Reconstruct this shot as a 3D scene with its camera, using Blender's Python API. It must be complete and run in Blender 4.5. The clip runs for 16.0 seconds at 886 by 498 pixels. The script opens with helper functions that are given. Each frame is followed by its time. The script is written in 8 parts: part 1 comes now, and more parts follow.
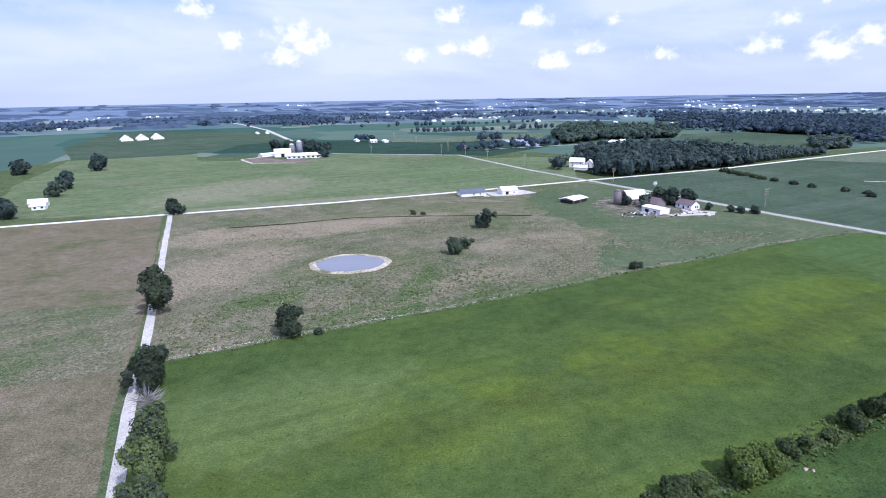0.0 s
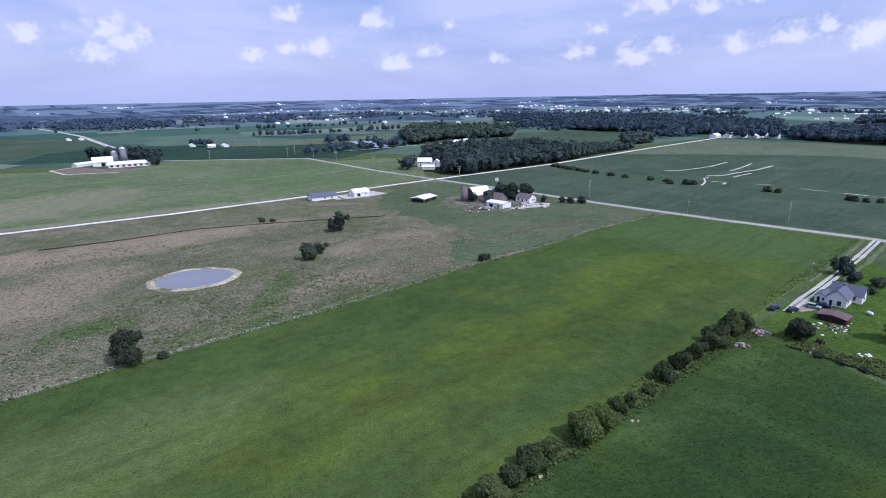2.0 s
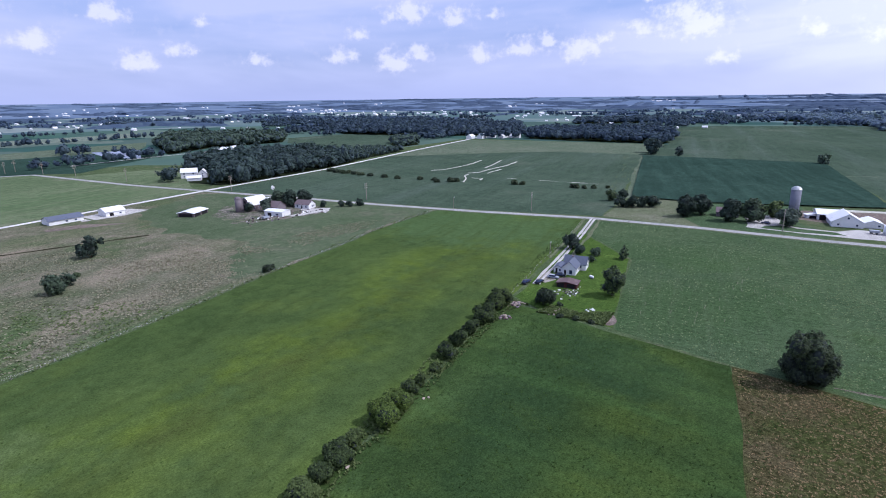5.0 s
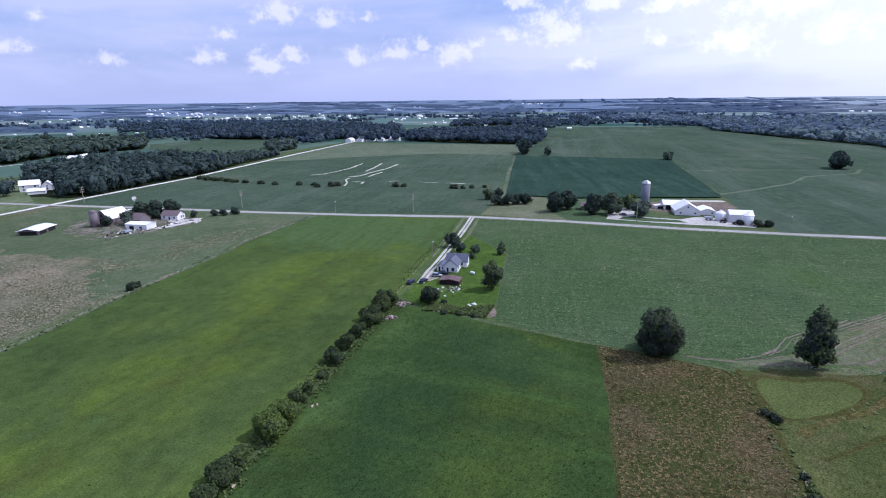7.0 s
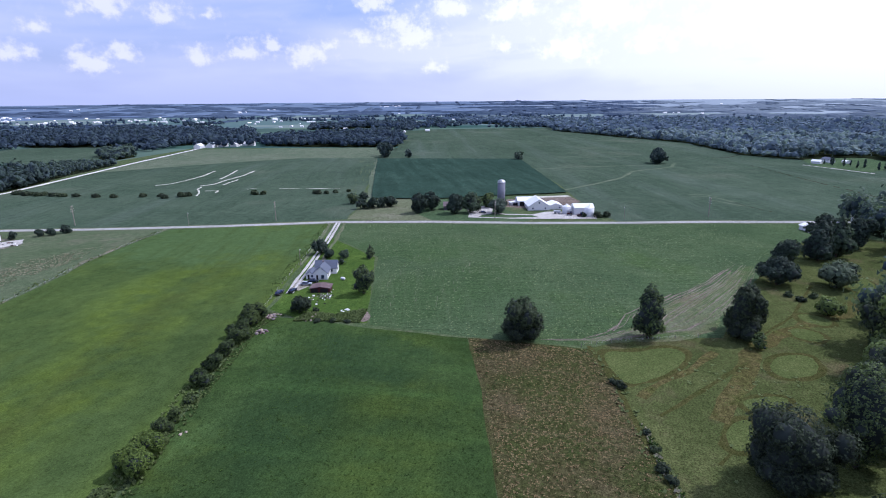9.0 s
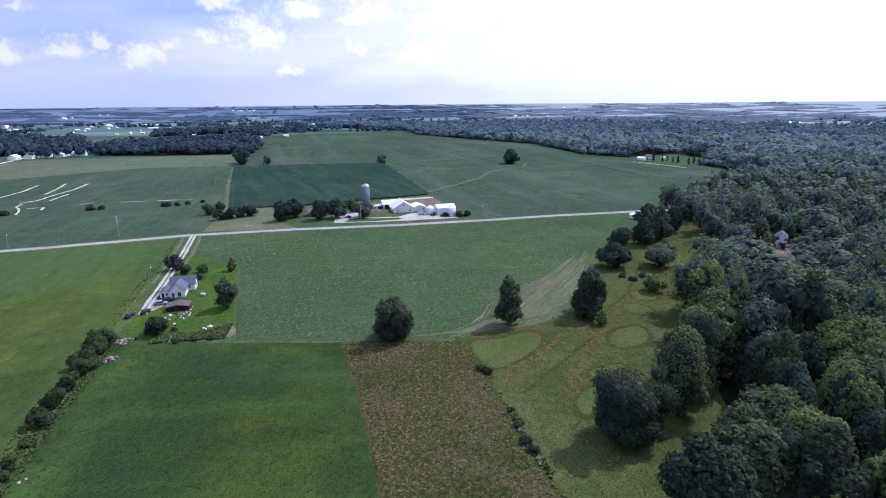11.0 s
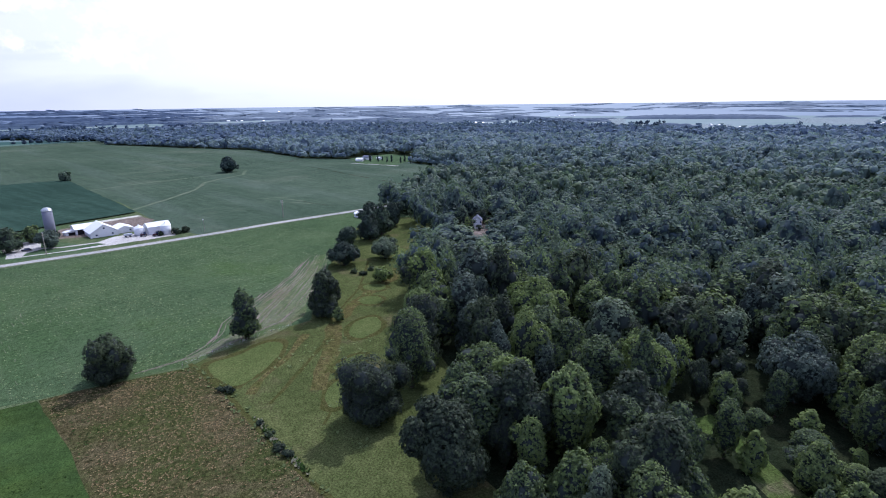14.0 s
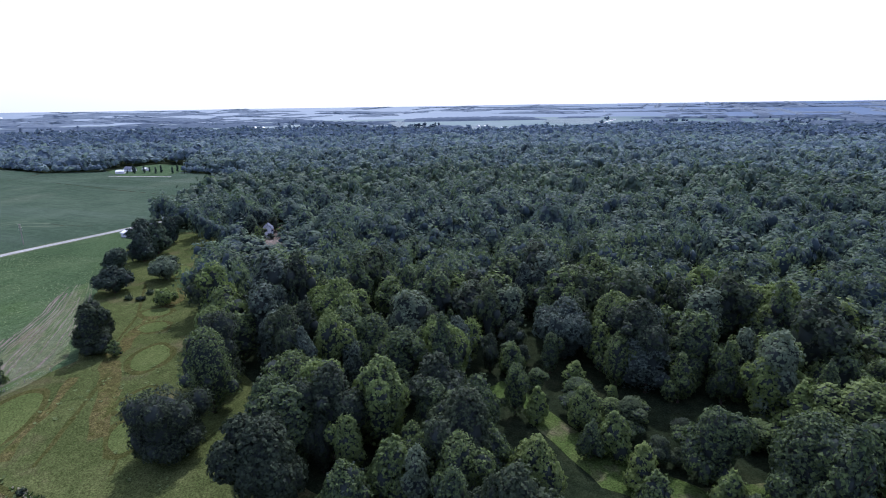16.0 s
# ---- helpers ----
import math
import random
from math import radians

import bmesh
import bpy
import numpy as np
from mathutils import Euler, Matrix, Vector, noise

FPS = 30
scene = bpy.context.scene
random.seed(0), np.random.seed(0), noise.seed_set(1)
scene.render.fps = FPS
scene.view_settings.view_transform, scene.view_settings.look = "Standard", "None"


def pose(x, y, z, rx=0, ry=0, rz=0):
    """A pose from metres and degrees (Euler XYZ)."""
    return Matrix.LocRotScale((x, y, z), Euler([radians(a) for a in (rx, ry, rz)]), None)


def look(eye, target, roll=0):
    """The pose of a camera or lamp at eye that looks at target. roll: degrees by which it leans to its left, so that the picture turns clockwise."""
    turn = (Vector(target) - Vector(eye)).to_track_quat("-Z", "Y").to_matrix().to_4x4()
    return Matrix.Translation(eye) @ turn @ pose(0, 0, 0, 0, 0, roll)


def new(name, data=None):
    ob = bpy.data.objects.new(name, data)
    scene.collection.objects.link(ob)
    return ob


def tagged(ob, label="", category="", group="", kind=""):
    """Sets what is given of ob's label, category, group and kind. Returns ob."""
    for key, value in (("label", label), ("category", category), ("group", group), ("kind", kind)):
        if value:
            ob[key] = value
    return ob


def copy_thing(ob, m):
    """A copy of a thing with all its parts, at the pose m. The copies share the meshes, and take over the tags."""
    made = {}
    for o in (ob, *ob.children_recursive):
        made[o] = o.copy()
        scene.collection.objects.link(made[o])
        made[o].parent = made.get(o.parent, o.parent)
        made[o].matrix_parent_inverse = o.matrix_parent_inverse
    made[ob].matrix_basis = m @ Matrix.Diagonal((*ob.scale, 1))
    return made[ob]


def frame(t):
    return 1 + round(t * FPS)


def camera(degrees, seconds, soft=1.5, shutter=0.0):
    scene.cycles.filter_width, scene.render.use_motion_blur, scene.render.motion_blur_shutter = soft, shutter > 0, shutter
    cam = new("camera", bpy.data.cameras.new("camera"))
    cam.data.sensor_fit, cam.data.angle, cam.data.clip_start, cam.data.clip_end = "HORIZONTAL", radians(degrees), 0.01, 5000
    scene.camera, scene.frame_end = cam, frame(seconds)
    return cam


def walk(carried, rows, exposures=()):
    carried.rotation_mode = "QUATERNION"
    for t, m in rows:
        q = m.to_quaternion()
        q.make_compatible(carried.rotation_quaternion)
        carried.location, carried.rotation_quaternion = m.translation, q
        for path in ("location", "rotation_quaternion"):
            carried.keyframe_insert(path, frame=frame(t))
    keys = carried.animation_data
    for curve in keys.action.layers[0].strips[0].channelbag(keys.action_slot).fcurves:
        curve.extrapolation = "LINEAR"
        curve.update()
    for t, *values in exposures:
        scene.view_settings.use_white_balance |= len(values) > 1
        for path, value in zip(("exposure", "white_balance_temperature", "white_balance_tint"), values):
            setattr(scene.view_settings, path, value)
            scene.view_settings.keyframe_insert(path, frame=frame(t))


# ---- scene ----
cam = camera(78.65, 16.0, 1.0)
PATH = [
    (0, (0.000, 0.000, 68.810), (0.0000, 9.6316, 66.1204), -0.986),
    (0.5, (0.555, -1.092, 68.963), (1.4516, 8.4952, 66.2631), -0.983),
    (1, (1.181, -1.661, 69.042), (2.7065, 7.8443, 66.3375), -1.023),
    (1.5, (0.895, -2.044, 69.177), (2.9985, 7.3489, 66.4679), -0.995),
    (2, (0.382, -2.067, 69.315), (2.9813, 7.2005, 66.6042), -0.983),
    (2.5, (0.210, -2.849, 69.645), (3.2343, 6.2889, 66.9338), -0.971),
    (3, (0.084, -3.538, 69.793), (3.5708, 5.4347, 67.0839), -0.965),
    (3.5, (-0.191, -4.346, 70.109), (3.9244, 4.3558, 67.3980), -0.891),
    (4, (-0.996, -5.548, 70.594), (3.8406, 2.7747, 67.8835), -0.893),
    (4.5, (-1.849, -6.755, 71.000), (3.6584, 1.1387, 68.2896), -0.818),
    (7, (-2.690, -10.347, 71.310), (4.8412, -4.3377, 68.6324), -0.624),
    (7.5, (-3.307, -10.788, 71.742), (4.5301, -5.1830, 69.0642), -0.595),
    (8, (-4.028, -11.035, 72.102), (4.1532, -5.9441, 69.4278), -0.499),
    (8.5, (-4.686, -11.164, 72.375), (3.8309, -6.6564, 69.7033), -0.492),
    (9, (-5.380, -11.224, 72.540), (3.4207, -7.2917, 69.8791), -0.515),
    (11.5, (-10.078, -13.850, 73.405), (-0.4676, -12.9428, 70.7957), -0.514),
    (12, (-11.129, -14.229, 73.674), (-1.4754, -14.1614, 71.0655), -0.568),
    (12.5, (-12.056, -14.509, 73.933), (-2.4317, -15.2649, 71.3245), -0.642),
    (13, (-12.766, -14.534, 74.118), (-3.2384, -16.0884, 71.5105), -0.693),
    (13.5, (-13.512, -14.637, 74.221), (-4.1405, -16.9587, 71.6147), -0.715),
    (14, (-14.222, -14.933, 74.481), (-5.0743, -18.0212, 71.8762), -0.743),
    (14.5, (-15.018, -15.169, 74.653), (-6.1931, -19.0875, 72.0501), -0.713),
    (15, (-15.750, -15.074, 74.813), (-7.3710, -19.8742, 72.2157), -0.724),
    (15.5, (-16.039, -14.377, 74.757), (-8.2144, -20.0373, 72.1614), -0.840),
    (16, (-16.328, -13.679, 74.505), (-9.0100, -19.9825, 71.9137), -0.839),
]
walk(cam, [(t, look(eye, target, roll)) for t, eye, target, roll in PATH], [(0, 0.42, 5600, 18), (0.4, -0.06, 5600, 18), (4, -0.02, 5600, 18), (8, 0.04, 5600, 18), (11.5, 0.14, 5600, 18), (14.5, 0.18, 5600, 18), (16, 0.2, 5600, 18)])

# ---- light ----
SUN_DIR = Vector((0.669, -0.743, 0.0)).normalized()
SUN_ELEV = radians(52)
sun_data = bpy.data.lights.new("sun", "SUN")
sun_data.energy, sun_data.angle, sun_data.color = 3.4, radians(0.6), (1.0, 0.96, 0.9)
sun = new("sun", sun_data)
sun.matrix_basis = look((0, 0, 300), Vector((0, 0, 300)) - Vector((SUN_DIR.x * math.cos(SUN_ELEV), SUN_DIR.y * math.cos(SUN_ELEV), math.sin(SUN_ELEV))))


class Graph:
    """A short way to write node trees."""

    def __init__(self, tree):
        self.tree = tree
        tree.nodes.clear()

    def add(self, kind, ins=None, **props):
        n = self.tree.nodes.new(kind)
        for key in props:
            if key == "operation":
                n.operation = props[key]
            elif key == "use_clamp":
                n.use_clamp = props[key]
            elif key == "data_type":
                n.data_type = props[key]
            elif key == "blend_type":
                n.blend_type = props[key]
            elif key == "clamp":
                n.clamp = props[key]
            elif key == "vector_type":
                n.vector_type = props[key]
        for k, v in (ins or {}).items():
            if isinstance(v, bpy.types.NodeSocket):
                self.tree.links.new(v, n.inputs[k])
            else:
                n.inputs[k].default_value = v
        return n

    def math(self, op, a, b=0.0, c=0.0, clamp=False):
        return self.add("ShaderNodeMath", {0: a, 1: b, 2: c}, operation=op, use_clamp=clamp).outputs[0]

    def vmath(self, op, a, b=(0, 0, 0)):
        return self.add("ShaderNodeVectorMath", {0: a, 1: b}, operation=op)

    def mix(self, f, a, b, blend="MIX"):
        return self.add("ShaderNodeMix", {0: f, 6: a, 7: b}, data_type="RGBA", blend_type=blend).outputs[2]

    def ramp(self, f, stops):
        n = self.add("ShaderNodeValToRGB", {0: f})
        el = n.color_ramp.elements
        while len(el) < len(stops):
            el.new(0.5)
        for e, (p, c) in zip(el, stops):
            e.position = p
            e.color = c if len(c) == 4 else (*c, 1)
        return n.outputs[0]

    def remap(self, f, a, b, lo=0.0, hi=1.0):
        return self.add("ShaderNodeMapRange", {0: f, 1: a, 2: b, 3: lo, 4: hi}, clamp=True).outputs[0]

    def noise(self, vec, scale, detail=3.0, rough=0.55, dist=0.0):
        return self.add("ShaderNodeTexNoise", {"Vector": vec, "Scale": scale, "Detail": detail, "Roughness": rough, "Distortion": dist}).outputs[0]


def S(r, g, b):
    """Linear colour of an 8-bit sRGB triple."""
    return tuple((c / 12.92 if c <= 0.04045 else ((c + 0.055) / 1.055) ** 2.4) for c in (r / 255, g / 255, b / 255)) + (1.0,)


# sky with scattered fair-weather cumulus and a thin veil that thickens towards the sun
world = bpy.data.worlds.new("world")
scene.world = world
world.use_nodes = True
G = Graph(world.node_tree)
direction = G.add("ShaderNodeTexCoord").outputs["Generated"]
sky = G.add("ShaderNodeTexSky")
sky.sky_type, sky.sun_disc, sky.sun_elevation, sky.sun_rotation = "NISHITA", False, SUN_ELEV, math.atan2(SUN_DIR.x, SUN_DIR.y)
sky.air_density, sky.dust_density, sky.ozone_density, sky.altitude = 1.0, 2.0, 1.5, 100
base = G.vmath("SCALE", sky.outputs[0])
base.inputs[3].default_value = 0.095
sep = G.add("ShaderNodeSeparateXYZ", {0: direction})
high = sep.outputs[2]
# the sky's own grid: bearing and height in degrees
bearing = G.math("MULTIPLY", G.math("ARCTAN2", sep.outputs[1], sep.outputs[0]), 57.3)
flat = G.add("ShaderNodeCombineXYZ", {0: bearing, 1: G.math("MULTIPLY", G.math("ARCSINE", high), 57.3), 2: 0.0}).outputs[0]
frayed = G.noise(flat, 0.75, 3.0, 0.5)
billow = G.noise(flat, 2.2, 3.0, 0.55)
streaks = G.noise(G.vmath("MULTIPLY", flat, (0.035, 0.16, 1.0)).outputs[0], 1.0, 4.0, 0.55, 0.3)
towards = G.vmath("DOT_PRODUCT", direction, (SUN_DIR.x * 0.93, SUN_DIR.y * 0.93, 0.36)).outputs["Value"]
glow = G.remap(towards, 0.05, 0.95, 0.0, 1.0)
clear = G.mix(G.remap(high, 0.0, 0.2), S(186, 195, 230), S(142, 178, 238))
clear = G.mix(0.25, clear, base.outputs[0])
veil = G.math("ADD", G.remap(streaks, 0.29, 0.57, 0.0, 0.88), G.math("MULTIPLY", glow, 0.9), clamp=True)
veil_colour = G.mix(glow, S(208, 213, 240), (1.15, 1.15, 1.17, 1.0))
tone = G.mix(veil, clear, veil_colour)
tone = G.mix(G.remap(high, 0.0, 0.05, 0.75, 0.0), tone, G.mix(glow, S(184, 193, 230), (0.95, 0.95, 1.0, 1.0)))
# cumulus: bearing, height and half width of each, north round to east
CUMULUS_N = [(112.7, 8.0, 1.4), (109.7, 5.1, 1.2), (104.2, 5.8, 1.9), (102.4, 5.0, 1.9), (105.1, 3.7, 1.5), (88.8, 7.4, 1.4), (80.7, 7.0, 1.5), (73.2, 6.7, 0.7), (86.0, 4.6, 1.6), (89.4, 4.5, 0.9), (92.4, 3.8, 1.2), (75.5, 4.2, 1.1), (79.1, 3.1, 1.6), (68.7, 3.5, 0.9), (54.0, 7.8, 2.2), (49.4, 7.3, 1.5), (45.8, 7.6, 0.7), (59.2, 5.9, 0.9)]
CUMULUS_E = [(43.0, 4.3, 1.5), (37.3, 4.0, 2.0), (40.4, 5.1, 0.9), (60.8, 3.8, 1.3), (55.8, 3.1, 1.8), (46.7, 3.8, 1.4), (53.2, 4.0, 1.3), (31.9, 5.7, 1.2), (35.1, 5.1, 0.8), (27.5, 6.0, 2.9), (23.5, 8.4, 1.9), (17.2, 8.1, 2.6), (8.4, 7.6, 3.8), (-1.5, 5.7, 3.2), (-6.8, 4.9, 2.4), (11.4, 4.4, 2.7), (4.1, 4.8, 2.0), (24.7, 3.0, 1.0), (17.9, 4.9, 1.1), (30.4, 8.8, 1.6)]
nearest = None
for az, el, half in CUMULUS_N + CUMULUS_E:
    w, h = half * 1.6, half * 0.95 + 0.3
    gap = G.add("ShaderNodeVectorMath", {0: flat, 1: (1 / w, 1 / h, 0), 2: (-az / w, -el / h, 0)}, operation="MULTIPLY_ADD").outputs[0]
    gap = G.add("ShaderNodeSeparateXYZ", {0: gap})
    fall = G.math("MAXIMUM", gap.outputs[1], G.math("MULTIPLY", gap.outputs[1], -2.0))
    gap = G.math("SQRT", G.math("ADD", G.math("POWER", gap.outputs[0], 2.0), G.math("POWER", fall, 2.0)))
    nearest = gap if nearest is None else G.math("MINIMUM", nearest, gap)
body = G.math("SUBTRACT", 0.95, nearest)
body = G.math("ADD", body, G.math("MULTIPLY", G.math("SUBTRACT", frayed, 0.5), 1.9))
body = G.math("ADD", body, G.math("MULTIPLY", G.math("SUBTRACT", billow, 0.5), 0.9))
cloud = G.math("MULTIPLY", G.remap(body, 0.05, 0.6), G.remap(nearest, 1.0, 1.8, 1.0, 0.0))
loose = G.math("MULTIPLY", G.remap(G.math("ADD", G.math("MULTIPLY", frayed, 0.75), G.math("MULTIPLY", billow, 0.25)), 0.54, 0.68, 0.0, 0.36), G.math("MULTIPLY", G.remap(high, 0.03, 0.06), G.remap(high, 0.11, 0.2, 1.0, 0.25)))
cloud = G.math("MAXIMUM", cloud, loose)
lit = G.remap(body, 0.15, 0.8)
cloud_colour = G.mix(glow, G.mix(lit, S(212, 214, 236), S(250, 247, 250)), (1.25, 1.25, 1.26, 1.0))
tone = G.mix(G.math("MULTIPLY", cloud, G.remap(glow, 0.0, 0.5, 0.68, 0.85)), tone, cloud_colour)
back = G.add("ShaderNodeBackground", {0: tone, 1: 1.0})
G.tree.links.new(back.outputs[0], G.add("ShaderNodeOutputWorld").inputs[0])

# ---- materials ----


def material(name, colour_of, rough=0.9, bump=None, spec=0.25, metal=0.0, translucent=0.0):
    """colour_of(G, object_coords) gives the colour socket; bump(G, coords) gives (height, distance, strength)."""
    m = bpy.data.materials.new(name)
    m.use_nodes = True
    G = Graph(m.node_tree)
    co = G.add("ShaderNodeTexCoord").outputs["Object"]
    colour = colour_of(G, co)
    p = G.add("ShaderNodeBsdfPrincipled", {"Base Color": colour, "Roughness": rough, "Metallic": metal, "Specular IOR Level": spec})
    if bump:
        h, d, s = bump(G, co)
        b = G.add("ShaderNodeBump", {"Height": h, "Distance": d, "Strength": s})
        G.tree.links.new(b.outputs[0], p.inputs["Normal"])
    shader = p.outputs[0]
    if translucent:
        t = G.add("ShaderNodeBsdfTranslucent", {0: G.mix(1.0, colour, (1.05, 1.14, 0.84, 1.0), "MULTIPLY")})
        shader = G.add("ShaderNodeMixShader", {0: translucent, 1: shader, 2: t.outputs[0]}).outputs[0]
    G.tree.links.new(shader, G.add("ShaderNodeOutputMaterial").inputs[0])
    return m


def plain(name, c, rough=0.7, var=0.12, scale=1.5, spec=0.3, metal=0.0, stain=None):
    """A painted, plastered or sheet surface with faint grain and weathering at two scales."""
    def colour(G, co):
        n = G.noise(co, scale, 4.0)
        m = G.noise(co, scale * 0.13, 3.0)
        dark = tuple(v * (1 - 2 * var) for v in c[:3]) + (1,)
        lite = tuple(min(1, v * (1 + var)) for v in c[:3]) + (1,)
        out = G.mix(G.math("ADD", G.math("MULTIPLY", n, 0.6), G.math("MULTIPLY", m, 0.5)), dark, lite)
        if stain:
            out = G.mix(G.remap(G.noise(co, scale * 0.5, 5.0, 0.65), 0.55, 0.75), out, stain)
        return out
    return material(name, colour, rough, None, spec, metal)


TH = math.atan2(0.425, 0.905)  # the farm roads' grid against the x axis


def band_of(G, co, at, n, half):
    """A soft uneven band through a point, square to n."""
    off = G.math("ABSOLUTE", G.math("ADD", G.vmath("DOT_PRODUCT", G.vmath("SUBTRACT", co, (at[0], at[1], 0)).outputs[0], (n[0], n[1], 0)).outputs["Value"], G.math("MULTIPLY", G.math("SUBTRACT", G.noise(co, 0.02, 3.0), 0.5), half * 2.4)))
    return G.math("MULTIPLY", G.remap(off, half, 0.0), G.remap(G.noise(co, 0.05, 4.0, 0.65), 0.36, 0.62))


def spot_of(G, co, at, axis, long, wide):
    """A soft ragged patch round a point, long along the axis."""
    rel = G.vmath("SUBTRACT", co, (at[0], at[1], 0)).outputs[0]
    size = math.hypot(*axis)
    ux, uy = axis[0] / size, axis[1] / size
    a = G.vmath("DOT_PRODUCT", rel, (ux / long, uy / long, 0)).outputs["Value"]
    b = G.vmath("DOT_PRODUCT", rel, (-uy / wide, ux / wide, 0)).outputs["Value"]
    d = G.math("ADD", G.math("ADD", G.math("MULTIPLY", a, a), G.math("MULTIPLY", b, b)), G.math("MULTIPLY", G.math("SUBTRACT", G.noise(co, 0.06, 5.0, 0.7), 0.5), 3.0))
    return G.remap(d, 1.25, 0.35)


def field(name, tones, patch=0.02, fine=0.5, rows=None, row_amt=0.25, tuft=0.6, streak=None, rough=0.95, specks=0.0, acc=(0.55, 0.7), dim=1.0, spec=0.0, bands=(), spots=(), grit=1.0):
    """Cropland or grass: large patches, mid-size blotches, fine tufts, drill rows along an angle if given.
    tones: shade, middle, light, accent."""
    def colour(G, co):
        big = G.noise(co, patch, 4.0, 0.6, 0.3)
        mid = G.noise(co, patch * 7, 4.0, 0.6)
        small = G.noise(co, fine, 5.0, 0.7)
        f = G.math("ADD", G.math("MULTIPLY", big, 0.55), G.math("MULTIPLY", mid, 0.45))
        c = G.ramp(f, [(0.33, tones[0]), (0.5, tones[1]), (0.64, tones[2])])
        if len(tones) > 3:
            c = G.mix(G.remap(G.noise(G.vmath("ADD", co, (311, 57, 9)).outputs[0], patch * 1.6, 5.0, 0.65), acc[0], acc[1], 0, 0.85), c, tones[3])
        for at, n, half, tone, amt in bands:
            c = G.mix(G.math("MULTIPLY", band_of(G, co, at, n, half), amt), c, tone)
        for at, axis, long, wide_, tone, amt in spots:
            c = G.mix(G.math("MULTIPLY", spot_of(G, co, at, axis, long, wide_), amt), c, tone)
        if streak:
            ang, wide, tone, amt = streak
            turned = G.add("ShaderNodeMapping", {0: co, 2: (0, 0, ang), 3: (1 / (wide * 0.06), 1 / wide, 1)}, vector_type="TEXTURE").outputs[0]
            c = G.mix(G.remap(G.noise(turned, 1.0, 3.0, 0.6), 0.5, 0.72, 0, amt), c, tone)
        if rows is not None:
            ang, spacing = rows
            turned = G.add("ShaderNodeMapping", {0: co, 2: (0, 0, ang), 3: (spacing * 12, spacing, 1)}, vector_type="TEXTURE").outputs[0]
            r = G.noise(turned, 1.0, 2.0, 0.7)
            c = G.mix(G.remap(r, 0.35, 0.65, 0, row_amt), c, tuple(v * 0.45 for v in tones[0][:3]) + (1,))
        dark = G.vmath("MULTIPLY", c, (0.42, 0.45, 0.42)).outputs[0]
        lite = G.vmath("MULTIPLY", c, (1.42, 1.38, 1.4)).outputs[0]
        c = G.mix(G.remap(small, 0.36, 0.64), G.mix(tuft, c, dark), G.mix(tuft, c, lite))
        grain = G.noise(co, max(fine * 4.0, 1.9), 3.0, 0.85)
        lo, hi = 1 - 0.44 * grit, 1 + 0.4 * grit
        c = G.mix(G.remap(grain, 0.36, 0.64), G.vmath("MULTIPLY", c, (lo, lo, lo)).outputs[0], G.vmath("MULTIPLY", c, (hi, hi, hi)).outputs[0])
        if specks:
            s1 = G.remap(G.noise(G.vmath("ADD", co, (17, 41, 3)).outputs[0], 1.35, 2.0, 0.5), 0.62, 0.68)
            c = G.mix(G.math("MULTIPLY", s1, specks), c, tuple(v * 0.3 for v in tones[0][:3]) + (1,))
        return G.vmath("MULTIPLY", c, (0.84 * dim, 0.83 * dim, 0.9 * dim)).outputs[0]
    return material(name, colour, rough, lambda G, co: (G.noise(co, fine * 1.3, 5.0, 0.7), 0.35, 0.6), spec)


M = {}
M["hay"] = field("hay_grass", [S(60, 77, 41), S(72, 90, 48), S(84, 102, 53), S(90, 105, 47)], 0.012, 0.3, None, 0, 0.28, (TH + 0.02, 0.22, S(66, 80, 42), 0.5), specks=0.3, acc=(0.55, 0.75), grit=0.6,
                bands=(((80, 143), (-0.39, 0.92), 26, S(97, 114, 41), 0.75), ((18, 112), (-0.39, 0.92), 9, S(62, 70, 42), 0.6), ((10, 160), (-0.39, 0.92), 14, S(60, 78, 43), 0.5), ((60, 90), (-0.39, 0.92), 8, S(92, 110, 46), 0.5)),
                spots=(((205, 215), (0.42, -0.9), 65, 50, S(77, 99, 60), 0.85), ((-45, 108), (0.92, 0.39), 45, 20, S(96, 112, 68), 0.6)))
M["clover"] = field("clover_crop", [S(46, 63, 34), S(57, 76, 40), S(69, 88, 43), S(79, 95, 41)], 0.016, 0.6, None, 0, 0.34, (TH + 1.4, 0.12, S(72, 100, 52), 0.35), specks=0.45, dim=0.93, grit=0.65,
                    bands=(((84, 89), (-0.41, 0.911), 11, S(84, 108, 60), 0.6), ((132, 92), (0.97, -0.24), 12, S(84, 108, 60), 0.5), ((60, 30), (-0.41, 0.911), 16, S(82, 98, 40), 0.5)),
                    spots=(((102, 82), (0.9, 0.4), 45, 13, S(50, 72, 44), 0.35), ((70, 62), (0.92, 0.39), 40, 11, S(47, 68, 40), 0.4), ((118, 62), (0.3, 0.95), 24, 14, S(50, 72, 46), 0.5)))
M["brown"] = field("brown_stubble", [S(72, 69, 44), S(86, 81, 54), S(101, 94, 68), S(70, 80, 42)], 0.03, 0.9, None, 0, 0.95, (TH + 1.2, 0.3, S(106, 97, 72), 0.45), specks=0.55, acc=(0.38, 0.56), dim=0.81)
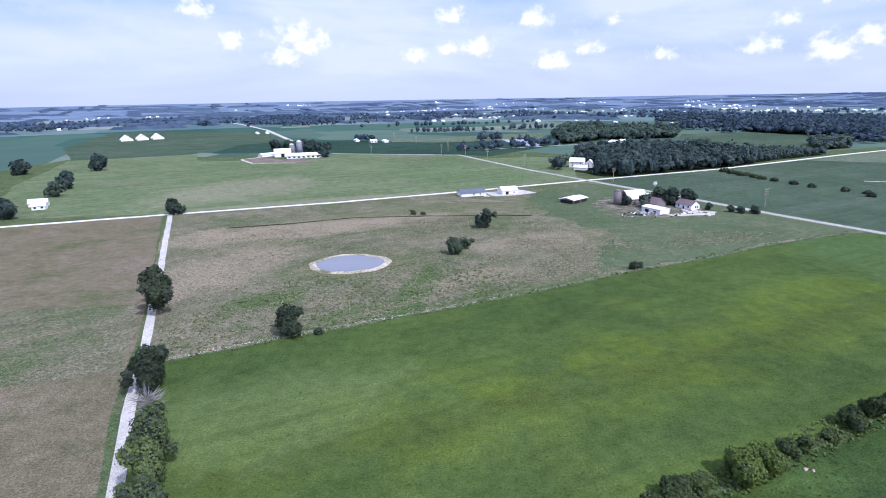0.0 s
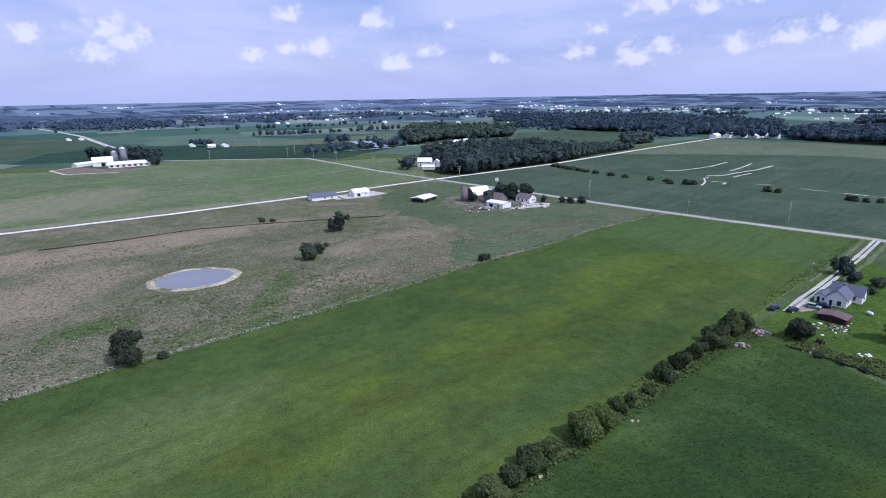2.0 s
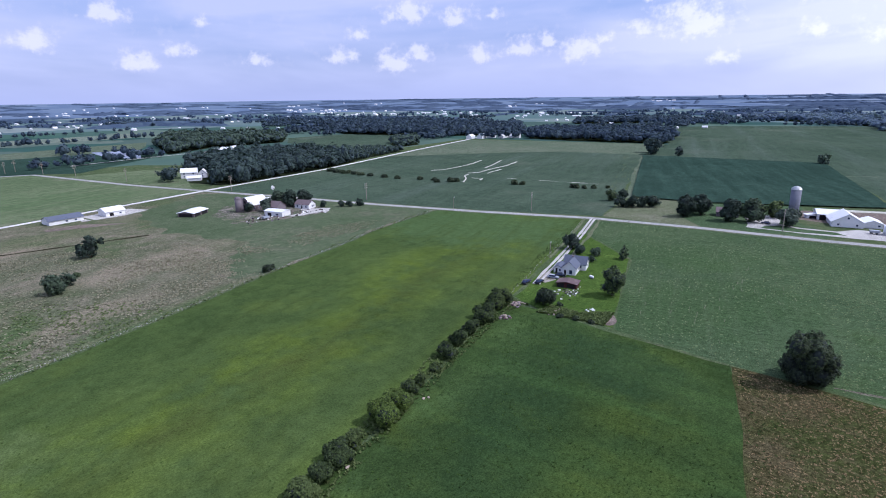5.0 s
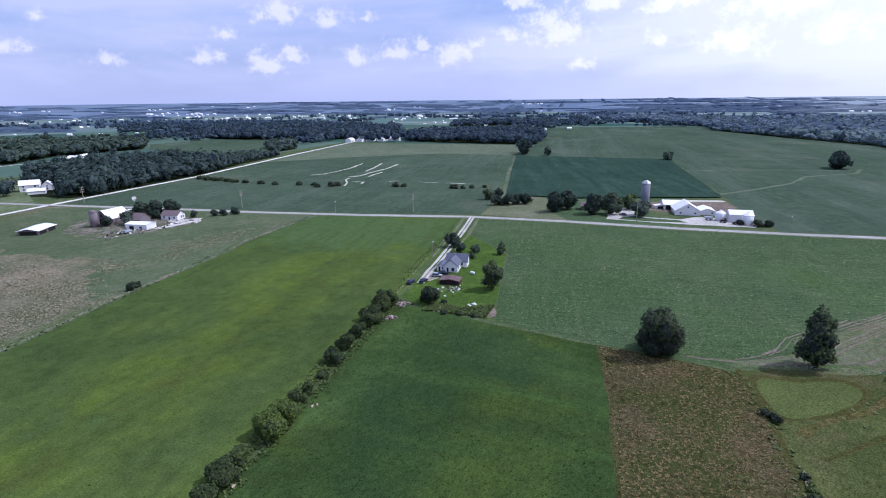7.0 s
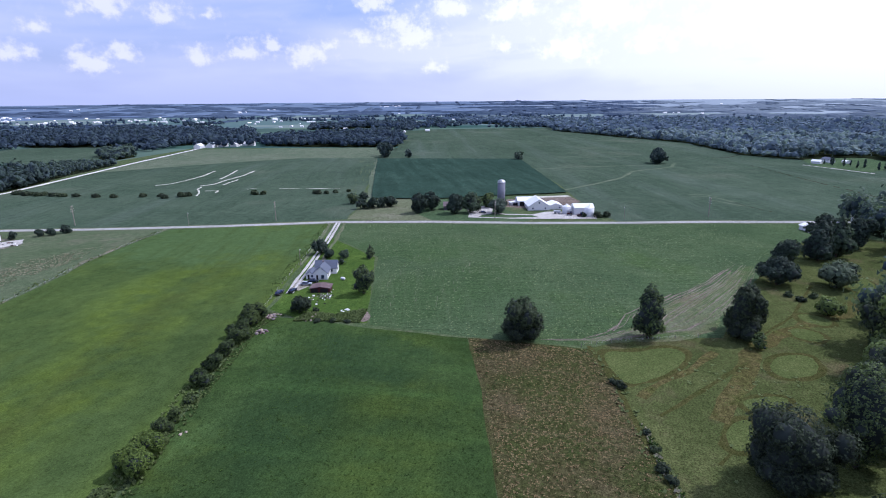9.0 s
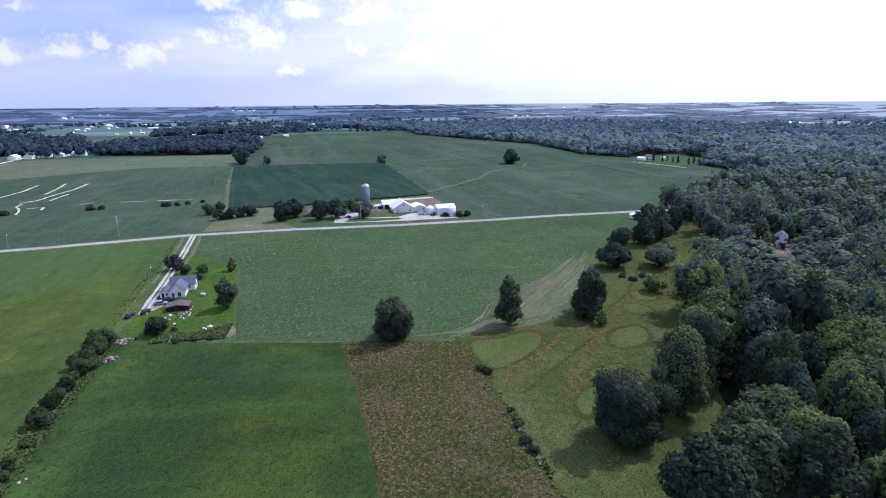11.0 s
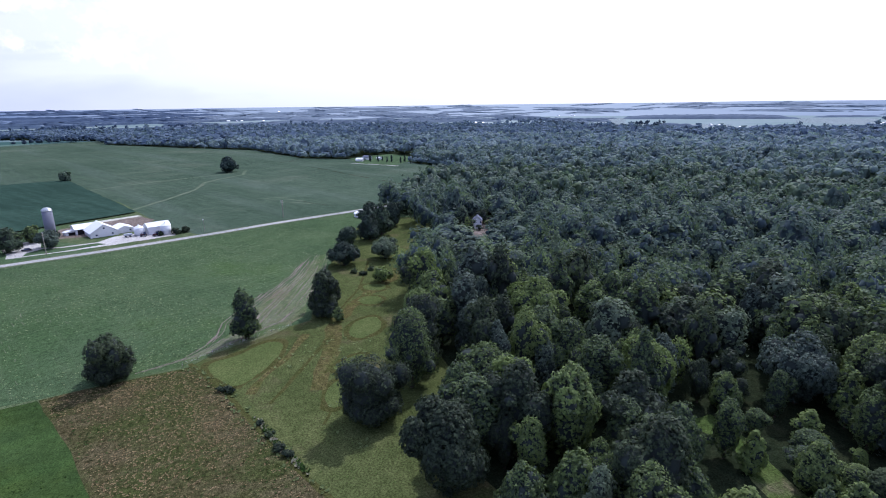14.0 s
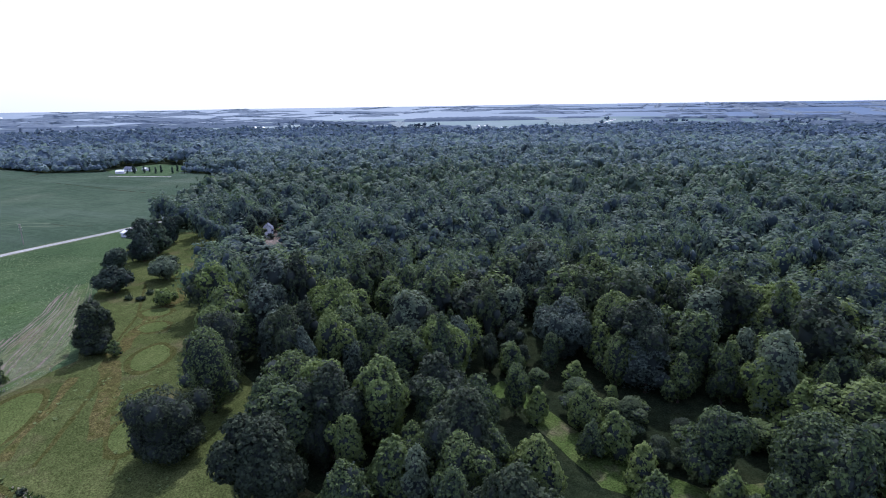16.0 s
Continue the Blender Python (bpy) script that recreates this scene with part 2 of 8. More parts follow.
M["bean"] = field("bean_crop", [S(70, 90, 61), S(81, 101, 68), S(93, 111, 76), S(81, 103, 62)], 0.014, 0.7, (TH + math.pi / 2, 1.3), 0.36, 0.5, (TH + 0.05, 0.3, S(120, 128, 100), 0.14), specks=0.3, dim=0.94,
                  spots=(((165, 78), (0.9, -0.4), 60, 26, S(70, 94, 56), 0.6), ((230, 110), (0.4, -0.9), 50, 20, S(74, 98, 60), 0.5)))
M["yard"] = field("lawn_grass", [S(60, 82, 38), S(73, 96, 43), S(88, 109, 50)], 0.05, 0.5, None, 0, 0.35)
# Duller than lawn_grass: some distance haze sits in this green.
M["far_lawn"] = field("farm_grass", [S(66, 85, 58), S(76, 96, 66), S(88, 105, 76)], 0.05, 0.5, None, 0, 0.35)
M["meadow"] = field("rough_meadow", [S(66, 76, 42), S(79, 88, 50), S(91, 98, 58), S(99, 92, 66)], 0.03, 0.5, None, 0, 0.35, specks=0.2, dim=0.94)
M["mown"] = field("mown_meadow", [S(77, 89, 49), S(84, 95, 53), S(93, 102, 59)], 0.06, 0.5, None, 0, 0.08, dim=0.98)
DRY, GREEN = S(142, 132, 112), S(76, 94, 57)
M["pasture"] = field("grazed_pasture", [S(80, 88, 63), S(103, 105, 83), S(126, 119, 101), S(80, 94, 62)], 0.018, 0.8, None, 0, 0.75, (TH + 0.1, 0.16, S(128, 119, 100), 0.45), specks=0.3, acc=(0.5, 0.64), dim=1.07,
                     spots=(((-75, 295), (0.93, 0.36), 95, 22, DRY, 0.75), ((-92, 225), (0.4, 0.9), 45, 24, DRY, 0.6), ((45, 258), (0.9, 0.43), 40, 15, DRY, 0.6), ((-62, 184), (0.8, 0.5), 15, 8, GREEN, 0.85), ((-10, 190), (0.2, 0.98), 34, 7, GREEN, 0.85),
                            ((-30, 168), (0.85, 0.5), 18, 6, GREEN, 0.7), ((10, 178), (0.91, 0.42), 75, 6, GREEN, 0.6), ((-36, 224), (1, 0.2), 34, 21, S(88, 97, 66), 0.6), ((16, 205), (0.9, 0.43), 24, 9, DRY, 0.5), ((0, 345), (0.93, 0.36), 110, 14, S(98, 104, 76), 0.6)))
M["fallow"] = field("fallow_strip", [S(96, 96, 72), S(112, 106, 86), S(122, 112, 98), S(78, 92, 58)], 0.014, 0.3, None, 0, 0.35)
# Blue in the hay, soybean, corn and verge tones carries some haze.
M["pale_green"] = field("light_hay", [S(86, 103, 71), S(98, 113, 80), S(110, 121, 90), S(118, 118, 98)], 0.009, 0.2, None, 0, 0.35, (TH + 0.1, 0.12, S(130, 132, 106), 0.4), specks=0.2,
                        spots=(((-165, 440), (0.5, 0.87), 80, 50, S(132, 131, 108), 0.65), ((-90, 372), (0.93, 0.36), 120, 14, S(136, 134, 112), 0.55), ((0, 500), (0.9, -0.4), 90, 40, S(90, 110, 74), 0.6)))
M["soy"] = field("soybean_crop", [S(67, 84, 66), S(76, 93, 74), S(86, 102, 82), S(97, 108, 89)], 0.006, 0.25, (TH + 0.02, 5.0), 0.2, 0.3, (TH + 0.02, 0.03, S(108, 121, 108), 0.35), dim=0.95)
M["pale_plot"] = field("pale_bluish_plot", [S(132, 142, 158), S(148, 157, 172), S(158, 166, 180)], 0.05, 0.3, None, 0, 0.1)
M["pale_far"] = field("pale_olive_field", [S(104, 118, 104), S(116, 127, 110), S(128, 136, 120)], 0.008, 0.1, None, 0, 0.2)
# Pale fields with distance haze mixed into their tones.
M["pale_haze"] = field("pale_hazed_field", [S(124, 137, 134), S(132, 144, 142), S(140, 150, 148)], 0.006, 0.1, None, 0, 0.15)
M["corn"] = field("corn_crop", [S(51, 71, 60), S(57, 79, 66), S(65, 87, 73)], 0.008, 0.3, (TH + 0.15, 9.0), 0.35, 0.3, dim=0.98)
M["verge"] = field("road_verge", [S(92, 102, 76), S(104, 111, 84), S(117, 119, 97)], 0.04, 0.4, None, 0, 0.3)
M["soil"] = field("bare_soil", [S(104, 95, 84), S(121, 111, 100), S(140, 130, 118)], 0.1, 0.9, None, 0, 0.5, dim=1.0)
M["tilled"] = field("thin_tilled_crop", [S(74, 94, 58), S(84, 101, 64), S(96, 108, 74), S(108, 106, 82)], 0.03, 0.7, None, 0, 0.5, (TH + 1.95, 0.5, S(122, 117, 92), 0.4), acc=(0.5, 0.66))
M["sand"] = field("pond_bank", [S(140, 134, 112), S(176, 168, 146), S(206, 198, 178), S(100, 104, 76)], 0.07, 1.2, None, 0, 0.6, acc=(0.52, 0.64))
M["pale_soil"] = field("washed_soil", [S(176, 178, 158), S(196, 196, 178), S(208, 206, 190)], 0.08, 0.5, None, 0, 0.25, dim=1.0)
M["drive_gravel"] = field("trodden_drive_gravel", [S(136, 132, 116), S(156, 151, 136), S(174, 169, 156), S(96, 104, 78)], 0.15, 1.2, None, 0, 0.4, acc=(0.52, 0.62))
M["gravel"] = field("gravel", [S(166, 164, 156), S(186, 184, 174), S(200, 198, 188)], 0.06, 1.6, None, 0, 0.25, dim=1.0)
M["white_gravel"] = field("white_road_gravel", [S(206, 203, 196), S(222, 220, 212), S(234, 232, 226)], 0.06, 1.6, None, 0, 0.12)
M["dry_rim"] = field("reddish_dry_grass", [S(70, 74, 40), S(79, 81, 45), S(88, 86, 52), S(74, 84, 44)], 0.08, 0.6, None, 0, 0.4, dim=0.85)
M["rough"] = field("rough_grass", [S(70, 86, 56), S(82, 97, 64), S(96, 106, 75), S(106, 107, 83)], 0.05, 0.6, None, 0, 0.5, specks=0.4)
# Bluish greens here hold a little distance haze.
M["green_pasture"] = field("green_pasture", [S(76, 92, 64), S(88, 101, 74), S(98, 107, 82), S(106, 108, 88)], 0.02, 0.4, None, 0, 0.4, specks=0.35)
M["soy_margin"] = field("pale_crop_margin", [S(86, 102, 80), S(96, 108, 86), S(106, 114, 94)], 0.01, 0.15, None, 0, 0.2)
M["asphalt"] = field("worn_asphalt", [S(146, 148, 142), S(162, 163, 156), S(174, 174, 168)], 0.03, 1.2, None, 0, 0.15, dim=1.0)
# Dark litter; its tone also stands for the shade under the copses.
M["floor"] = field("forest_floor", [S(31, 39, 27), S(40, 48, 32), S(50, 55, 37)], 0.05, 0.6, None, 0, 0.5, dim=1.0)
M["glade"] = field("glade_grass", [S(60, 76, 38), S(71, 87, 44), S(83, 96, 53), S(104, 98, 76)], 0.06, 0.6, None, 0, 0.35)


def patchwork(tones, veil):
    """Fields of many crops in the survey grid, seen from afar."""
    def colour(G, co):
        turned = G.add("ShaderNodeMapping", {0: co, 2: (0, 0, TH), 3: (150, 260, 1)}, vector_type="TEXTURE").outputs[0]
        cell = G.add("ShaderNodeTexVoronoi", {"Vector": turned, "Scale": 1.0, "Randomness": 0.9})
        cell.distance, cell.voronoi_dimensions = "CHEBYCHEV", "2D"
        pick = G.add("ShaderNodeSeparateColor", {0: cell.outputs["Color"]}).outputs[0]
        c = G.ramp(pick, [(i / (len(tones) - 1), t) for i, t in enumerate(tones)])
        return G.mix(G.remap(G.noise(co, 0.012, 4.0), 0.3, 0.7, 0, 0.4), c, veil)
    return colour


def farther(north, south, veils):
    """The patchwork of one distance, haze in its tones, paler towards the south-east where haze glows."""
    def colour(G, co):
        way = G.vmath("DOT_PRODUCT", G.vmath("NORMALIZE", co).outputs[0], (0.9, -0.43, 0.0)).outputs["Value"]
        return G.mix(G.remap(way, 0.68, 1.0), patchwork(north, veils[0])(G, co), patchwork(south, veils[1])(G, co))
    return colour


# Each farther ring bluer or paler: distance haze put into the fields.
M["far"] = material("hazed_far_fields", farther([S(50, 76, 70), S(60, 86, 78), S(94, 110, 98), S(54, 80, 74), S(70, 96, 84), S(110, 120, 108), S(50, 74, 70), S(82, 102, 90)], [S(98, 114, 120), S(104, 120, 126), S(118, 130, 136), S(100, 116, 122), S(110, 124, 130)], (S(56, 80, 78), S(106, 120, 130))), 1.0, None, 0.0)
M["far_mid"] = material("hazed_distant_fields", farther([S(76, 97, 98), S(88, 108, 104), S(118, 129, 124), S(72, 93, 98), S(98, 115, 112), S(128, 136, 132), S(76, 97, 100)], [S(122, 137, 138), S(127, 141, 142), S(138, 149, 150), S(120, 135, 138), S(132, 145, 146)], (S(80, 100, 108), S(130, 142, 146))), 1.0, None, 0.0)
M["far_edge"] = material("hazed_skyline_fields", farther([S(90, 106, 130), S(96, 111, 133), S(108, 122, 140), S(92, 108, 131)], [S(146, 156, 164), S(143, 154, 162), S(150, 159, 167), S(142, 153, 162), S(147, 156, 165)], (S(94, 109, 132), S(144, 154, 164))), 1.0, None, 0.0)
M["water"] = material("pond_water", lambda G, co: G.mix(G.noise(co, 0.1, 3.0), S(106, 110, 120), S(118, 121, 130)), 0.25, lambda G, co: (G.noise(co, 1.2, 3.0), 0.01, 0.03), 0.25)


def leaf_material(name, dark, light, tip, blotch=0.16, shine=0.5, thin=0.28, stand=0.0):
    """Leaves: varied leaf by leaf, in blotches, and tree by tree (by object, or over a stand of that grain)."""
    def colour(G, co):
        leaf = G.add("ShaderNodeNewGeometry").outputs["Random Per Island"]
        n = G.noise(co, blotch, 3.0)
        if stand:
            flat = G.vmath("MULTIPLY", co, (1, 1, 0)).outputs[0]
            rnd = G.remap(G.noise(flat, stand, 2.0, 0.6), 0.32, 0.68)
            n = G.math("ADD", G.math("MULTIPLY", n, 0.35), G.math("MULTIPLY", G.remap(G.noise(G.vmath("ADD", flat, (91, 17, 0)).outputs[0], stand * 0.8, 2.0, 0.6), 0.3, 0.7), 0.65))
        else:
            rnd = G.add("ShaderNodeObjectInfo").outputs["Random"]
        f = G.math("ADD", G.math("MULTIPLY", leaf, 0.4 if stand else 0.7), G.math("MULTIPLY", n, 0.75 if stand else 0.5))
        c = G.mix(G.remap(f, 0.2, 0.95), dark, light)
        return G.mix(G.remap(G.math("ADD", rnd, G.math("MULTIPLY", leaf, 0.25)), 0.62, 1.15, 0, 0.8), c, tip)
    return material(name, colour, shine, None, 0.1, 0.0, thin)


# Dark tones of the oak leaves lean blue to paint hazy shade.
M["leaf"] = leaf_material("oak_leaves", S(48, 58, 57), S(94, 110, 69), S(115, 131, 72), 0.16, 0.6)
M["leaf_dark"] = leaf_material("dark_leaves", S(37, 45, 40), S(69, 80, 61), S(81, 93, 65), 0.16, 0.6)
M["leaf_pale"] = leaf_material("pale_leaves", S(60, 71, 56), S(111, 127, 76), S(124, 138, 80), 0.16, 0.6)
M["leaf_hedge"] = leaf_material("hedge_leaves", S(42, 53, 36), S(78, 93, 58), S(90, 104, 62), 0.16, 0.6)
M["leaf_gold"] = leaf_material("yellowish_hedge_leaves", S(54, 70, 36), S(101, 119, 60), S(114, 130, 66), 0.16, 0.6)
M["leaf_grey"] = leaf_material("grey_green_leaves", S(55, 65, 63), S(95, 108, 96), S(110, 123, 97), 0.16, 0.6)
# Canopies farther off, bluer and paler: distance haze in the leaf colours.
M["leaf_mid"] = leaf_material("hazy_woodland_canopy", S(65, 79, 78), S(95, 112, 98), S(111, 129, 95), 0.05, 0.6, 0.34, 0.085)
M["leaf_rear"] = leaf_material("hazier_woodland_canopy", S(82, 97, 106), S(114, 131, 130), S(130, 147, 126), 0.05, 0.7, 0.34, 0.07)
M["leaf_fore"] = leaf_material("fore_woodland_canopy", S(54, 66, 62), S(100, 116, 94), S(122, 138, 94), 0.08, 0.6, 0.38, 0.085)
M["leaf_back"] = leaf_material("rear_canopy_in_haze", S(92, 107, 124), S(124, 142, 150), S(136, 152, 146), 0.05, 0.7, 0.34, 0.06)
# Dark leaves with a bluish distance haze painted in.
M["leaf_cool"] = leaf_material("haze_cooled_leaves", S(42, 53, 51), S(73, 87, 76), S(85, 100, 80), 0.12, 0.6, 0.35)
M["leaf_blue_green"] = leaf_material("hazed_dark_leaves", S(43, 55, 59), S(75, 91, 86), S(89, 105, 88), 0.1, 0.6, 0.3)
M["leaf_navy"] = leaf_material("dark_hazed_woods", S(50, 62, 80), S(74, 89, 103), S(84, 99, 105), 0.05, 0.9, 0.3, 0.06)
M["leaf_far"] = leaf_material("hazed_distant_woods", S(84, 99, 120), S(110, 126, 144), S(119, 134, 144), 0.02, 0.95, 0.3, 0.05)
M["leaf_blue"] = leaf_material("blue_hazed_woods", S(58, 73, 96), S(79, 95, 117), S(87, 103, 119), 0.01, 0.95, 0.3, 0.04)
M["leaf_pale_far"] = leaf_material("skyline_hazed_woods", S(78, 94, 120), S(90, 106, 130), S(95, 110, 131), 0.01, 0.95, 0.4)
M["leaf_haze"] = leaf_material("pale_hazed_woods", S(94, 108, 128), S(108, 122, 141), S(112, 126, 143), 0.01, 0.95, 0.4)
M["leaf_faint"] = leaf_material("palest_hazed_woods", S(122, 135, 152), S(129, 142, 157), S(132, 145, 159), 0.01, 0.95, 0.4)
# Hearts of the crowns, coloured dark as the shade between leaves.
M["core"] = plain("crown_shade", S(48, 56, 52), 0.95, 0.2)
# Bluer, lifted copy for hazy shade in the farther canopies.
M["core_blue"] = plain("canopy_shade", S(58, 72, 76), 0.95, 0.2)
M["bark"] = plain("bark", S(74, 64, 54), 0.95, 0.25, 3.0)
M["dead"] = plain("grey_dead_wood", S(122, 118, 122), 0.95, 0.2, 3.0)
M["white"] = plain("white_paint", (0.72, 0.72, 0.74, 1), 0.6, 0.06, 0.8, 0.3, 0.0, (0.52, 0.52, 0.52, 1))
M["white_roof"] = plain("white_metal_roof", (0.74, 0.75, 0.78, 1), 0.4, 0.06, 0.5, 0.5, 0.0, (0.58, 0.58, 0.6, 1))
M["grey_roof"] = plain("grey_shingle_roof", S(92, 98, 114), 0.85, 0.12, 1.0, 0.2, 0.0, S(74, 80, 94))
M["brown_roof"] = plain("brown_shingle_roof", S(108, 96, 100), 0.85, 0.12, 1.0, 0.3, 0.0, S(84, 74, 76))
M["red"] = plain("red_weathered_boards", S(74, 38, 42), 0.85, 0.2, 1.2, 0.2, 0.0, S(56, 32, 34))
M["rust"] = plain("rusted_sheet_roof", S(96, 78, 80), 0.7, 0.2, 0.9, 0.3, 0.0, S(128, 114, 112))
M["concrete"] = plain("silo_concrete", S(120, 112, 118), 0.9, 0.15, 0.4, 0.2, 0.0, S(96, 90, 98))
M["silo_grey"] = plain("pale_grey_concrete_staves", S(124, 126, 138), 0.85, 0.12, 0.4, 0.2, 0.0, S(104, 106, 118))
M["steel"] = plain("galvanised_steel", (0.62, 0.63, 0.66, 1), 0.38, 0.08, 0.6, 0.5, 0.6)
M["glass"] = plain("window_glass", S(46, 58, 88), 0.12, 0.1, 1.0, 0.6)
# As doorways, near-black boards stand in for the unlit inside.
M["dark"] = plain("dark_opening", S(34, 32, 36), 0.9, 0.15)
M["wood"] = plain("weathered_pole_wood", S(146, 138, 128), 0.9, 0.2, 2.0)
M["post"] = plain("bleached_fence_post", S(150, 146, 134), 0.9, 0.2, 2.0)
M["stone"] = plain("pale_field_stone", S(158, 144, 134), 0.9, 0.2, 1.2)
M["car_grey"] = plain("silver_car_paint", S(150, 156, 168), 0.25, 0.04, 1.0, 0.6)
M["car_dark"] = plain("dark_car_paint", S(38, 42, 56), 0.25, 0.04, 1.0, 0.6)
M["car_white"] = plain("white_car_paint", (0.75, 0.75, 0.76, 1), 0.3, 0.04, 1.0, 0.5)
M["tyre"] = plain("black_rubber", S(26, 26, 28), 0.9, 0.1)
M["rim"] = plain("rim_metal", S(140, 142, 146), 0.4, 0.1, 1.0, 0.5, 0.7)
M["ditch"] = field("ditch_mud", [S(48, 48, 36), S(60, 58, 44), S(70, 72, 48)], 0.1, 0.8, None, 0, 0.5)
M["yard_dust"] = field("trampled_yard", [S(100, 100, 84), S(120, 116, 104), S(146, 140, 128), S(82, 93, 68)], 0.12, 0.9, None, 0, 0.8, acc=(0.44, 0.56), dim=1.0)
M["dry_brown"] = field("brown_dry_grass", [S(78, 77, 44), S(87, 84, 50), S(97, 90, 58), S(78, 85, 44)], 0.08, 0.7, None, 0, 0.7, specks=0.4, acc=(0.5, 0.66))

# ---- mesh helpers ----


def rise(x, y):
    """Height of the land: level farmland, then a slow rise to low far hills."""
    r = math.hypot(x, y)
    if r < 2600:
        return 0.0
    return 56.0 * ((r - 2600) / 2300) ** 1.7 + 4.0 * min(1, (r - 2600) / 1200) * (noise.noise((x * 0.0011, y * 0.0011, 3.1)) + 0.2)


def mesh_of(name, verts, faces, mats, which=None, smooth=False):
    me = bpy.data.meshes.new(name)
    me.from_pydata([tuple(map(float, v)) for v in verts], [], [tuple(map(int, f)) for f in faces])
    for m in (mats if isinstance(mats, (list, tuple)) else [mats]):
        me.materials.append(m)
    if which is not None:
        me.polygons.foreach_set("material_index", np.asarray(which, dtype=np.int32))
    if smooth:
        me.polygons.foreach_set("use_smooth", np.ones(len(me.polygons), dtype=bool))
    me.update()
    return me


def part(name, bm, mat, parent, label="", smooth=False):
    """Links a bmesh or mesh as one mesh object under a thing or a part."""
    if isinstance(bm, bmesh.types.BMesh):
        bmesh.ops.recalc_face_normals(bm, faces=bm.faces)
        me = bpy.data.meshes.new(name)
        bm.to_mesh(me)
        bm.free()
        me.materials.append(mat)
        if smooth:
            for p in me.polygons:
                p.use_smooth = True
    else:
        me = bm
    ob = new(name, me)
    ob.parent = parent
    if label:
        tagged(ob, label)
    return ob


def thing(name, m, label, category, group=""):
    e = new(name)
    e.empty_display_size = 0.5
    e.matrix_basis = m
    return tagged(e, label, category, group)


def box(bm, x0, x1, y0, y1, z0, z1):
    r = bmesh.ops.create_cube(bm, size=1.0)
    bmesh.ops.scale(bm, vec=(x1 - x0, y1 - y0, z1 - z0), verts=r["verts"])
    bmesh.ops.translate(bm, vec=((x0 + x1) / 2, (y0 + y1) / 2, (z0 + z1) / 2), verts=r["verts"])
    return r["verts"]


def cyl(bm, r0, r1, z0, z1, seg=16, x=0.0, y=0.0):
    r = bmesh.ops.create_cone(bm, cap_ends=True, segments=seg, radius1=r0, radius2=r1, depth=z1 - z0)
    bmesh.ops.translate(bm, vec=(x, y, (z0 + z1) / 2), verts=r["verts"])
    return r["verts"]


def rod(bm, a, b, r0, r1=None, seg=6):
    a, b = Vector(a), Vector(b)
    r = bmesh.ops.create_cone(bm, cap_ends=True, segments=seg, radius1=r0, radius2=r0 if r1 is None else r1, depth=(b - a).length)
    m = Matrix.Translation((a + b) / 2) @ (b - a).to_track_quat("Z", "Y").to_matrix().to_4x4()
    bmesh.ops.transform(bm, matrix=m, verts=r["verts"])


def quick(fn, *a, **k):
    bm = bmesh.new()
    fn(bm, *a, **k)
    return bm


def wobble(pts, step, amount, seed=0.0):
    """The outline pts with points every step metres, nudged in and out."""
    out = []
    n = len(pts)
    for i in range(n):
        a, b = Vector(pts[i]), Vector(pts[(i + 1) % n])
        k = max(1, int((b - a).length / step))
        side = Vector((-(b - a).y, (b - a).x)).normalized()
        for j in range(k):
            p = a.lerp(b, j / k)
            d = noise.noise((p.x / step * 0.37, p.y / step * 0.37, seed)) + 0.5 * noise.noise((p.x / step * 0.11, p.y / step * 0.11, seed + 7))
            out.append(p + side * d * amount)
    return out


def inside(px, py, poly):
    """Which of the points lie in the polygon."""
    px, py = np.asarray(px, float), np.asarray(py, float)
    hit = np.zeros(px.shape, bool)
    j = len(poly) - 1
    for i in range(len(poly)):
        xi, yi, xj, yj = poly[i][0], poly[i][1], poly[j][0], poly[j][1]
        cross = ((yi > py) != (yj > py)) & (px < (xj - xi) * (py - yi) / ((yj - yi) if yj != yi else 1e-9) + xi)
        hit ^= cross
        j = i
    return hit


def rounded(pts, times=2):
    """The outline with its corners cut off again and again."""
    pts = [Vector(p) for p in pts]
    for _ in range(times):
        pts = [q for a, b in zip(pts, pts[1:] + pts[:1]) for q in (a.lerp(b, 0.25), a.lerp(b, 0.75))]
    return pts


def sheet(name, pts, z, mat, label, category, step=6.0, amount=1.0, kind="structure"):
    """A lightly uneven-edged piece of land."""
    line = wobble(pts, step, amount, len(name) * 1.7)
    from mathutils import geometry
    tris = geometry.tessellate_polygon([[Vector((p.x, p.y, 0)) for p in line]])
    me = mesh_of(name, [(p.x, p.y, z) for p in line], tris, mat)
    if sum(p.normal.z for p in me.polygons) < 0:
        me.flip_normals()
    return tagged(new(name, me), label, category, "", kind)


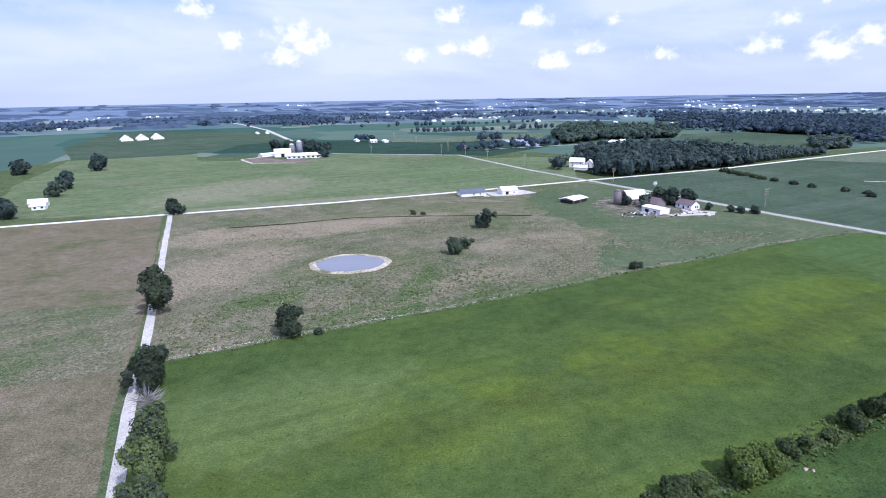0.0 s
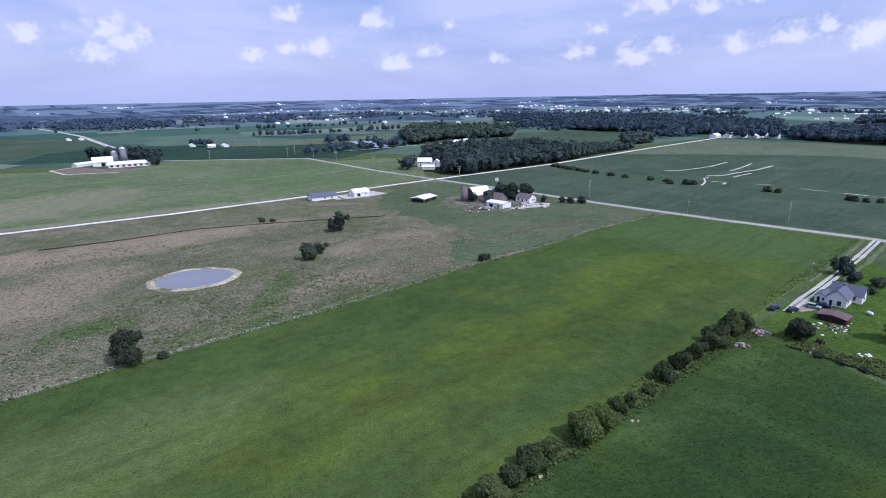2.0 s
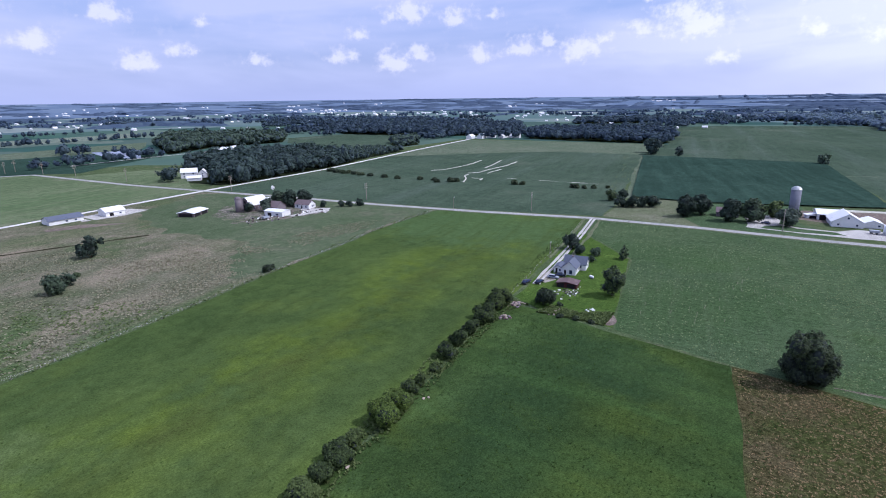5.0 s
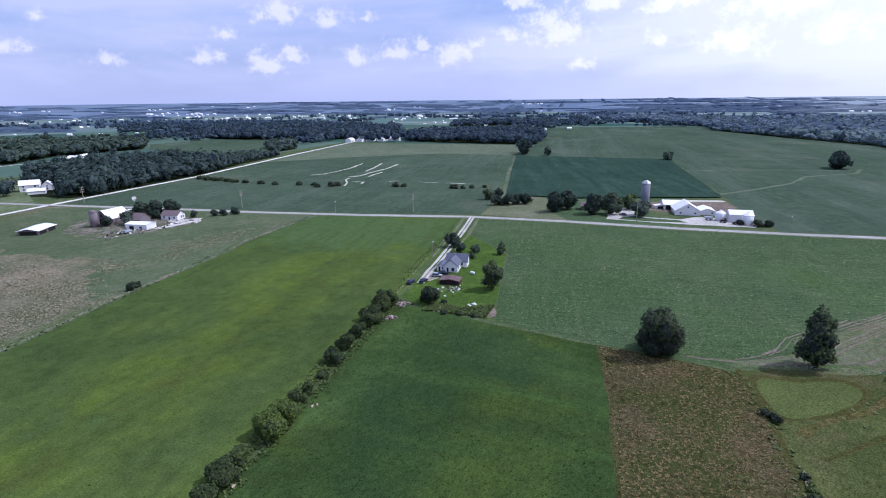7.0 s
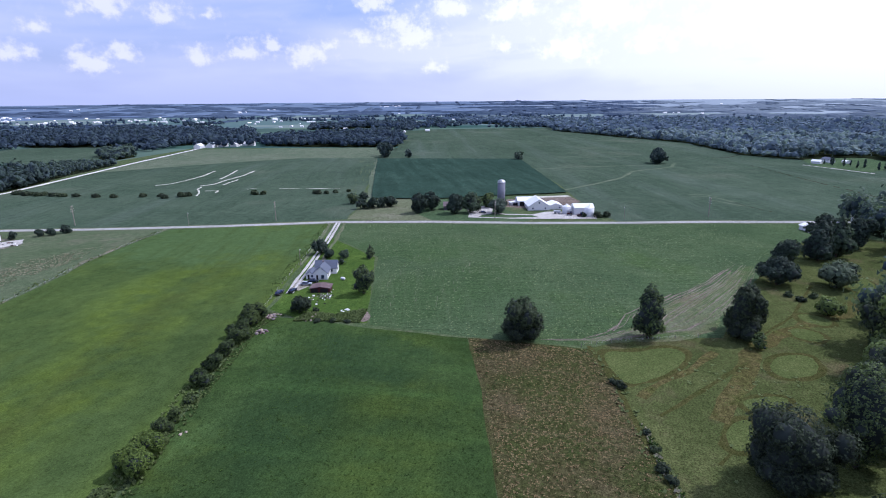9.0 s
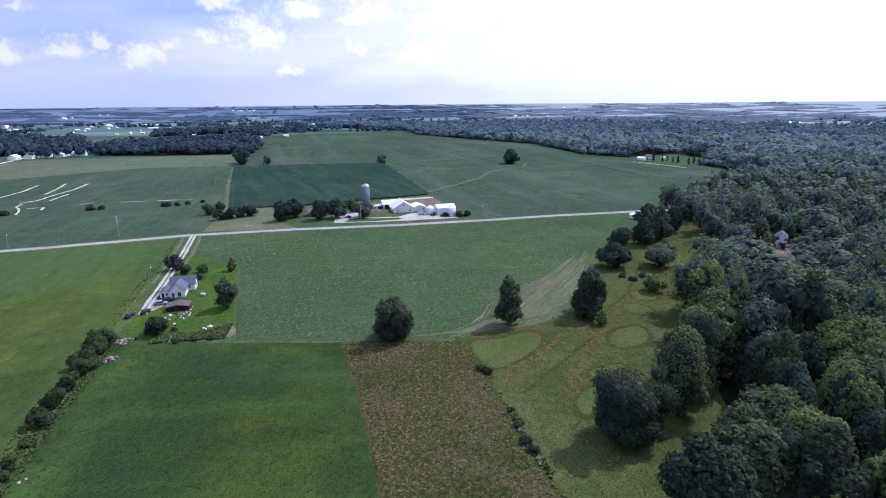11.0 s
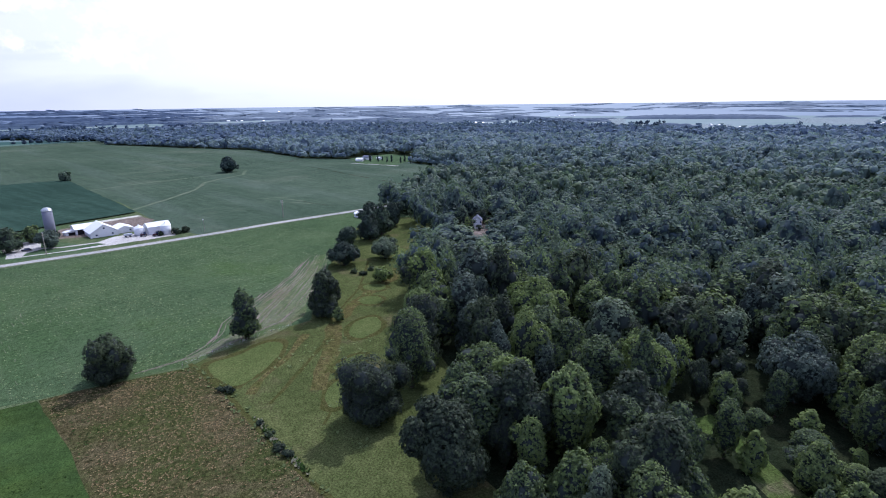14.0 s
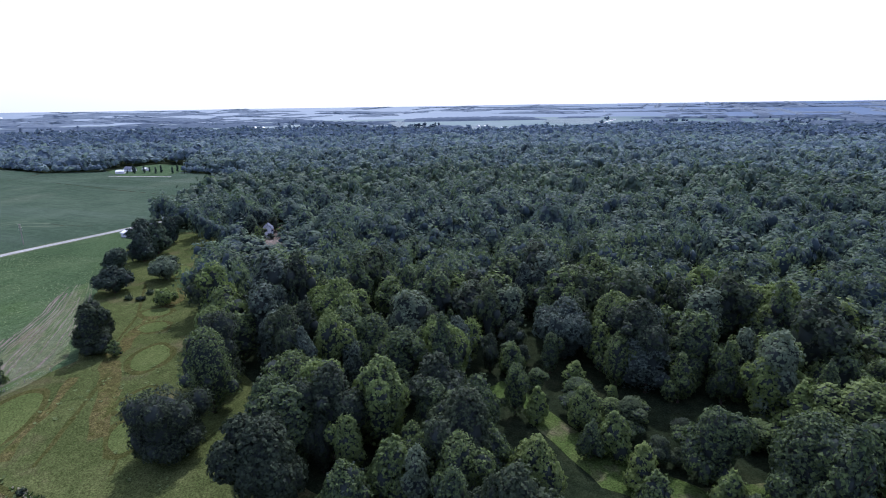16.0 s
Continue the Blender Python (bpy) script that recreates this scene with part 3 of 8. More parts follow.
def ribbon(name, pts, width, z, mat, label, category="road", amount=0.25, step=8.0, crown=0.06):
    """A road: a strip with a slight crown, along the points."""
    line = []
    for a, b in zip(pts, pts[1:]):
        a, b = Vector(a), Vector(b)
        k = max(1, int((b - a).length / step))
        line += [a.lerp(b, j / k) for j in range(k)]
    line.append(Vector(pts[-1]))
    verts, faces = [], []
    for i, p in enumerate(line):
        d = (line[min(i + 1, len(line) - 1)] - line[max(i - 1, 0)]).normalized()
        s = Vector((-d.y, d.x))
        for f in (-1, -0.5, 0, 0.5, 1):
            w = width / 2 + (amount * noise.noise((p.x * 0.13, p.y * 0.13, f * 4)) if abs(f) == 1 else 0)
            q = p + s * f * w
            verts.append((q.x, q.y, z + crown * (1 - f * f) + rise(q.x, q.y)))
    for i in range(len(line) - 1):
        for j in range(4):
            a = i * 5 + j
            faces.append((a, a + 1, a + 6, a + 5))
    me = mesh_of(name, verts, faces, mat)
    if sum(p.normal.z for p in me.polygons) < 0:
        me.flip_normals()
    return tagged(new(name, me), label, category, "", "structure")


# ---- the land ----
radii = [0, 150, 400, 800, 1200, 1600, 2000, 2300, 2600, 2900, 3200, 3500, 3800, 4100, 4400, 4650, 4900]
SPOKES = 96
gv, gf = [(0, 0, 0)], []
for r in radii[1:]:
    for k in range(SPOKES):
        a = 2 * math.pi * k / SPOKES
        x, y = r * math.cos(a), r * math.sin(a)
        gv.append((x, y, rise(x, y)))
for k in range(SPOKES):
    gf.append((0, 1 + k, 1 + (k + 1) % SPOKES))
for i in range(len(radii) - 2):
    for k in range(SPOKES):
        a, b = 1 + i * SPOKES + k, 1 + i * SPOKES + (k + 1) % SPOKES
        gf.append((a, a + SPOKES, b + SPOKES, b))
# Ground material by radius, each ring with more haze in its colours.
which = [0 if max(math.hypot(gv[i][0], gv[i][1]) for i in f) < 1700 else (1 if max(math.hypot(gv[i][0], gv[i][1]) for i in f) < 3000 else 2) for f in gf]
tagged(new("ground", mesh_of("ground", gv, gf, [M["far"], M["far_mid"], M["far_edge"]], which)), "patchwork of distant haze-tinted crop fields on level land", "ground", "", "structure")

U, V = Vector((0.905, 0.425)), Vector((0.425, -0.905))


ROAD_A = [Vector(p) for p in ((-146, 727), (22, 680), (82.6, 533), (121, 455), (167, 366.4), (195, 307.4), (230.6, 242.2), (266.4, 183.3), (289, 129.3), (309, 70), (330, 18.7), (350, -24.4), (374, -87), (430, -240))]


sheet("grassland", [(-480, 240), (-260, 0), (-120, -120), (-10, -100), (60, -70), (300, -120), (420, -160), (700, -140), (760, 420), (640, 720), (420, 640), (250, 560), (120, 700), (-480, 720)], 0.012, M["rough"], "rough grass between the fields", "ground", 20, 2.0)
sheet("hay_field", [(-80, 134), (-50, 148), (3, 171), (45, 190.5), (78, 208), (122, 227), (152, 243), (206, 262), (222, 264), (262, 184), (219, 161), (128, 119), (88, 101), (55, 85), (26, 73), (-20, 50), (-58, 30), (-60, 85), (-74, 110)], 0.03, M["hay"], "bright green hay field with yellowish streaks", "field", 5, 0.8)
sheet("pasture", [(-80, 135), (-50, 149), (3, 172), (45, 191.5), (78, 209), (122, 228), (152, 244), (206, 263), (222, 265), (165, 374), (118, 448), (25, 408), (-74, 369), (-140, 349), (-175, 338), (-128, 230), (-95, 160)], 0.03, M["pasture"], "dry grazed pasture of brown and green grass", "field", 6, 1.0)
sheet("green_pasture", [(76, 209), (122, 228.5), (152, 245), (206, 264), (218, 268), (165, 372), (120, 440), (60, 392), (62, 318), (88, 268), (62, 214), (70, 207)], 0.045, M["green_pasture"], "greener grazed grass below the farmyard", "field", 4, 7.0)
sheet("fallow_field", [(-178, 337), (-260, 309), (-420, 255), (-360, 130), (-250, 40), (-130, 0), (-60, 30), (-64, 84), (-77, 110), (-95, 155), (-127, 227)], 0.03, M["fallow"], "grey-brown fallow field beside the farm lane", "field", 8, 1.0)
sheet("fallow_strip", [(-149, 175), (-108, 181), (-86, 131), (-112, 123), (-190, 110), (-230, 160)], 0.06, M["pasture"], "strip of greener grass in the fallow field", "field", 6, 3.0)
sheet("clover_field", [(128, 118), (134, 104), (135, 82), (141, 46), (112, 31), (82, 17), (50, 2), (10, -20), (-30, -10), (-56, 30), (-18, 50), (27, 72), (56, 84), (89, 100)], 0.03, M["clover"], "dark green clover field beside the hedgerow", "field", 5, 0.7)
sheet("brown_field", [(141.5, 46), (148, 9), (126, -2), (101, -12), (80, -21.5), (50, -38), (10, -20), (50, 2), (82, 17), (112, 31)], 0.06, M["brown"], "brown weedy stubble field", "field", 4, 0.8)
sheet("bean_field", [(263, 181), (289, 125), (309, 68), (330, 15), (352, -32), (371, -86), (345, -88), (300, -62), (250, -46), (232, -42), (203, -36), (172, -28), (162, -8), (149, 12), (142, 46), (138, 80), (151, 88), (209, 119), (232, 158)], 0.03, M["bean"], "green bean field with faint drilled rows", "field", 6, 1.0)
sheet("tilled_patch", rounded([(258, -39), (220, -26), (212, -18), (200, -12), (182, -6), (166, 0), (153, 11), (150, 12), (161, -8), (170, -23), (191, -29), (222, -35), (262, -46)], 2), 0.06, M["tilled"], "thin pale strip of failed crop along the trees", "field", 2, 1.6)
rows = random.Random(23)
for k in range(130):
    d = rows.uniform(0, 17) * (1 if k % 3 else 1.5)
    line = [Vector(p) + Vector((-0.25, 0.97)) * d * f for p, f in (((262, -46), 0.5), ((232, -41), 0.8), ((206, -34), 1.1), ((188, -28), 1.25), ((176, -21), 1.0), ((166, -7), 0.55), ((156, 5), 0.3), ((149, 22), 0.2))]
    fine = []
    for a, b in zip(line, line[1:]):
        fine += [a.lerp(b, j / 6) for j in range(6)]
    i0 = rows.randrange(0, len(fine) - 12)
    piece = fine[i0:i0 + rows.randrange(8, 22)]
    ribbon("bare_row", [p + Vector((rows.uniform(-0.2, 0.2), rows.uniform(-0.2, 0.2))) for p in piece], rows.uniform(0.14, 0.4), 0.085, M["verge"] if k % 3 else M["soil"], "thin curved row of bare soil in the crop", "soil", 0.35, 2.0, 0.01)
for k in range(70):
    a = Vector((rows.uniform(152, 232), rows.uniform(52, 108)))
    if (a - Vector((140, 60))).dot(V) > 62 or (a - Vector((151, 88))).dot(V) < 3:
        continue
    ribbon("bare_row", [a, a + U * rows.uniform(1.5, 6.0) + V * rows.uniform(-0.4, 0.4)], rows.uniform(0.1, 0.22), 0.085, M["verge"], "short pale gap in a row of the bean crop", "soil", 0.2, 2.0, 0.01)
sheet("lawn", [(236, 168), (208, 119.5), (151, 88.5), (139, 81.5), (132.5, 106), (136, 121), (160, 131), (190, 146)], 0.06, M["yard"], "mown lawn round the farmhouse", "lawn", 4, 0.8)
sheet("dirt_patch", rounded([(149, 88), (143, 82), (138, 83.5), (143, 87)]), 0.09, M["soil"], "bare earth at the corner of the yard", "soil", 2, 1.0)
sheet("meadow", [(148, 10), (163, -6), (172, -27), (232, -41), (300, -61), (345, -87), (330, -118), (270, -106), (205, -78), (150, -62), (112, -62), (95, -45), (76, -52), (40, -60), (30, -46), (50, -38), (80.5, -21), (101, -11.5), (127, -1.5)], 0.04, M["meadow"], "rough olive meadow between crop and wood", "field", 5, 1.0)
ribbon("dry_band", [(248, -90), (235, -80), (212, -68), (196, -54.7), (182, -44.4), (170, -37), (158, -33.5), (143.4, -31), (134.8, -28.4), (121, -25)], 5.2, 0.05, M["dry_brown"], "band of brown dry grass winding through the meadow", "grass", 1.8, 3.0, 0.01)
ribbon("dry_band", [(160, -25), (153.3, -21.5), (145, -18.4), (138, -13), (130, -8.8), (125, -7)], 2.6, 0.052, M["dry_brown"], "narrow band of dark dry grass beside a mown patch", "grass", 0.8, 2.0, 0.01)
ribbon("meadow_ditch", [(150, 10), (128, -1), (101, -11.5), (80, -21), (60, -32)], 1.3, 0.075, M["dry_rim"], "narrow dry ditch edge of the brown field", "ditch", 0.5, 2.0, 0.01)
for pts in ([(148, 6), (151, -4), (159, -12), (156, -18), (145, -15), (134, -7.5), (130, -3), (138, 2.5)], [(160, -39), (166, -43), (168.5, -50.5), (157.5, -51), (150, -43), (151.5, -38.5)], [(190, -48), (188, -57), (179, -55), (181, -47)], [(132.5, -29.5), (138, -35), (139.5, -41.5), (131.5, -38), (128, -32)], [(121, -26.5), (126, -31.5), (114, -32), (109.5, -27), (113.5, -25)], [(205, -52), (203, -62), (194, -60), (196, -52)], [(250, -75), (262, -84), (240, -86), (234, -76)]):
    mid = sum((Vector(p) for p in pts), Vector((0, 0))) / len(pts)
    sheet("dry_rim", rounded([mid + (Vector(p) - mid) * (1 + 2.2 / (Vector(p) - mid).length) for p in pts]), 0.055, M["dry_rim"], "reddish dry grass round a mown patch", "lawn", 1.5, 1.0)
    sheet("mown_patch", rounded(pts), 0.07, M["mown"], "closely mown pale grass patch in the meadow", "lawn", 1.5, 0.6)
sheet("glade", [(76, -106), (63, -108), (54, -103), (44, -100.5), (33, -97), (22, -101), (8, -108), (0, -122), (8, -128), (20, -112), (34, -108), (50, -109.5), (64, -114), (76, -114)], 0.07, M["glade"], "grassy glade and track in the wood", "lawn", 3, 0.8)
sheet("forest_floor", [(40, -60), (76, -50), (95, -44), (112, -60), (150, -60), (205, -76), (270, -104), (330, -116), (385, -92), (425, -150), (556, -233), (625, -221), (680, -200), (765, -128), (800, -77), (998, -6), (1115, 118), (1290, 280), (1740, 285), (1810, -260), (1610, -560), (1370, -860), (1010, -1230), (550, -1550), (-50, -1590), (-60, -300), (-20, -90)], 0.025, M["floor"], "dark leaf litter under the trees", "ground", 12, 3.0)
# beyond the road
sheet("soybean_field_west", [(135, 452), (263, 512), (440, 608), (610, 694), (700, 560), (760, 408), (600, 350), (340, 210), (276, 181), (232, 246), (170, 368), (130, 452)], 0.03, M["soy"], "wide green soybean field beyond the road", "field", 10, 1.5)
sheet("field_margin", [(625, 696), (700, 560), (756, 412), (700, 385), (605, 360), (574, 452), (484, 511), (380, 565), (440, 606)], 0.05, M["soy_margin"], "pale dry margin of the soybean field", "field", 10, 3)
sheet("corn_field", [(345, 205), (600, 350), (655, 178), (630, 166), (425, 72), (395, 113), (362, 158)], 0.9, M["corn"], "tall dark green corn field", "field", 6, 1.0)
sheet("soybean_field", [(600, 351), (760, 408), (1140, 605), (1260, 595), (1440, 318), (1290, 282), (1115, 118), (998, -6), (800, -77), (765, -128), (680, -200), (625, -221), (556, -233), (425, -150), (377, -88), (357, -30), (332, 22), (352, 40), (408, 62), (630, 165), (656, 178)], 0.03, M["soy"], "very wide green soybean field", "field", 12, 2.0)
sheet("corn_margin", [(338, 207), (600, 352), (604, 345), (344, 201)], 0.055, M["soy_margin"], "dry grassy margin between corn and soybeans", "verge", 8, 2.0)
sheet("farm_verge", [(276, 181), (345, 206), (362, 158), (345, 120), (312, 112), (291, 130)], 0.05, M["verge"], "dry grass verge beside the farm", "lawn", 5, 1.0)
sheet("farm_lawn", [(312, 152), (362, 158), (395, 113), (378, 106), (345, 100), (322, 72), (308, 76), (292, 128)], 0.055, M["far_lawn"], "farm lawn under shade trees", "lawn", 4, 0.8)
sheet("farm_yard", [(333, 122), (350, 116), (347, 108), (331, 103), (329, 92), (334, 76), (346, 70), (352, 54), (347, 36), (336, 36), (324, 64), (316, 86), (310, 112), (320, 115)], 0.075, M["gravel"], "white gravel farm yard", "yard", 3, 0.8)
sheet("yard_island", [(328, 101), (326, 92), (331, 76), (327, 70), (318, 88), (313, 106), (320, 106)], 0.10, M["far_lawn"], "grass island inside the gravel drive", "lawn", 3, 0.5)
sheet("feed_lot", [(352, 103), (380, 108), (412, 70), (392, 56), (360, 58), (352, 80)], 0.065, M["soil"], "bare brown feed lot behind the barn", "yard", 4, 1.0)
sheet("feed_lot_rim", [(398, 98), (414, 70), (410, 66), (390, 96)], 0.085, M["pale_soil"], "pale concrete apron of the feed lot", "yard", 4, 0.6)
sheet("hay_field_north", [(119, 452), (22, 676), (-135, 724), (-150, 690), (-170, 640), (-300, 668), (-330, 740), (-470, 690), (-380, 480), (-290, 330), (-175, 342), (-75, 373), (24, 412)], 0.03, M["pale_green"], "pale green hay field beyond the gravel road", "field", 10, 1.5)
sheet("dark_crop_north", [(-135, 728), (22, 680), (60, 660), (170, 800), (165, 905), (-15, 885), (-150, 960), (-260, 985), (-330, 900), (-320, 760), (-160, 735)], 0.04, M["corn"], "dark green crop beyond the far farm", "field", 10, 2)
sheet("dark_crop_northwest", [(-340, 745), (-330, 900), (-270, 985), (-420, 1300), (-800, 1350), (-620, 900), (-470, 695)], 0.04, M["soy"], "dark green crop beyond the pale hay", "field", 10, 2)
sheet("pale_crop_north", [(-16, 890), (160, 910), (186, 985), (90, 1010)], 0.05, M["soy_margin"], "pale crop strip before the woods", "field", 10, 2)
sheet("crop_east", [(376, 866), (428, 983), (555, 990), (600, 900), (589, 861), (520, 760), (440, 672), (400, 690), (393, 770)], 0.04, M["soy"], "light crop between the woods", "field", 10, 2)
sheet("paddock", [(40, 640), (118, 470), (125, 505), (145, 600), (120, 640)], 0.05, M["pale_green"], "pale paddock beside the crossroads", "field", 8, 1)
sheet("orchard_grass", [(690, -140), (652, -178), (700, -215), (765, -225), (805, -208), (797, -180), (760, -137)], 0.06, M["far_lawn"], "pale grass of a small orchard", "lawn", 8, 1)
# pale wash-outs and wheel tracks in the crop
for line, w in (([(333.0, 423.6), (346.0, 419.3), (368.8, 424.6), (396.2, 434.0), (431.5, 453.7)], 3.0), ([(386.0, 400.1), (412.8, 415.0), (445.2, 436.0)], 3.0), ([(345.8, 383.2), (357.8, 379.2), (380.5, 387.8), (412.6, 397.0), (447.8, 413.5)], 3.4), ([(359.1, 368.5), (376.0, 375.6), (390.0, 380.7)], 2.6), ([(305.5, 343.1), (320.8, 356.3), (331.3, 370.5), (341.6, 376.7)], 2.2), ([(326.6, 356.2), (332.6, 347.6), (324.2, 341.4)], 2.4)):
    ribbon("washout", line, w * 0.68, 0.08, M["pale_soil"], "pale washed-out soil in the crop", "soil", 0.9, 4.0, 0.01)
for a, b, w in (((360, 305), (379, 257), 1.2), ((345, 330), (356, 326), 1.6)):
    a, b = Vector(a), Vector(b)
    s = Vector((-(b - a).y, (b - a).x)).normalized() * w * 0.62
    sheet("washout", [a - s * 0.2, a.lerp(b, 0.3) - s * 0.6, b - s * 0.15, b + s * 0.15, a.lerp(b, 0.6) + s * 0.5, a + s * 0.3], 0.08, M["pale_soil"], "pale washed-out soil in the crop", "soil", 4, 1.2)
ribbon("field_track", [(425, 84), (482, 59), (530, 42), (582, 37), (632, 2), (672, 0)], 3.6, 0.06, M["soy_margin"], "faint pale grass track curving through the crop", "track", 2.0)
ribbon("field_track_north", [(560, 142), (600, 97), (655, 5)], 3.0, 0.06, M["soy_margin"], "faint pale track across the crop", "track", 2.0)
wet = random.Random(31)
for line, w in (([(677, -77), (628, -94), (570, -114), (524, -132), (484, -146)], 1.4), ([(745, -40), (753, -49), (761, -59), (798, -75)], 2.2), ([(427, -47), (412, -54), (397, -69)], 0.9)):
    for a, b in zip(line, line[1:]):
        a, b = Vector(a), Vector(b)
        for f in (0.02, 0.35, 0.68):
            p, q = a.lerp(b, f), a.lerp(b, min(1, f + wet.uniform(0.14, 0.3)))
            ribbon("wet_line", [p, p.lerp(q, 0.5) + Vector((wet.uniform(-1, 1), wet.uniform(-1, 1))), q], w, 0.065, M["ditch"], "broken dark drainage line in the crop", "ditch", 0.4, 3.0, 0.01)
for line in ([(444, -18), (446, -30), (440, -38), (428, -46)], [(452, -16), (455, -28), (448, -36)], [(703, 105), (721, 78), (739, 54)], [(432, -30), (424, -40), (414, -51)]):
    ribbon("thin_crop", line, 2.0, 0.062, M["soy_margin"], "pale streak of thin crop", "soil", 0.9, 3.0, 0.01)
for k in range(13):
    p = Vector((-105.0, 168.5)).lerp(Vector((-116.5, 165.5)), k / 12)
    q = Vector((-109.0, 175.0)).lerp(Vector((-120.0, 177.0)), k / 12)
    ribbon("garden_row", [p, p.lerp(q, 0.5), q], 0.3, 0.09, M["verge"], "pale straight row of the garden plot", "soil", 0.1, 2.0, 0.01)
strip = random.Random(17)
for k in range(34):
    d, off = strip.uniform(0, 270), strip.uniform(-16, 2)
    a = Vector((352, 214)) + Vector((238, 136)).normalized() * d - V * -off
    b = a + Vector((238, 136)).normalized() * strip.uniform(8, 30)
    w = strip.uniform(0.3, 0.7)
    n = Vector((-(b - a).y, (b - a).x)).normalized() * w
    sheet("bare_strip", [a - n * 0.4, b - n * 0.3, b + n * 0.3, a + n * 0.4], 0.07, M["tilled"], "thin bare strip at the edge of the crop", "soil", 3, 0.4)
for p0, p1, p2 in (((118, -12), (140, -24), (158, -34)), ((104, -24), (120, -31), (128, -36)), ((175, -37), (200, -50), (240, -62))):
    ribbon("meadow_track", [p0, p1, p2], 1.1, 0.06, M["dry_rim"], "faint worn track through the meadow", "track", 0.5, 2.0, 0.01)

# roads
ribbon("road", ROAD_A, 5.1, 0.10, M["asphalt"], "light grey country road", "road", 0.2)
ribbon("road_shoulder", ROAD_A[1:-1], 8.6, 0.05, M["verge"], "dry grass shoulders of the road", "verge", 1.2)
ribbon("gravel_road", [(-430, 250), (-261, 310), (-174, 339.5), (-75, 371), (25, 411), (121, 453), (262, 510), (457, 614), (620, 695), (760, 770)], 4.4, 0.09, M["white_gravel"], "pale gravel road crossing the farmland", "road", 0.5)
ribbon("gravel_shoulder", [(-261, 310), (-174, 339.5), (-75, 371), (25, 411), (121, 453), (262, 510), (457, 614)], 8.0, 0.05, M["verge"], "dry grass edge of the gravel road", "verge", 1.5)
ribbon("farm_lane", [(-46, 50), (-61, 84), (-73, 110), (-92, 155), (-124, 227.5), (-174, 340)], 2.8, 0.09, M["gravel"], "pale gravel farm lane", "road", 0.5)
DRIVE = [Vector((267, 181)), Vector((226, 160)), Vector((186, 141)), Vector((160, 129)), Vector((152, 125))]
for off in (-0.95, 0.95):
    ribbon("driveway_rut", [p + V * off for p in DRIVE], 1.3, 0.10, M["gravel"], "pale gravel wheel track of the driveway", "driveway", 0.3, 4.0)
ribbon("driveway_margin", [p + V * 4.2 for p in DRIVE[:3]], 1.8, 0.07, M["verge"], "bare dry strip beside the driveway", "driveway", 0.9, 4.0)
ribbon("driveway_edge", [p - V * 4.5 for p in DRIVE[:3]], 1.4, 0.07, M["verge"], "dry grass edge of the driveway", "driveway", 0.6, 4.0)
sheet("parking", [(168, 134), (167, 130), (162, 123), (156, 123.5), (156, 128)], 0.12, M["drive_gravel"], "gravel parking place beside the house", "driveway", 3, 0.5)
ribbon("far_road", [(-262, 968), (-420, 1343), (-564, 1624), (-720, 1900)], 9.0, 0.12, M["gravel"], "pale straight far road", "road", 0.5, 20)
sheet("ditch_grass", [(-122, 296), (-89, 305), (-52, 319), (-10, 320), (54, 317), (54, 319), (-10, 322.5), (-52, 321.5), (-89, 307.5), (-122, 299)], 0.08, M["ditch"], "narrow dark drainage ditch in the pasture", "ditch", 3, 0.8)

# pond: a raised earth bank round still water
PC = Vector((-40.5, 225.5))
ring = []
for k in range(40):
    a = 2 * math.pi * k / 40
    r = 1 + 0.07 * noise.noise((math.cos(a) * 1.4, math.sin(a) * 1.4, 2.0))
    ring.append((14.8 * r * math.cos(a), 12.4 * r * math.sin(a)))
bv, bf = [], []
for s, z in ((1.2, 0.03), (1.04, 0.55), (0.97, 0.06)):
    bv += [(PC.x + x * s * (1 + 0.02 * math.sin(i * 1.7)), PC.y + y * s * (1 + 0.02 * math.sin(i * 1.7)), z) for i, (x, y) in enumerate(ring)]
for k in range(40):
    for j in range(2):
        a, b = j * 40 + k, j * 40 + (k + 1) % 40
        bf.append((a, b, b + 40, a + 40))
tagged(new("pond_bank", mesh_of("pond_bank", bv, bf, M["sand"], None, True)), "pale sandy earth bank round the pond", "bank", "", "structure")
tagged(new("pond_water", mesh_of("pond_water", [(PC.x + x, PC.y + y, 0.16) for x, y in ring], [tuple(range(40))], M["water"])), "still grey-blue pond water", "water", "", "structure")

# ---- trees ----
PHI = (1 + 5 ** 0.5) / 2
ICO_V = np.array([(-1, PHI, 0), (1, PHI, 0), (-1, -PHI, 0), (1, -PHI, 0), (0, -1, PHI), (0, 1, PHI), (0, -1, -PHI), (0, 1, -PHI), (PHI, 0, -1), (PHI, 0, 1), (-PHI, 0, -1), (-PHI, 0, 1)]) / math.sqrt(1 + PHI * PHI)
ICO_F = np.array([(0, 11, 5), (0, 5, 1), (0, 1, 7), (0, 7, 10), (0, 10, 11), (1, 5, 9), (5, 11, 4), (11, 10, 2), (10, 7, 6), (7, 1, 8), (3, 9, 4), (3, 4, 2), (3, 2, 6), (3, 6, 8), (3, 8, 9), (4, 9, 5), (2, 4, 11), (6, 2, 10), (8, 6, 7), (9, 8, 1)])


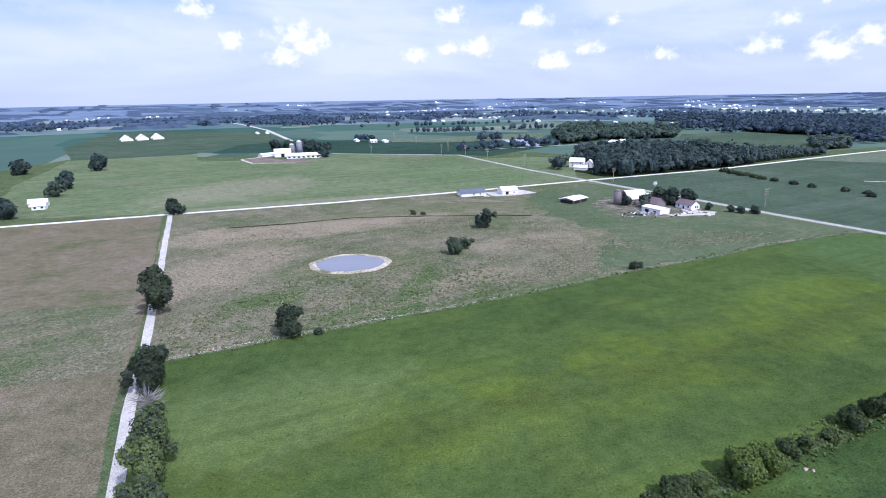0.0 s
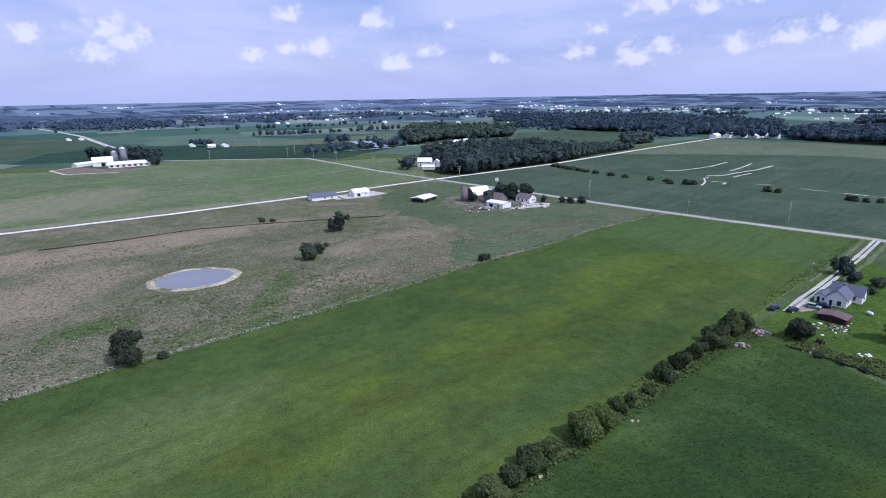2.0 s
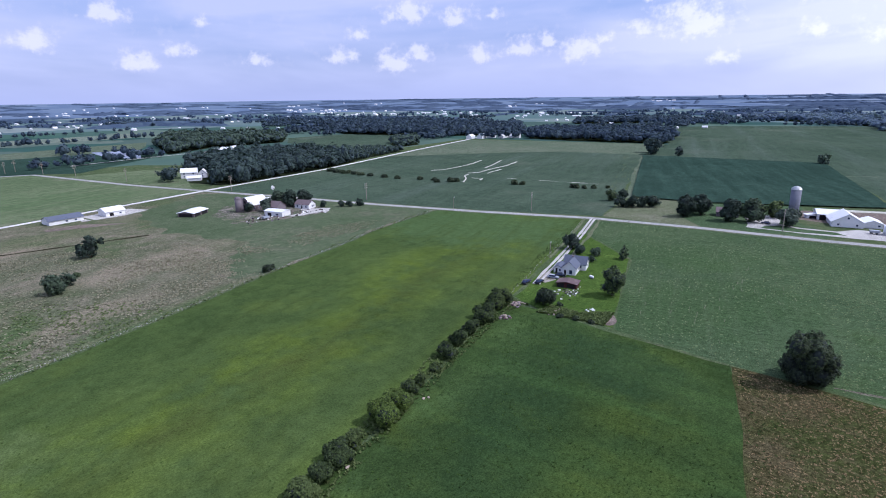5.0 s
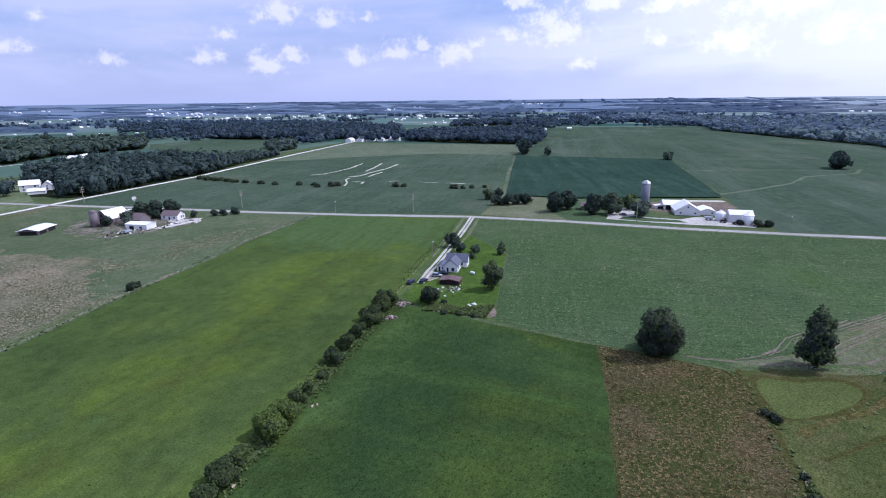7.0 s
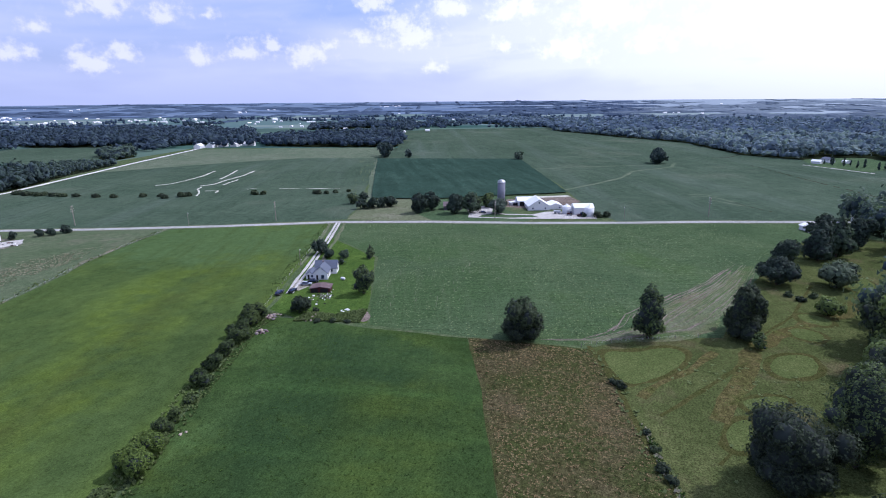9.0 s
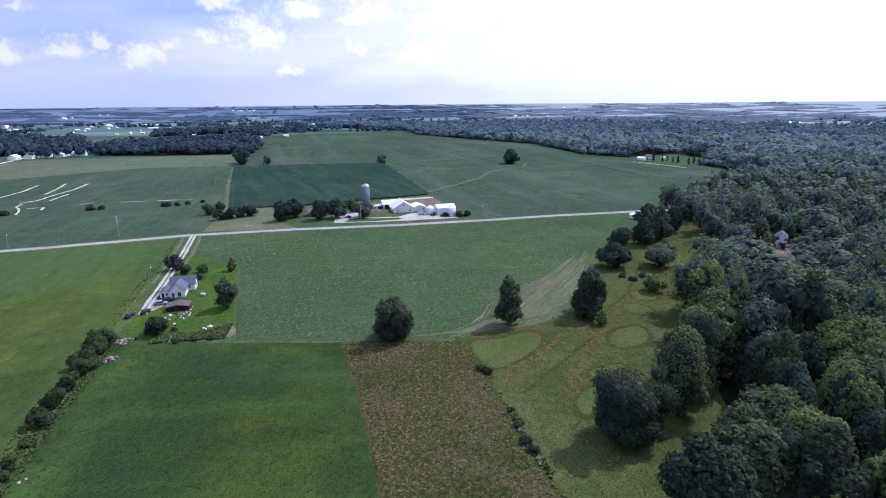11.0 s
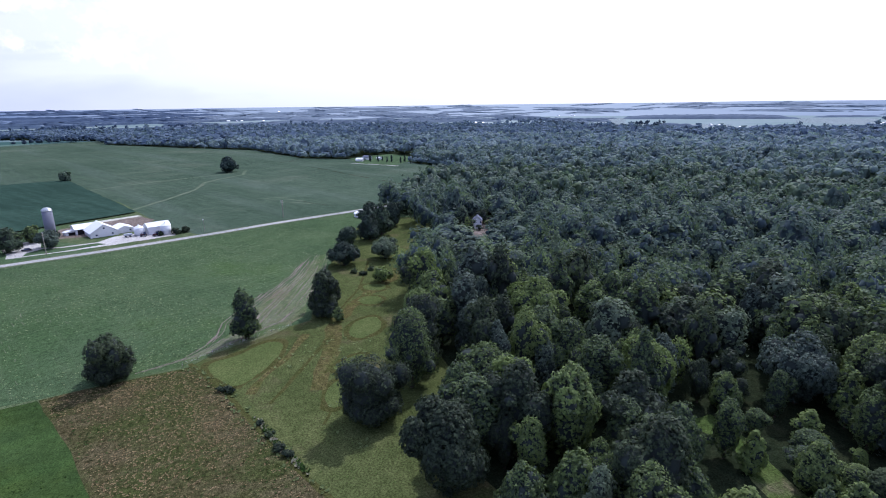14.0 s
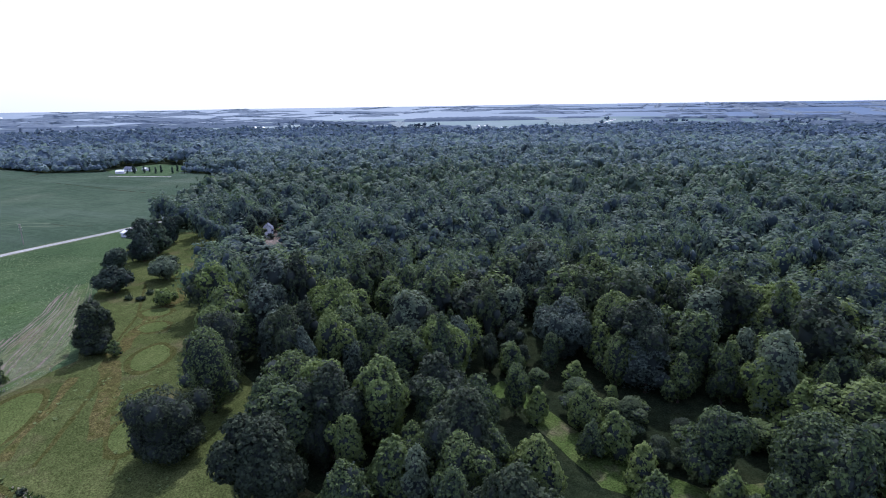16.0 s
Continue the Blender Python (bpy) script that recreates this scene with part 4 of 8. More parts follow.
def finer(v, f):
    """Splits each triangle of a ball in four."""
    v, out, seen = [tuple(p) for p in v], [], {}

    def mid(a, b):
        key = (min(a, b), max(a, b))
        if key not in seen:
            m = (np.array(v[a]) + np.array(v[b])) / 2
            v.append(tuple(m / np.linalg.norm(m)))
            seen[key] = len(v) - 1
        return seen[key]
    for a, b, c in f:
        x, y, z = mid(a, b), mid(b, c), mid(c, a)
        out += [(a, x, z), (x, b, y), (z, y, c), (x, y, z)]
    return np.array(v), np.array(out)


BALL_V, BALL_F = finer(ICO_V, ICO_F)


def lobes_of(rng, R, z0, H, shape, count):
    """The great limbs of a crown as upright ellipsoids: centres and half-axes."""
    c, ax = [(0.0, 0.0, z0 + 0.5 * H)], [(0.56 * R, 0.49 * H)]
    lean = rng.normal(size=2) * 0.06 * R
    turn = rng.uniform(0, 6.28)
    for k in range(1, count):
        an = turn + k * 2.4 + rng.uniform(-0.5, 0.5)
        if shape == "cone":
            u = 0.12 + 0.66 * k / count + rng.uniform(-0.05, 0.05)
            far, a = 0.66 * (1 - u) * R, (0.2 + 0.3 * (1 - u)) * R
            b = a * rng.uniform(1.0, 1.4)
        elif shape == "tall":
            u = 0.16 + 0.66 * k / count + rng.uniform(-0.06, 0.06)
            far, a = rng.uniform(0.36, 0.56) * R * (1.15 - 0.5 * u), rng.uniform(0.34, 0.46) * R
            b = a * rng.uniform(1.1, 1.6)
        elif shape == "spread":
            u = rng.uniform(0.36, 0.68)
            far, a = rng.uniform(0.5, 0.7) * R, rng.uniform(0.34, 0.44) * R
            b = min(a * rng.uniform(0.7, 1.0), 0.34 * H)
        else:
            u = 0.2 + 0.62 * ((k * 0.618) % 1.0) + rng.uniform(-0.06, 0.06)
            far, a = rng.uniform(0.34, 0.82) * R * math.sqrt(1 - 0.85 * (2 * u - 0.9) ** 2), rng.uniform(0.24, 0.45) * R
            b = min(a * rng.uniform(0.9, 1.3), 0.42 * H)
            if count > 9:
                far, a = far * rng.uniform(0.9, 1.16), a * rng.uniform(0.55, 1.0)
                b = min(a * rng.uniform(0.9, 1.6), 0.4 * H)
        c.append((far * math.cos(an) + lean[0] * u, far * math.sin(an) + lean[1] * u, max(z0 + u * H, z0 + b * 0.8)))
        ax.append((a, b))
    if shape == "cone":
        ax[0] = (0.3 * R, 0.5 * H)
    c, ax = np.array(c), np.array([(a, a, b) for a, b in ax])
    skew = rng.uniform(0.84, 1.16)
    c[:, 0] *= skew
    c[:, 1] /= skew
    return c, ax


def crown_arrays(rng, R, z0, z1, n, leaf, shape="round", limbs=9, ruffle=1.0):
    """Leaves (triangles) in pointed tufts that cover a few great limbs, and the shaded heart of each limb."""
    H = z1 - z0
    lc, la = lobes_of(rng, R, z0, H, shape, limbs)
    each = 8 if n > 400 else 6
    tufts_wanted = max(6, n // each)
    weight = la[:, 0] * la[:, 2]
    pick = rng.choice(len(lc), size=tufts_wanted * 5, p=weight / weight.sum())
    d = rng.normal(size=(len(pick), 3)) + np.array([0, 0, 0.2])
    d /= np.linalg.norm(d, axis=1)[:, None]
    c = lc[pick] + d * la[pick] * rng.uniform(0.84, 1.0, len(pick))[:, None]
    free = c[:, 2] > z0 * 0.5
    for k in range(len(lc)):
        free &= (np.linalg.norm((c - lc[k]) / la[k], axis=1) > 0.84) | (pick == k)
    c, d = c[free][:tufts_wanted], d[free][:tufts_wanted]
    count = len(c)
    wide = R * min(0.3, 2.1 / math.sqrt(count)) * rng.uniform(0.7, 1.35, count)
    long = wide * rng.uniform(1.0, 1.9, count)
    axis = d * 0.75 + rng.normal(size=(count, 3)) * 0.25 + np.array([0, 0, 0.55])
    axis /= np.linalg.norm(axis, axis=1)[:, None]
    who = np.repeat(np.arange(count), each)
    m = len(who)
    f = rng.random(m) ** 0.8
    side = rng.normal(size=(m, 3)) * 0.75
    side -= axis[who] * (side * axis[who]).sum(1)[:, None]
    p = c[who] + axis[who] * (long[who] * (f - 0.25))[:, None] + side * (wide[who] * (1.05 - 0.75 * f))[:, None]
    g = (p - np.array([0, 0, z0 + 0.4 * H])) / np.array([R * R, R * R, H * H / 4])
    g /= np.linalg.norm(g, axis=1)[:, None]
    nn = side * 0.5 * ruffle + axis[who] * 0.3 + d[who] * 0.4 + g * (1.05 - 0.6 * ruffle) + rng.normal(size=(m, 3)) * 0.3 * ruffle
    nn /= np.linalg.norm(nn, axis=1)[:, None]
    t = np.cross(nn, rng.normal(size=(m, 3)))
    t /= np.linalg.norm(t, axis=1)[:, None]
    b = np.cross(nn, t)
    s = (leaf * rng.uniform(0.55, 1.4, m))[:, None]
    spray = np.stack([p - t * s - b * s * 0.5, p + t * s * 0.8 - b * s * 0.6 - nn * s * 0.2, p + b * s], 1)
    lv, lf = (BALL_V, BALL_F) if n > 900 else (ICO_V, ICO_F)
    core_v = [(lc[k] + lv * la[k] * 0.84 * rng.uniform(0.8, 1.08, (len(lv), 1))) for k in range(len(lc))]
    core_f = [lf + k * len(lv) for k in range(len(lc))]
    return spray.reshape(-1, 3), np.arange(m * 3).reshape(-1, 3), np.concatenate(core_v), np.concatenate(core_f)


def dome_arrays(r, n, leaf, bumps, shape, fine=True):
    """A crown as one uneven dome of leaf clumps: radius 1, height 0 to 2."""
    B = r.normal(size=(bumps, 3)) + np.array([0, 0, 0.5])
    B /= np.linalg.norm(B, axis=1)[:, None]
    amp = r.uniform(0.2, 0.42, bumps)

    def reach(d):
        w = amp[None] * np.exp(9.0 * (d @ B.T - 1))
        return 0.72 + w.max(1), B[w.argmax(1)], w.max(1)

    def shaped(p):
        p = p.copy()
        z = p[:, 2]
        if shape == "cone":
            p[:, :2] *= np.clip(1.0 - 0.34 * z, 0.3, 1.1)[:, None]
        elif shape == "spread":
            p[:, :2] *= np.clip(0.85 + 0.2 * z, 0.8, 1.1)[:, None]
        p[:, 2] += 1.0
        return p

    d = r.normal(size=(n * 2, 3)) + np.array([0, 0, 0.45])
    d /= np.linalg.norm(d, axis=1)[:, None]
    d = d[d[:, 2] > -0.55][:n]
    m = len(d)
    rad, near_b, w = reach(d)
    p = shaped(d * (rad * r.uniform(0.9, 1.1, m))[:, None])
    nn = d - near_b * (w * 1.7)[:, None] + r.normal(size=(m, 3)) * 0.28 + np.array([0, 0, 0.12])
    nn /= np.linalg.norm(nn, axis=1)[:, None]
    t = np.cross(nn, r.normal(size=(m, 3)))
    t /= np.linalg.norm(t, axis=1)[:, None]
    b = np.cross(nn, t)
    s = (leaf * r.uniform(0.6, 1.4, m))[:, None]
    spray = np.stack([p - t * s - b * s * 0.6, p + t * s - b * s * 0.6 - nn * s * 0.2, p + b * s], 1)
    bv, bf = (BALL_V, BALL_F) if fine else (ICO_V, ICO_F)
    core = shaped(bv * (reach(bv)[0] * r.uniform(0.86, 0.98, len(bv)))[:, None])
    return spray.reshape(-1, 3), np.arange(m * 3).reshape(-1, 3), core, bf


def build(name, verts, quads, tris, mats, tri_index):
    """A mesh from arrays, quickly."""
    me = bpy.data.meshes.new(name)
    nq, nt = len(quads), len(tris)
    me.vertices.add(len(verts))
    me.vertices.foreach_set("co", np.asarray(verts, np.float32).ravel())
    me.loops.add(nq * 4 + nt * 3)
    me.loops.foreach_set("vertex_index", np.concatenate([np.asarray(quads).ravel(), np.asarray(tris).ravel()]).astype(np.int32))
    me.polygons.add(nq + nt)
    me.polygons.foreach_set("loop_start", np.concatenate([np.arange(nq) * 4, nq * 4 + np.arange(nt) * 3]).astype(np.int32))
    for m in mats:
        me.materials.append(m)
    me.polygons.foreach_set("material_index", np.concatenate([np.zeros(nq), np.full(nt, tri_index)]).astype(np.int32))
    me.update(calc_edges=True)
    return me


def leafy(name, verts, leaves, hearts, mats):
    """A crown or stand of crowns from arrays: leaf triangles in the first material, hearts in the second."""
    me = bpy.data.meshes.new(name)
    faces = np.concatenate([leaves, hearts]).astype(np.int32)
    me.vertices.add(len(verts))
    me.vertices.foreach_set("co", np.asarray(verts, np.float32).ravel())
    me.loops.add(faces.size)
    me.loops.foreach_set("vertex_index", faces.ravel())
    me.polygons.add(len(faces))
    me.polygons.foreach_set("loop_start", (np.arange(len(faces)) * 3).astype(np.int32))
    for m in mats:
        me.materials.append(m)
    me.polygons.foreach_set("material_index", np.concatenate([np.zeros(len(leaves)), np.ones(len(hearts))]).astype(np.int32))
    me.update(calc_edges=True)
    return me


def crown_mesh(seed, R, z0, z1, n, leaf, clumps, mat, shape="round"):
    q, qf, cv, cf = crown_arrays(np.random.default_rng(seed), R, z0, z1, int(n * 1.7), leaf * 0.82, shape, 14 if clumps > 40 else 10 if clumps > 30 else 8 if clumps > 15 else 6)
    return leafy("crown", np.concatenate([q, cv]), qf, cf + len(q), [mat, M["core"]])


def trunk_mesh(seed, height, r, mat=None, spread=2.2):
    rnd = random.Random(seed)
    bm = bmesh.new()
    a = Vector((0, 0, -0.2))
    rod(bm, a, (0, 0, 0.6), r * 1.35, r, 8)
    rod(bm, (0, 0, 0.55), (rnd.uniform(-0.2, 0.2), 0, height * 0.45), r, r * 0.7, 8)
    rod(bm, (0, 0, height * 0.43), (rnd.uniform(-0.5, 0.5), rnd.uniform(-0.5, 0.5), height * 0.8), r * 0.7, r * 0.2, 6)
    for k in range(6):
        an = k * 1.05 + rnd.random()
        z = height * rnd.uniform(0.25, 0.5)
        rod(bm, (0, 0, z), (spread * math.cos(an), spread * math.sin(an), z + height * rnd.uniform(0.15, 0.3)), r * 0.38, r * 0.08, 5)
    me = bpy.data.meshes.new("trunk")
    bm.to_mesh(me)
    bm.free()
    me.materials.append(mat or M["bark"])
    return me


def make_tree(seed, R, z0, z1, n, leaf, clumps, mat, shape, label, category="tree", group="", name="tree"):
    e = thing(name, pose(0, 0, 0), label, category, group)
    part("trunk", trunk_mesh(seed, z1, max(0.12, R * 0.06), None, R * 0.5), None, e)
    part("crown", crown_mesh(seed, R, z0, z1, n, leaf, clumps, mat, shape), None, e)
    return e


def put(ob, x, y, s=1.0, rot=0.0, sz=None, label=""):
    """Moves a thing to a place on the land, turned and scaled."""
    ob.matrix_basis = Matrix.Translation((x, y, rise(x, y))) @ Matrix.Rotation(rot, 4, "Z") @ Matrix.Diagonal((s, s, sz or s, 1))
    return tagged(ob, label)


def again(ob, x, y, s=1.0, rot=0.0, sz=None):
    c = copy_thing(ob, pose(0, 0, 0))
    return put(c, x, y, s, rot, sz)


# single trees of the farmland: x, y, height, crown radius, base of crown, shape, leaf, label
MEADOW_TREES = [
    (147.2, 29.5, 14.0, 7.4, 0.4, "round", "leaf_dark", "dense round dark tree at the field edge"),
    (162.6, -5.8, 18.5, 4.8, 2.0, "tall", "leaf", "tall narrow tree at the field edge"),
    (147.2, 29.5, 7.0, 6.4, 0.1, "spread", "leaf_dark", "low spreading growth round a field tree's foot"),
    (173.6, -32.4, 7.5, 5.4, 0.1, "spread", "leaf_dark", "low spreading growth round a big tree's foot"),
    (184.0, -35.4, 7.0, 4.8, 0.1, "spread", "leaf_dark", "low spreading growth beside the tilled strip"),
    # Dark leaves stand in for the shaded side of this growth.
    (102.6, -36.0, 8.0, 7.6, 0.1, "spread", "leaf_dark", "low spreading growth at the wood's edge"),
    (163.2, -6.6, 8.5, 3.6, 0.2, "round", "leaf", "low leafy growth round the tall tree's foot"),
    (174.0, -32.0, 17.0, 5.8, 2.0, "round", "leaf_dark", "big dark tree beside the tilled strip"),
    (183.5, -35.0, 15.0, 5.2, 2.0, "round", "leaf_dark", "dark tree beside the tilled strip"),
    (167.5, -36.8, 5.0, 2.4, 0.6, "round", "leaf_pale", "small pale tree in the meadow"),
    (236.0, -49.5, 11.5, 6.2, 2.0, "spread", "leaf_dark", "spreading dark tree by the bean field"),
    (262.0, -55.0, 13.0, 5.6, 2.5, "round", "leaf_dark", "dark tree by the bean field"),
    (240.5, -70.5, 10.5, 6.0, 2.5, "spread", "leaf_grey", "wide grey-green tree in the meadow"),
    (205.3, -61.0, 6.6, 4.2, 0.6, "round", "leaf", "low bushy tree in the meadow"),
    (281.0, -71.0, 19.0, 6.5, 2.0, "cone", "leaf_dark", "dark conical tree by the meadow"),
    (291.0, -80.0, 20.0, 6.0, 2.0, "cone", "leaf_dark", "tall dark conical tree by the meadow"),
]
YARD_TREES = [
    (302.0, -76.0, 18.0, 6.5, 2.0, "round", "leaf_dark", "dark tree by the meadow"),
    (312.0, -92.0, 15.0, 6.0, 2.0, "round", "leaf_dark", "dark tree at the top of the meadow"),
    # Dark leaves here paint the crown's side turned from the sun.
    (102.0, -35.0, 17.5, 9.8, 2.0, "round", "leaf_dark", "large full tree at the wood's edge"),
    (114.0, -49.0, 23.0, 9.0, 2.0, "round", "leaf", "very large tree at the wood's edge"),
    (125.0, -54.0, 22.0, 8.2, 2.0, "tall", "leaf_dark", "tall dark tree at the wood's edge"),
    (137.0, -57.5, 20.0, 7.4, 2.0, "tall", "leaf", "tall tree at the wood's edge"),
    (163.2, 98.0, 11.4, 4.7, 1.5, "round", "leaf", "full round tree in the farmhouse yard"),
    (206.5, 121.5, 7.0, 2.2, 0.8, "cone", "leaf", "slim young tree in the farmhouse yard"),
    (204.4, 148.0, 6.8, 4.2, 1.0, "round", "leaf_dark", "dark tree beside the driveway"),
    (199.0, 140.0, 4.5, 2.6, 0.4, "round", "leaf_dark", "low shrub behind the farmhouse"),
    (202.8, 133.0, 3.4, 2.4, 0.2, "round", "leaf_dark", "low shrub behind the farmhouse"),
    (193.0, 128.5, 2.6, 1.4, 0.2, "round", "leaf_dark", "low shrub behind the farmhouse"),
    (137.4, 108.6, 6.2, 4.0, 0.8, "round", "leaf_dark", "round dark tree on the lawn"),
    (-47.5, 152.0, 10.0, 4.8, 1.6, "round", "leaf_dark", "lone dark tree in the pasture"),
    (5.0, 237.5, 7.6, 4.6, 0.8, "round", "leaf_dark", "dark tree in the pasture"),
    (10.5, 246.5, 5.0, 2.6, 0.6, "round", "leaf_dark", "small dark tree in the pasture"),
]
PASTURE_TREES = [
    (23.5, 288.5, 10.5, 5.0, 1.2, "round", "leaf_dark", "round dark tree in the pasture"),
    (-96.0, 170.0, 17.0, 5.6, 1.5, "round", "leaf_dark", "tall dark tree over the farm lane"),
    (-100.0, 179.0, 15.0, 4.8, 1.5, "round", "leaf_dark", "dark tree over the farm lane"),
    (-73.0, 121.0, 12.0, 6.0, 1.5, "round", "leaf_dark", "broad dark tree over the farm lane"),
    (-57.0, 92.0, 13.0, 4.6, 1.0, "round", "leaf", "green tree over the farm lane"),
    (-53.5, 83.0, 12.0, 4.4, 1.0, "round", "leaf", "green tree over the farm lane"),
    (-49.0, 74.0, 11.0, 4.2, 1.0, "round", "leaf", "green tree over the farm lane"),
    (-170.5, 338.5, 10.0, 5.6, 1.2, "round", "leaf_dark", "round dark tree where the lane meets the road"),
    (-366.0, 580.0, 18.0, 9.5, 2.0, "round", "leaf_dark", "large round dark tree in the hay"),
    (-316.0, 456.0, 15.0, 7.5, 1.5, "round", "leaf_dark", "dark tree near the white farmhouse"),
    (-299.0, 416.0, 12.0, 6.0, 1.0, "round", "leaf_dark", "dark tree near the white farmhouse"),
    (-272.0, 332.0, 13.0, 6.5, 1.0, "round", "leaf_dark", "dark tree beside the gravel road"),
    (-296.0, 352.0, 14.0, 7.0, 1.0, "round", "leaf_dark", "dark tree beside the gravel road"),
    (-300.0, 338.0, 14.0, 7.0, 1.0, "round", "leaf_dark", "dark tree beside the gravel road"),
    (-285.0, 345.0, 11.0, 5.5, 1.0, "round", "leaf_dark", "dark tree beside the gravel road"),
    (-430.0, 556.0, 15.0, 9.0, 1.0, "round", "leaf_dark", "dark tree at the far hay edge"),
]
LANE_TREES = [
    (-448.0, 535.0, 13.0, 8.0, 1.0, "round", "leaf_dark", "dark tree at the far hay edge"),
    (664.0, 18.0, 17.5, 11.0, 1.0, "spread", "leaf_dark", "broad dark tree alone in the crop"),
    (650.0, 177.0, 9.0, 6.0, 0.8, "round", "leaf_dark", "small round tree alone in the crop"),
    (621.0, 350.0, 18.0, 8.0, 1.0, "round", "leaf_dark", "dark tree in the crop"),
    (640.0, 364.0, 17.0, 8.0, 1.0, "round", "leaf_dark", "dark tree in the crop"),
    (627.0, 320.0, 10.5, 4.6, 0.6, "round", "leaf_dark", "small dark tree in the crop"),
    (323.0, 207.0, 7.5, 3.6, 0.4, "round", "leaf", "small tree beside the road"),
    (331.0, 203.0, 7.5, 3.6, 0.6, "round", "leaf_dark", "tree beside the road"),
    (309.0, 189.5, 6.8, 4.2, 0.4, "round", "leaf_dark", "dark tree in a clump by the corn"),
    (314.0, 185.0, 6.8, 4.2, 0.4, "round", "leaf_dark", "dark tree in a clump by the corn"),
    (319.0, 181.0, 6.8, 4.2, 0.4, "round", "leaf_dark", "dark tree in a clump by the corn"),
    (324.0, 176.5, 6.8, 4.2, 0.4, "round", "leaf_dark", "dark tree in a clump by the corn"),
    (311.0, 147.5, 13.0, 6.6, 1.0, "round", "leaf_dark", "large shade tree on the farm lawn"),
    (322.0, 143.5, 13.0, 6.2, 1.0, "round", "leaf_dark", "large shade tree on the farm lawn"),
    (317.5, 124.5, 13.5, 6.6, 1.0, "round", "leaf_dark", "large dark shade tree by the farm yard"),
    (325.0, 116.0, 13.0, 6.6, 1.5, "round", "leaf_dark", "large dark shade tree by the farm yard"),
]
CROP_TREES = [
    (341.0, 120.0, 9.0, 5.0, 1.0, "round", "leaf", "tree behind the farm yard"),
    (347.0, 112.0, 9.0, 5.0, 1.0, "round", "leaf", "tree behind the farm yard"),
    (330.0, 98.0, 9.6, 6.4, 2.2, "spread", "leaf_grey", "spreading grey-green tree in the farm yard"),
    (141.0, 349.0, 10.5, 6.0, 0.6, "round", "leaf_dark", "dark tree behind the farmhouse"),
    (148.5, 344.0, 11.0, 6.2, 0.6, "round", "leaf_dark", "dark tree behind the farmhouse"),
    (156.0, 339.0, 11.0, 5.6, 0.6, "round", "leaf_dark", "dark tree behind the farmhouse"),
    (129.0, 338.0, 8.0, 4.6, 1.0, "round", "leaf_grey", "grey-green tree in the farmyard"),
    (119.0, 343.0, 6.0, 3.2, 0.6, "round", "leaf_dark", "small tree beside the barn"),
    (163.0, 325.0, 4.2, 2.0, 0.4, "round", "leaf_dark", "young tree near the road"),
    (173.0, 318.0, 3.8, 2.2, 0.3, "round", "leaf_dark", "young tree near the road"),
    (177.0, 314.0, 3.8, 2.2, 0.3, "round", "leaf_dark", "young tree near the road"),
    (184.0, 312.0, 4.2, 2.6, 0.3, "round", "leaf_dark", "young tree near the road"),
    (-147.0, 686.0, 16.0, 9.0, 1.0, "round", "leaf_dark", "dark tree beside the long barn"),
    (-160.0, 716.0, 15.0, 9.0, 1.0, "round", "leaf_dark", "dark tree behind the silos"),
    (-180.0, 760.0, 15.0, 9.0, 1.0, "round", "leaf_dark", "dark tree behind the silos"),
    (-200.0, 785.0, 15.0, 9.0, 1.0, "round", "leaf_dark", "dark tree behind the silos"),
]
FARM_TREES = [
    (-222.0, 800.0, 13.0, 10.0, 1.0, "round", "leaf_dark", "dark tree behind the silos"),
    (-243.0, 808.0, 13.0, 9.0, 1.0, "round", "leaf_dark", "dark tree behind the silos"),
]
SINGLE = MEADOW_TREES + YARD_TREES + PASTURE_TREES + LANE_TREES + CROP_TREES + FARM_TREES
for i, (x, y, h, R, z0, shape, leaf, label) in enumerate(SINGLE):
    if x > 230 and y < -45 and x < 330:
        R *= 1.22
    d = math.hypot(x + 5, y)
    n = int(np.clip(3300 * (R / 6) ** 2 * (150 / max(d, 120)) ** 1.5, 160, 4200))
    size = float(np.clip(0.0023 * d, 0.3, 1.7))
    # Beyond 230 m dark leaves turn bluer: haze put into their colour.
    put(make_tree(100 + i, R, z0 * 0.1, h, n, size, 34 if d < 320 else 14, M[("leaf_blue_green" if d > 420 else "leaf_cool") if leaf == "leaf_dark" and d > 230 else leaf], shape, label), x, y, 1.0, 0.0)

# a leafless grey tree by the lane
e = thing("dead_tree", pose(-65, 105, 0), "bare grey dead tree over the farm lane", "tree")
part("trunk", trunk_mesh(5, 9.0, 0.35, M["dead"], 2.0), None, e)
rnd = random.Random(8)
bm = bmesh.new()
for k in range(150):
    a, z, r = rnd.random() * 6.28, rnd.uniform(3, 7.5), rnd.uniform(1.0, 3.2)
    p = Vector((r * 0.4 * math.cos(a), r * 0.4 * math.sin(a), z))
    q = p + Vector((math.cos(a + rnd.uniform(-0.6, 0.6)) * r, math.sin(a + rnd.uniform(-0.6, 0.6)) * r, rnd.uniform(0.4, 2.0)))
    rod(bm, p, q, 0.09, 0.03, 3)
part("branches", bm, M["dead"], e)

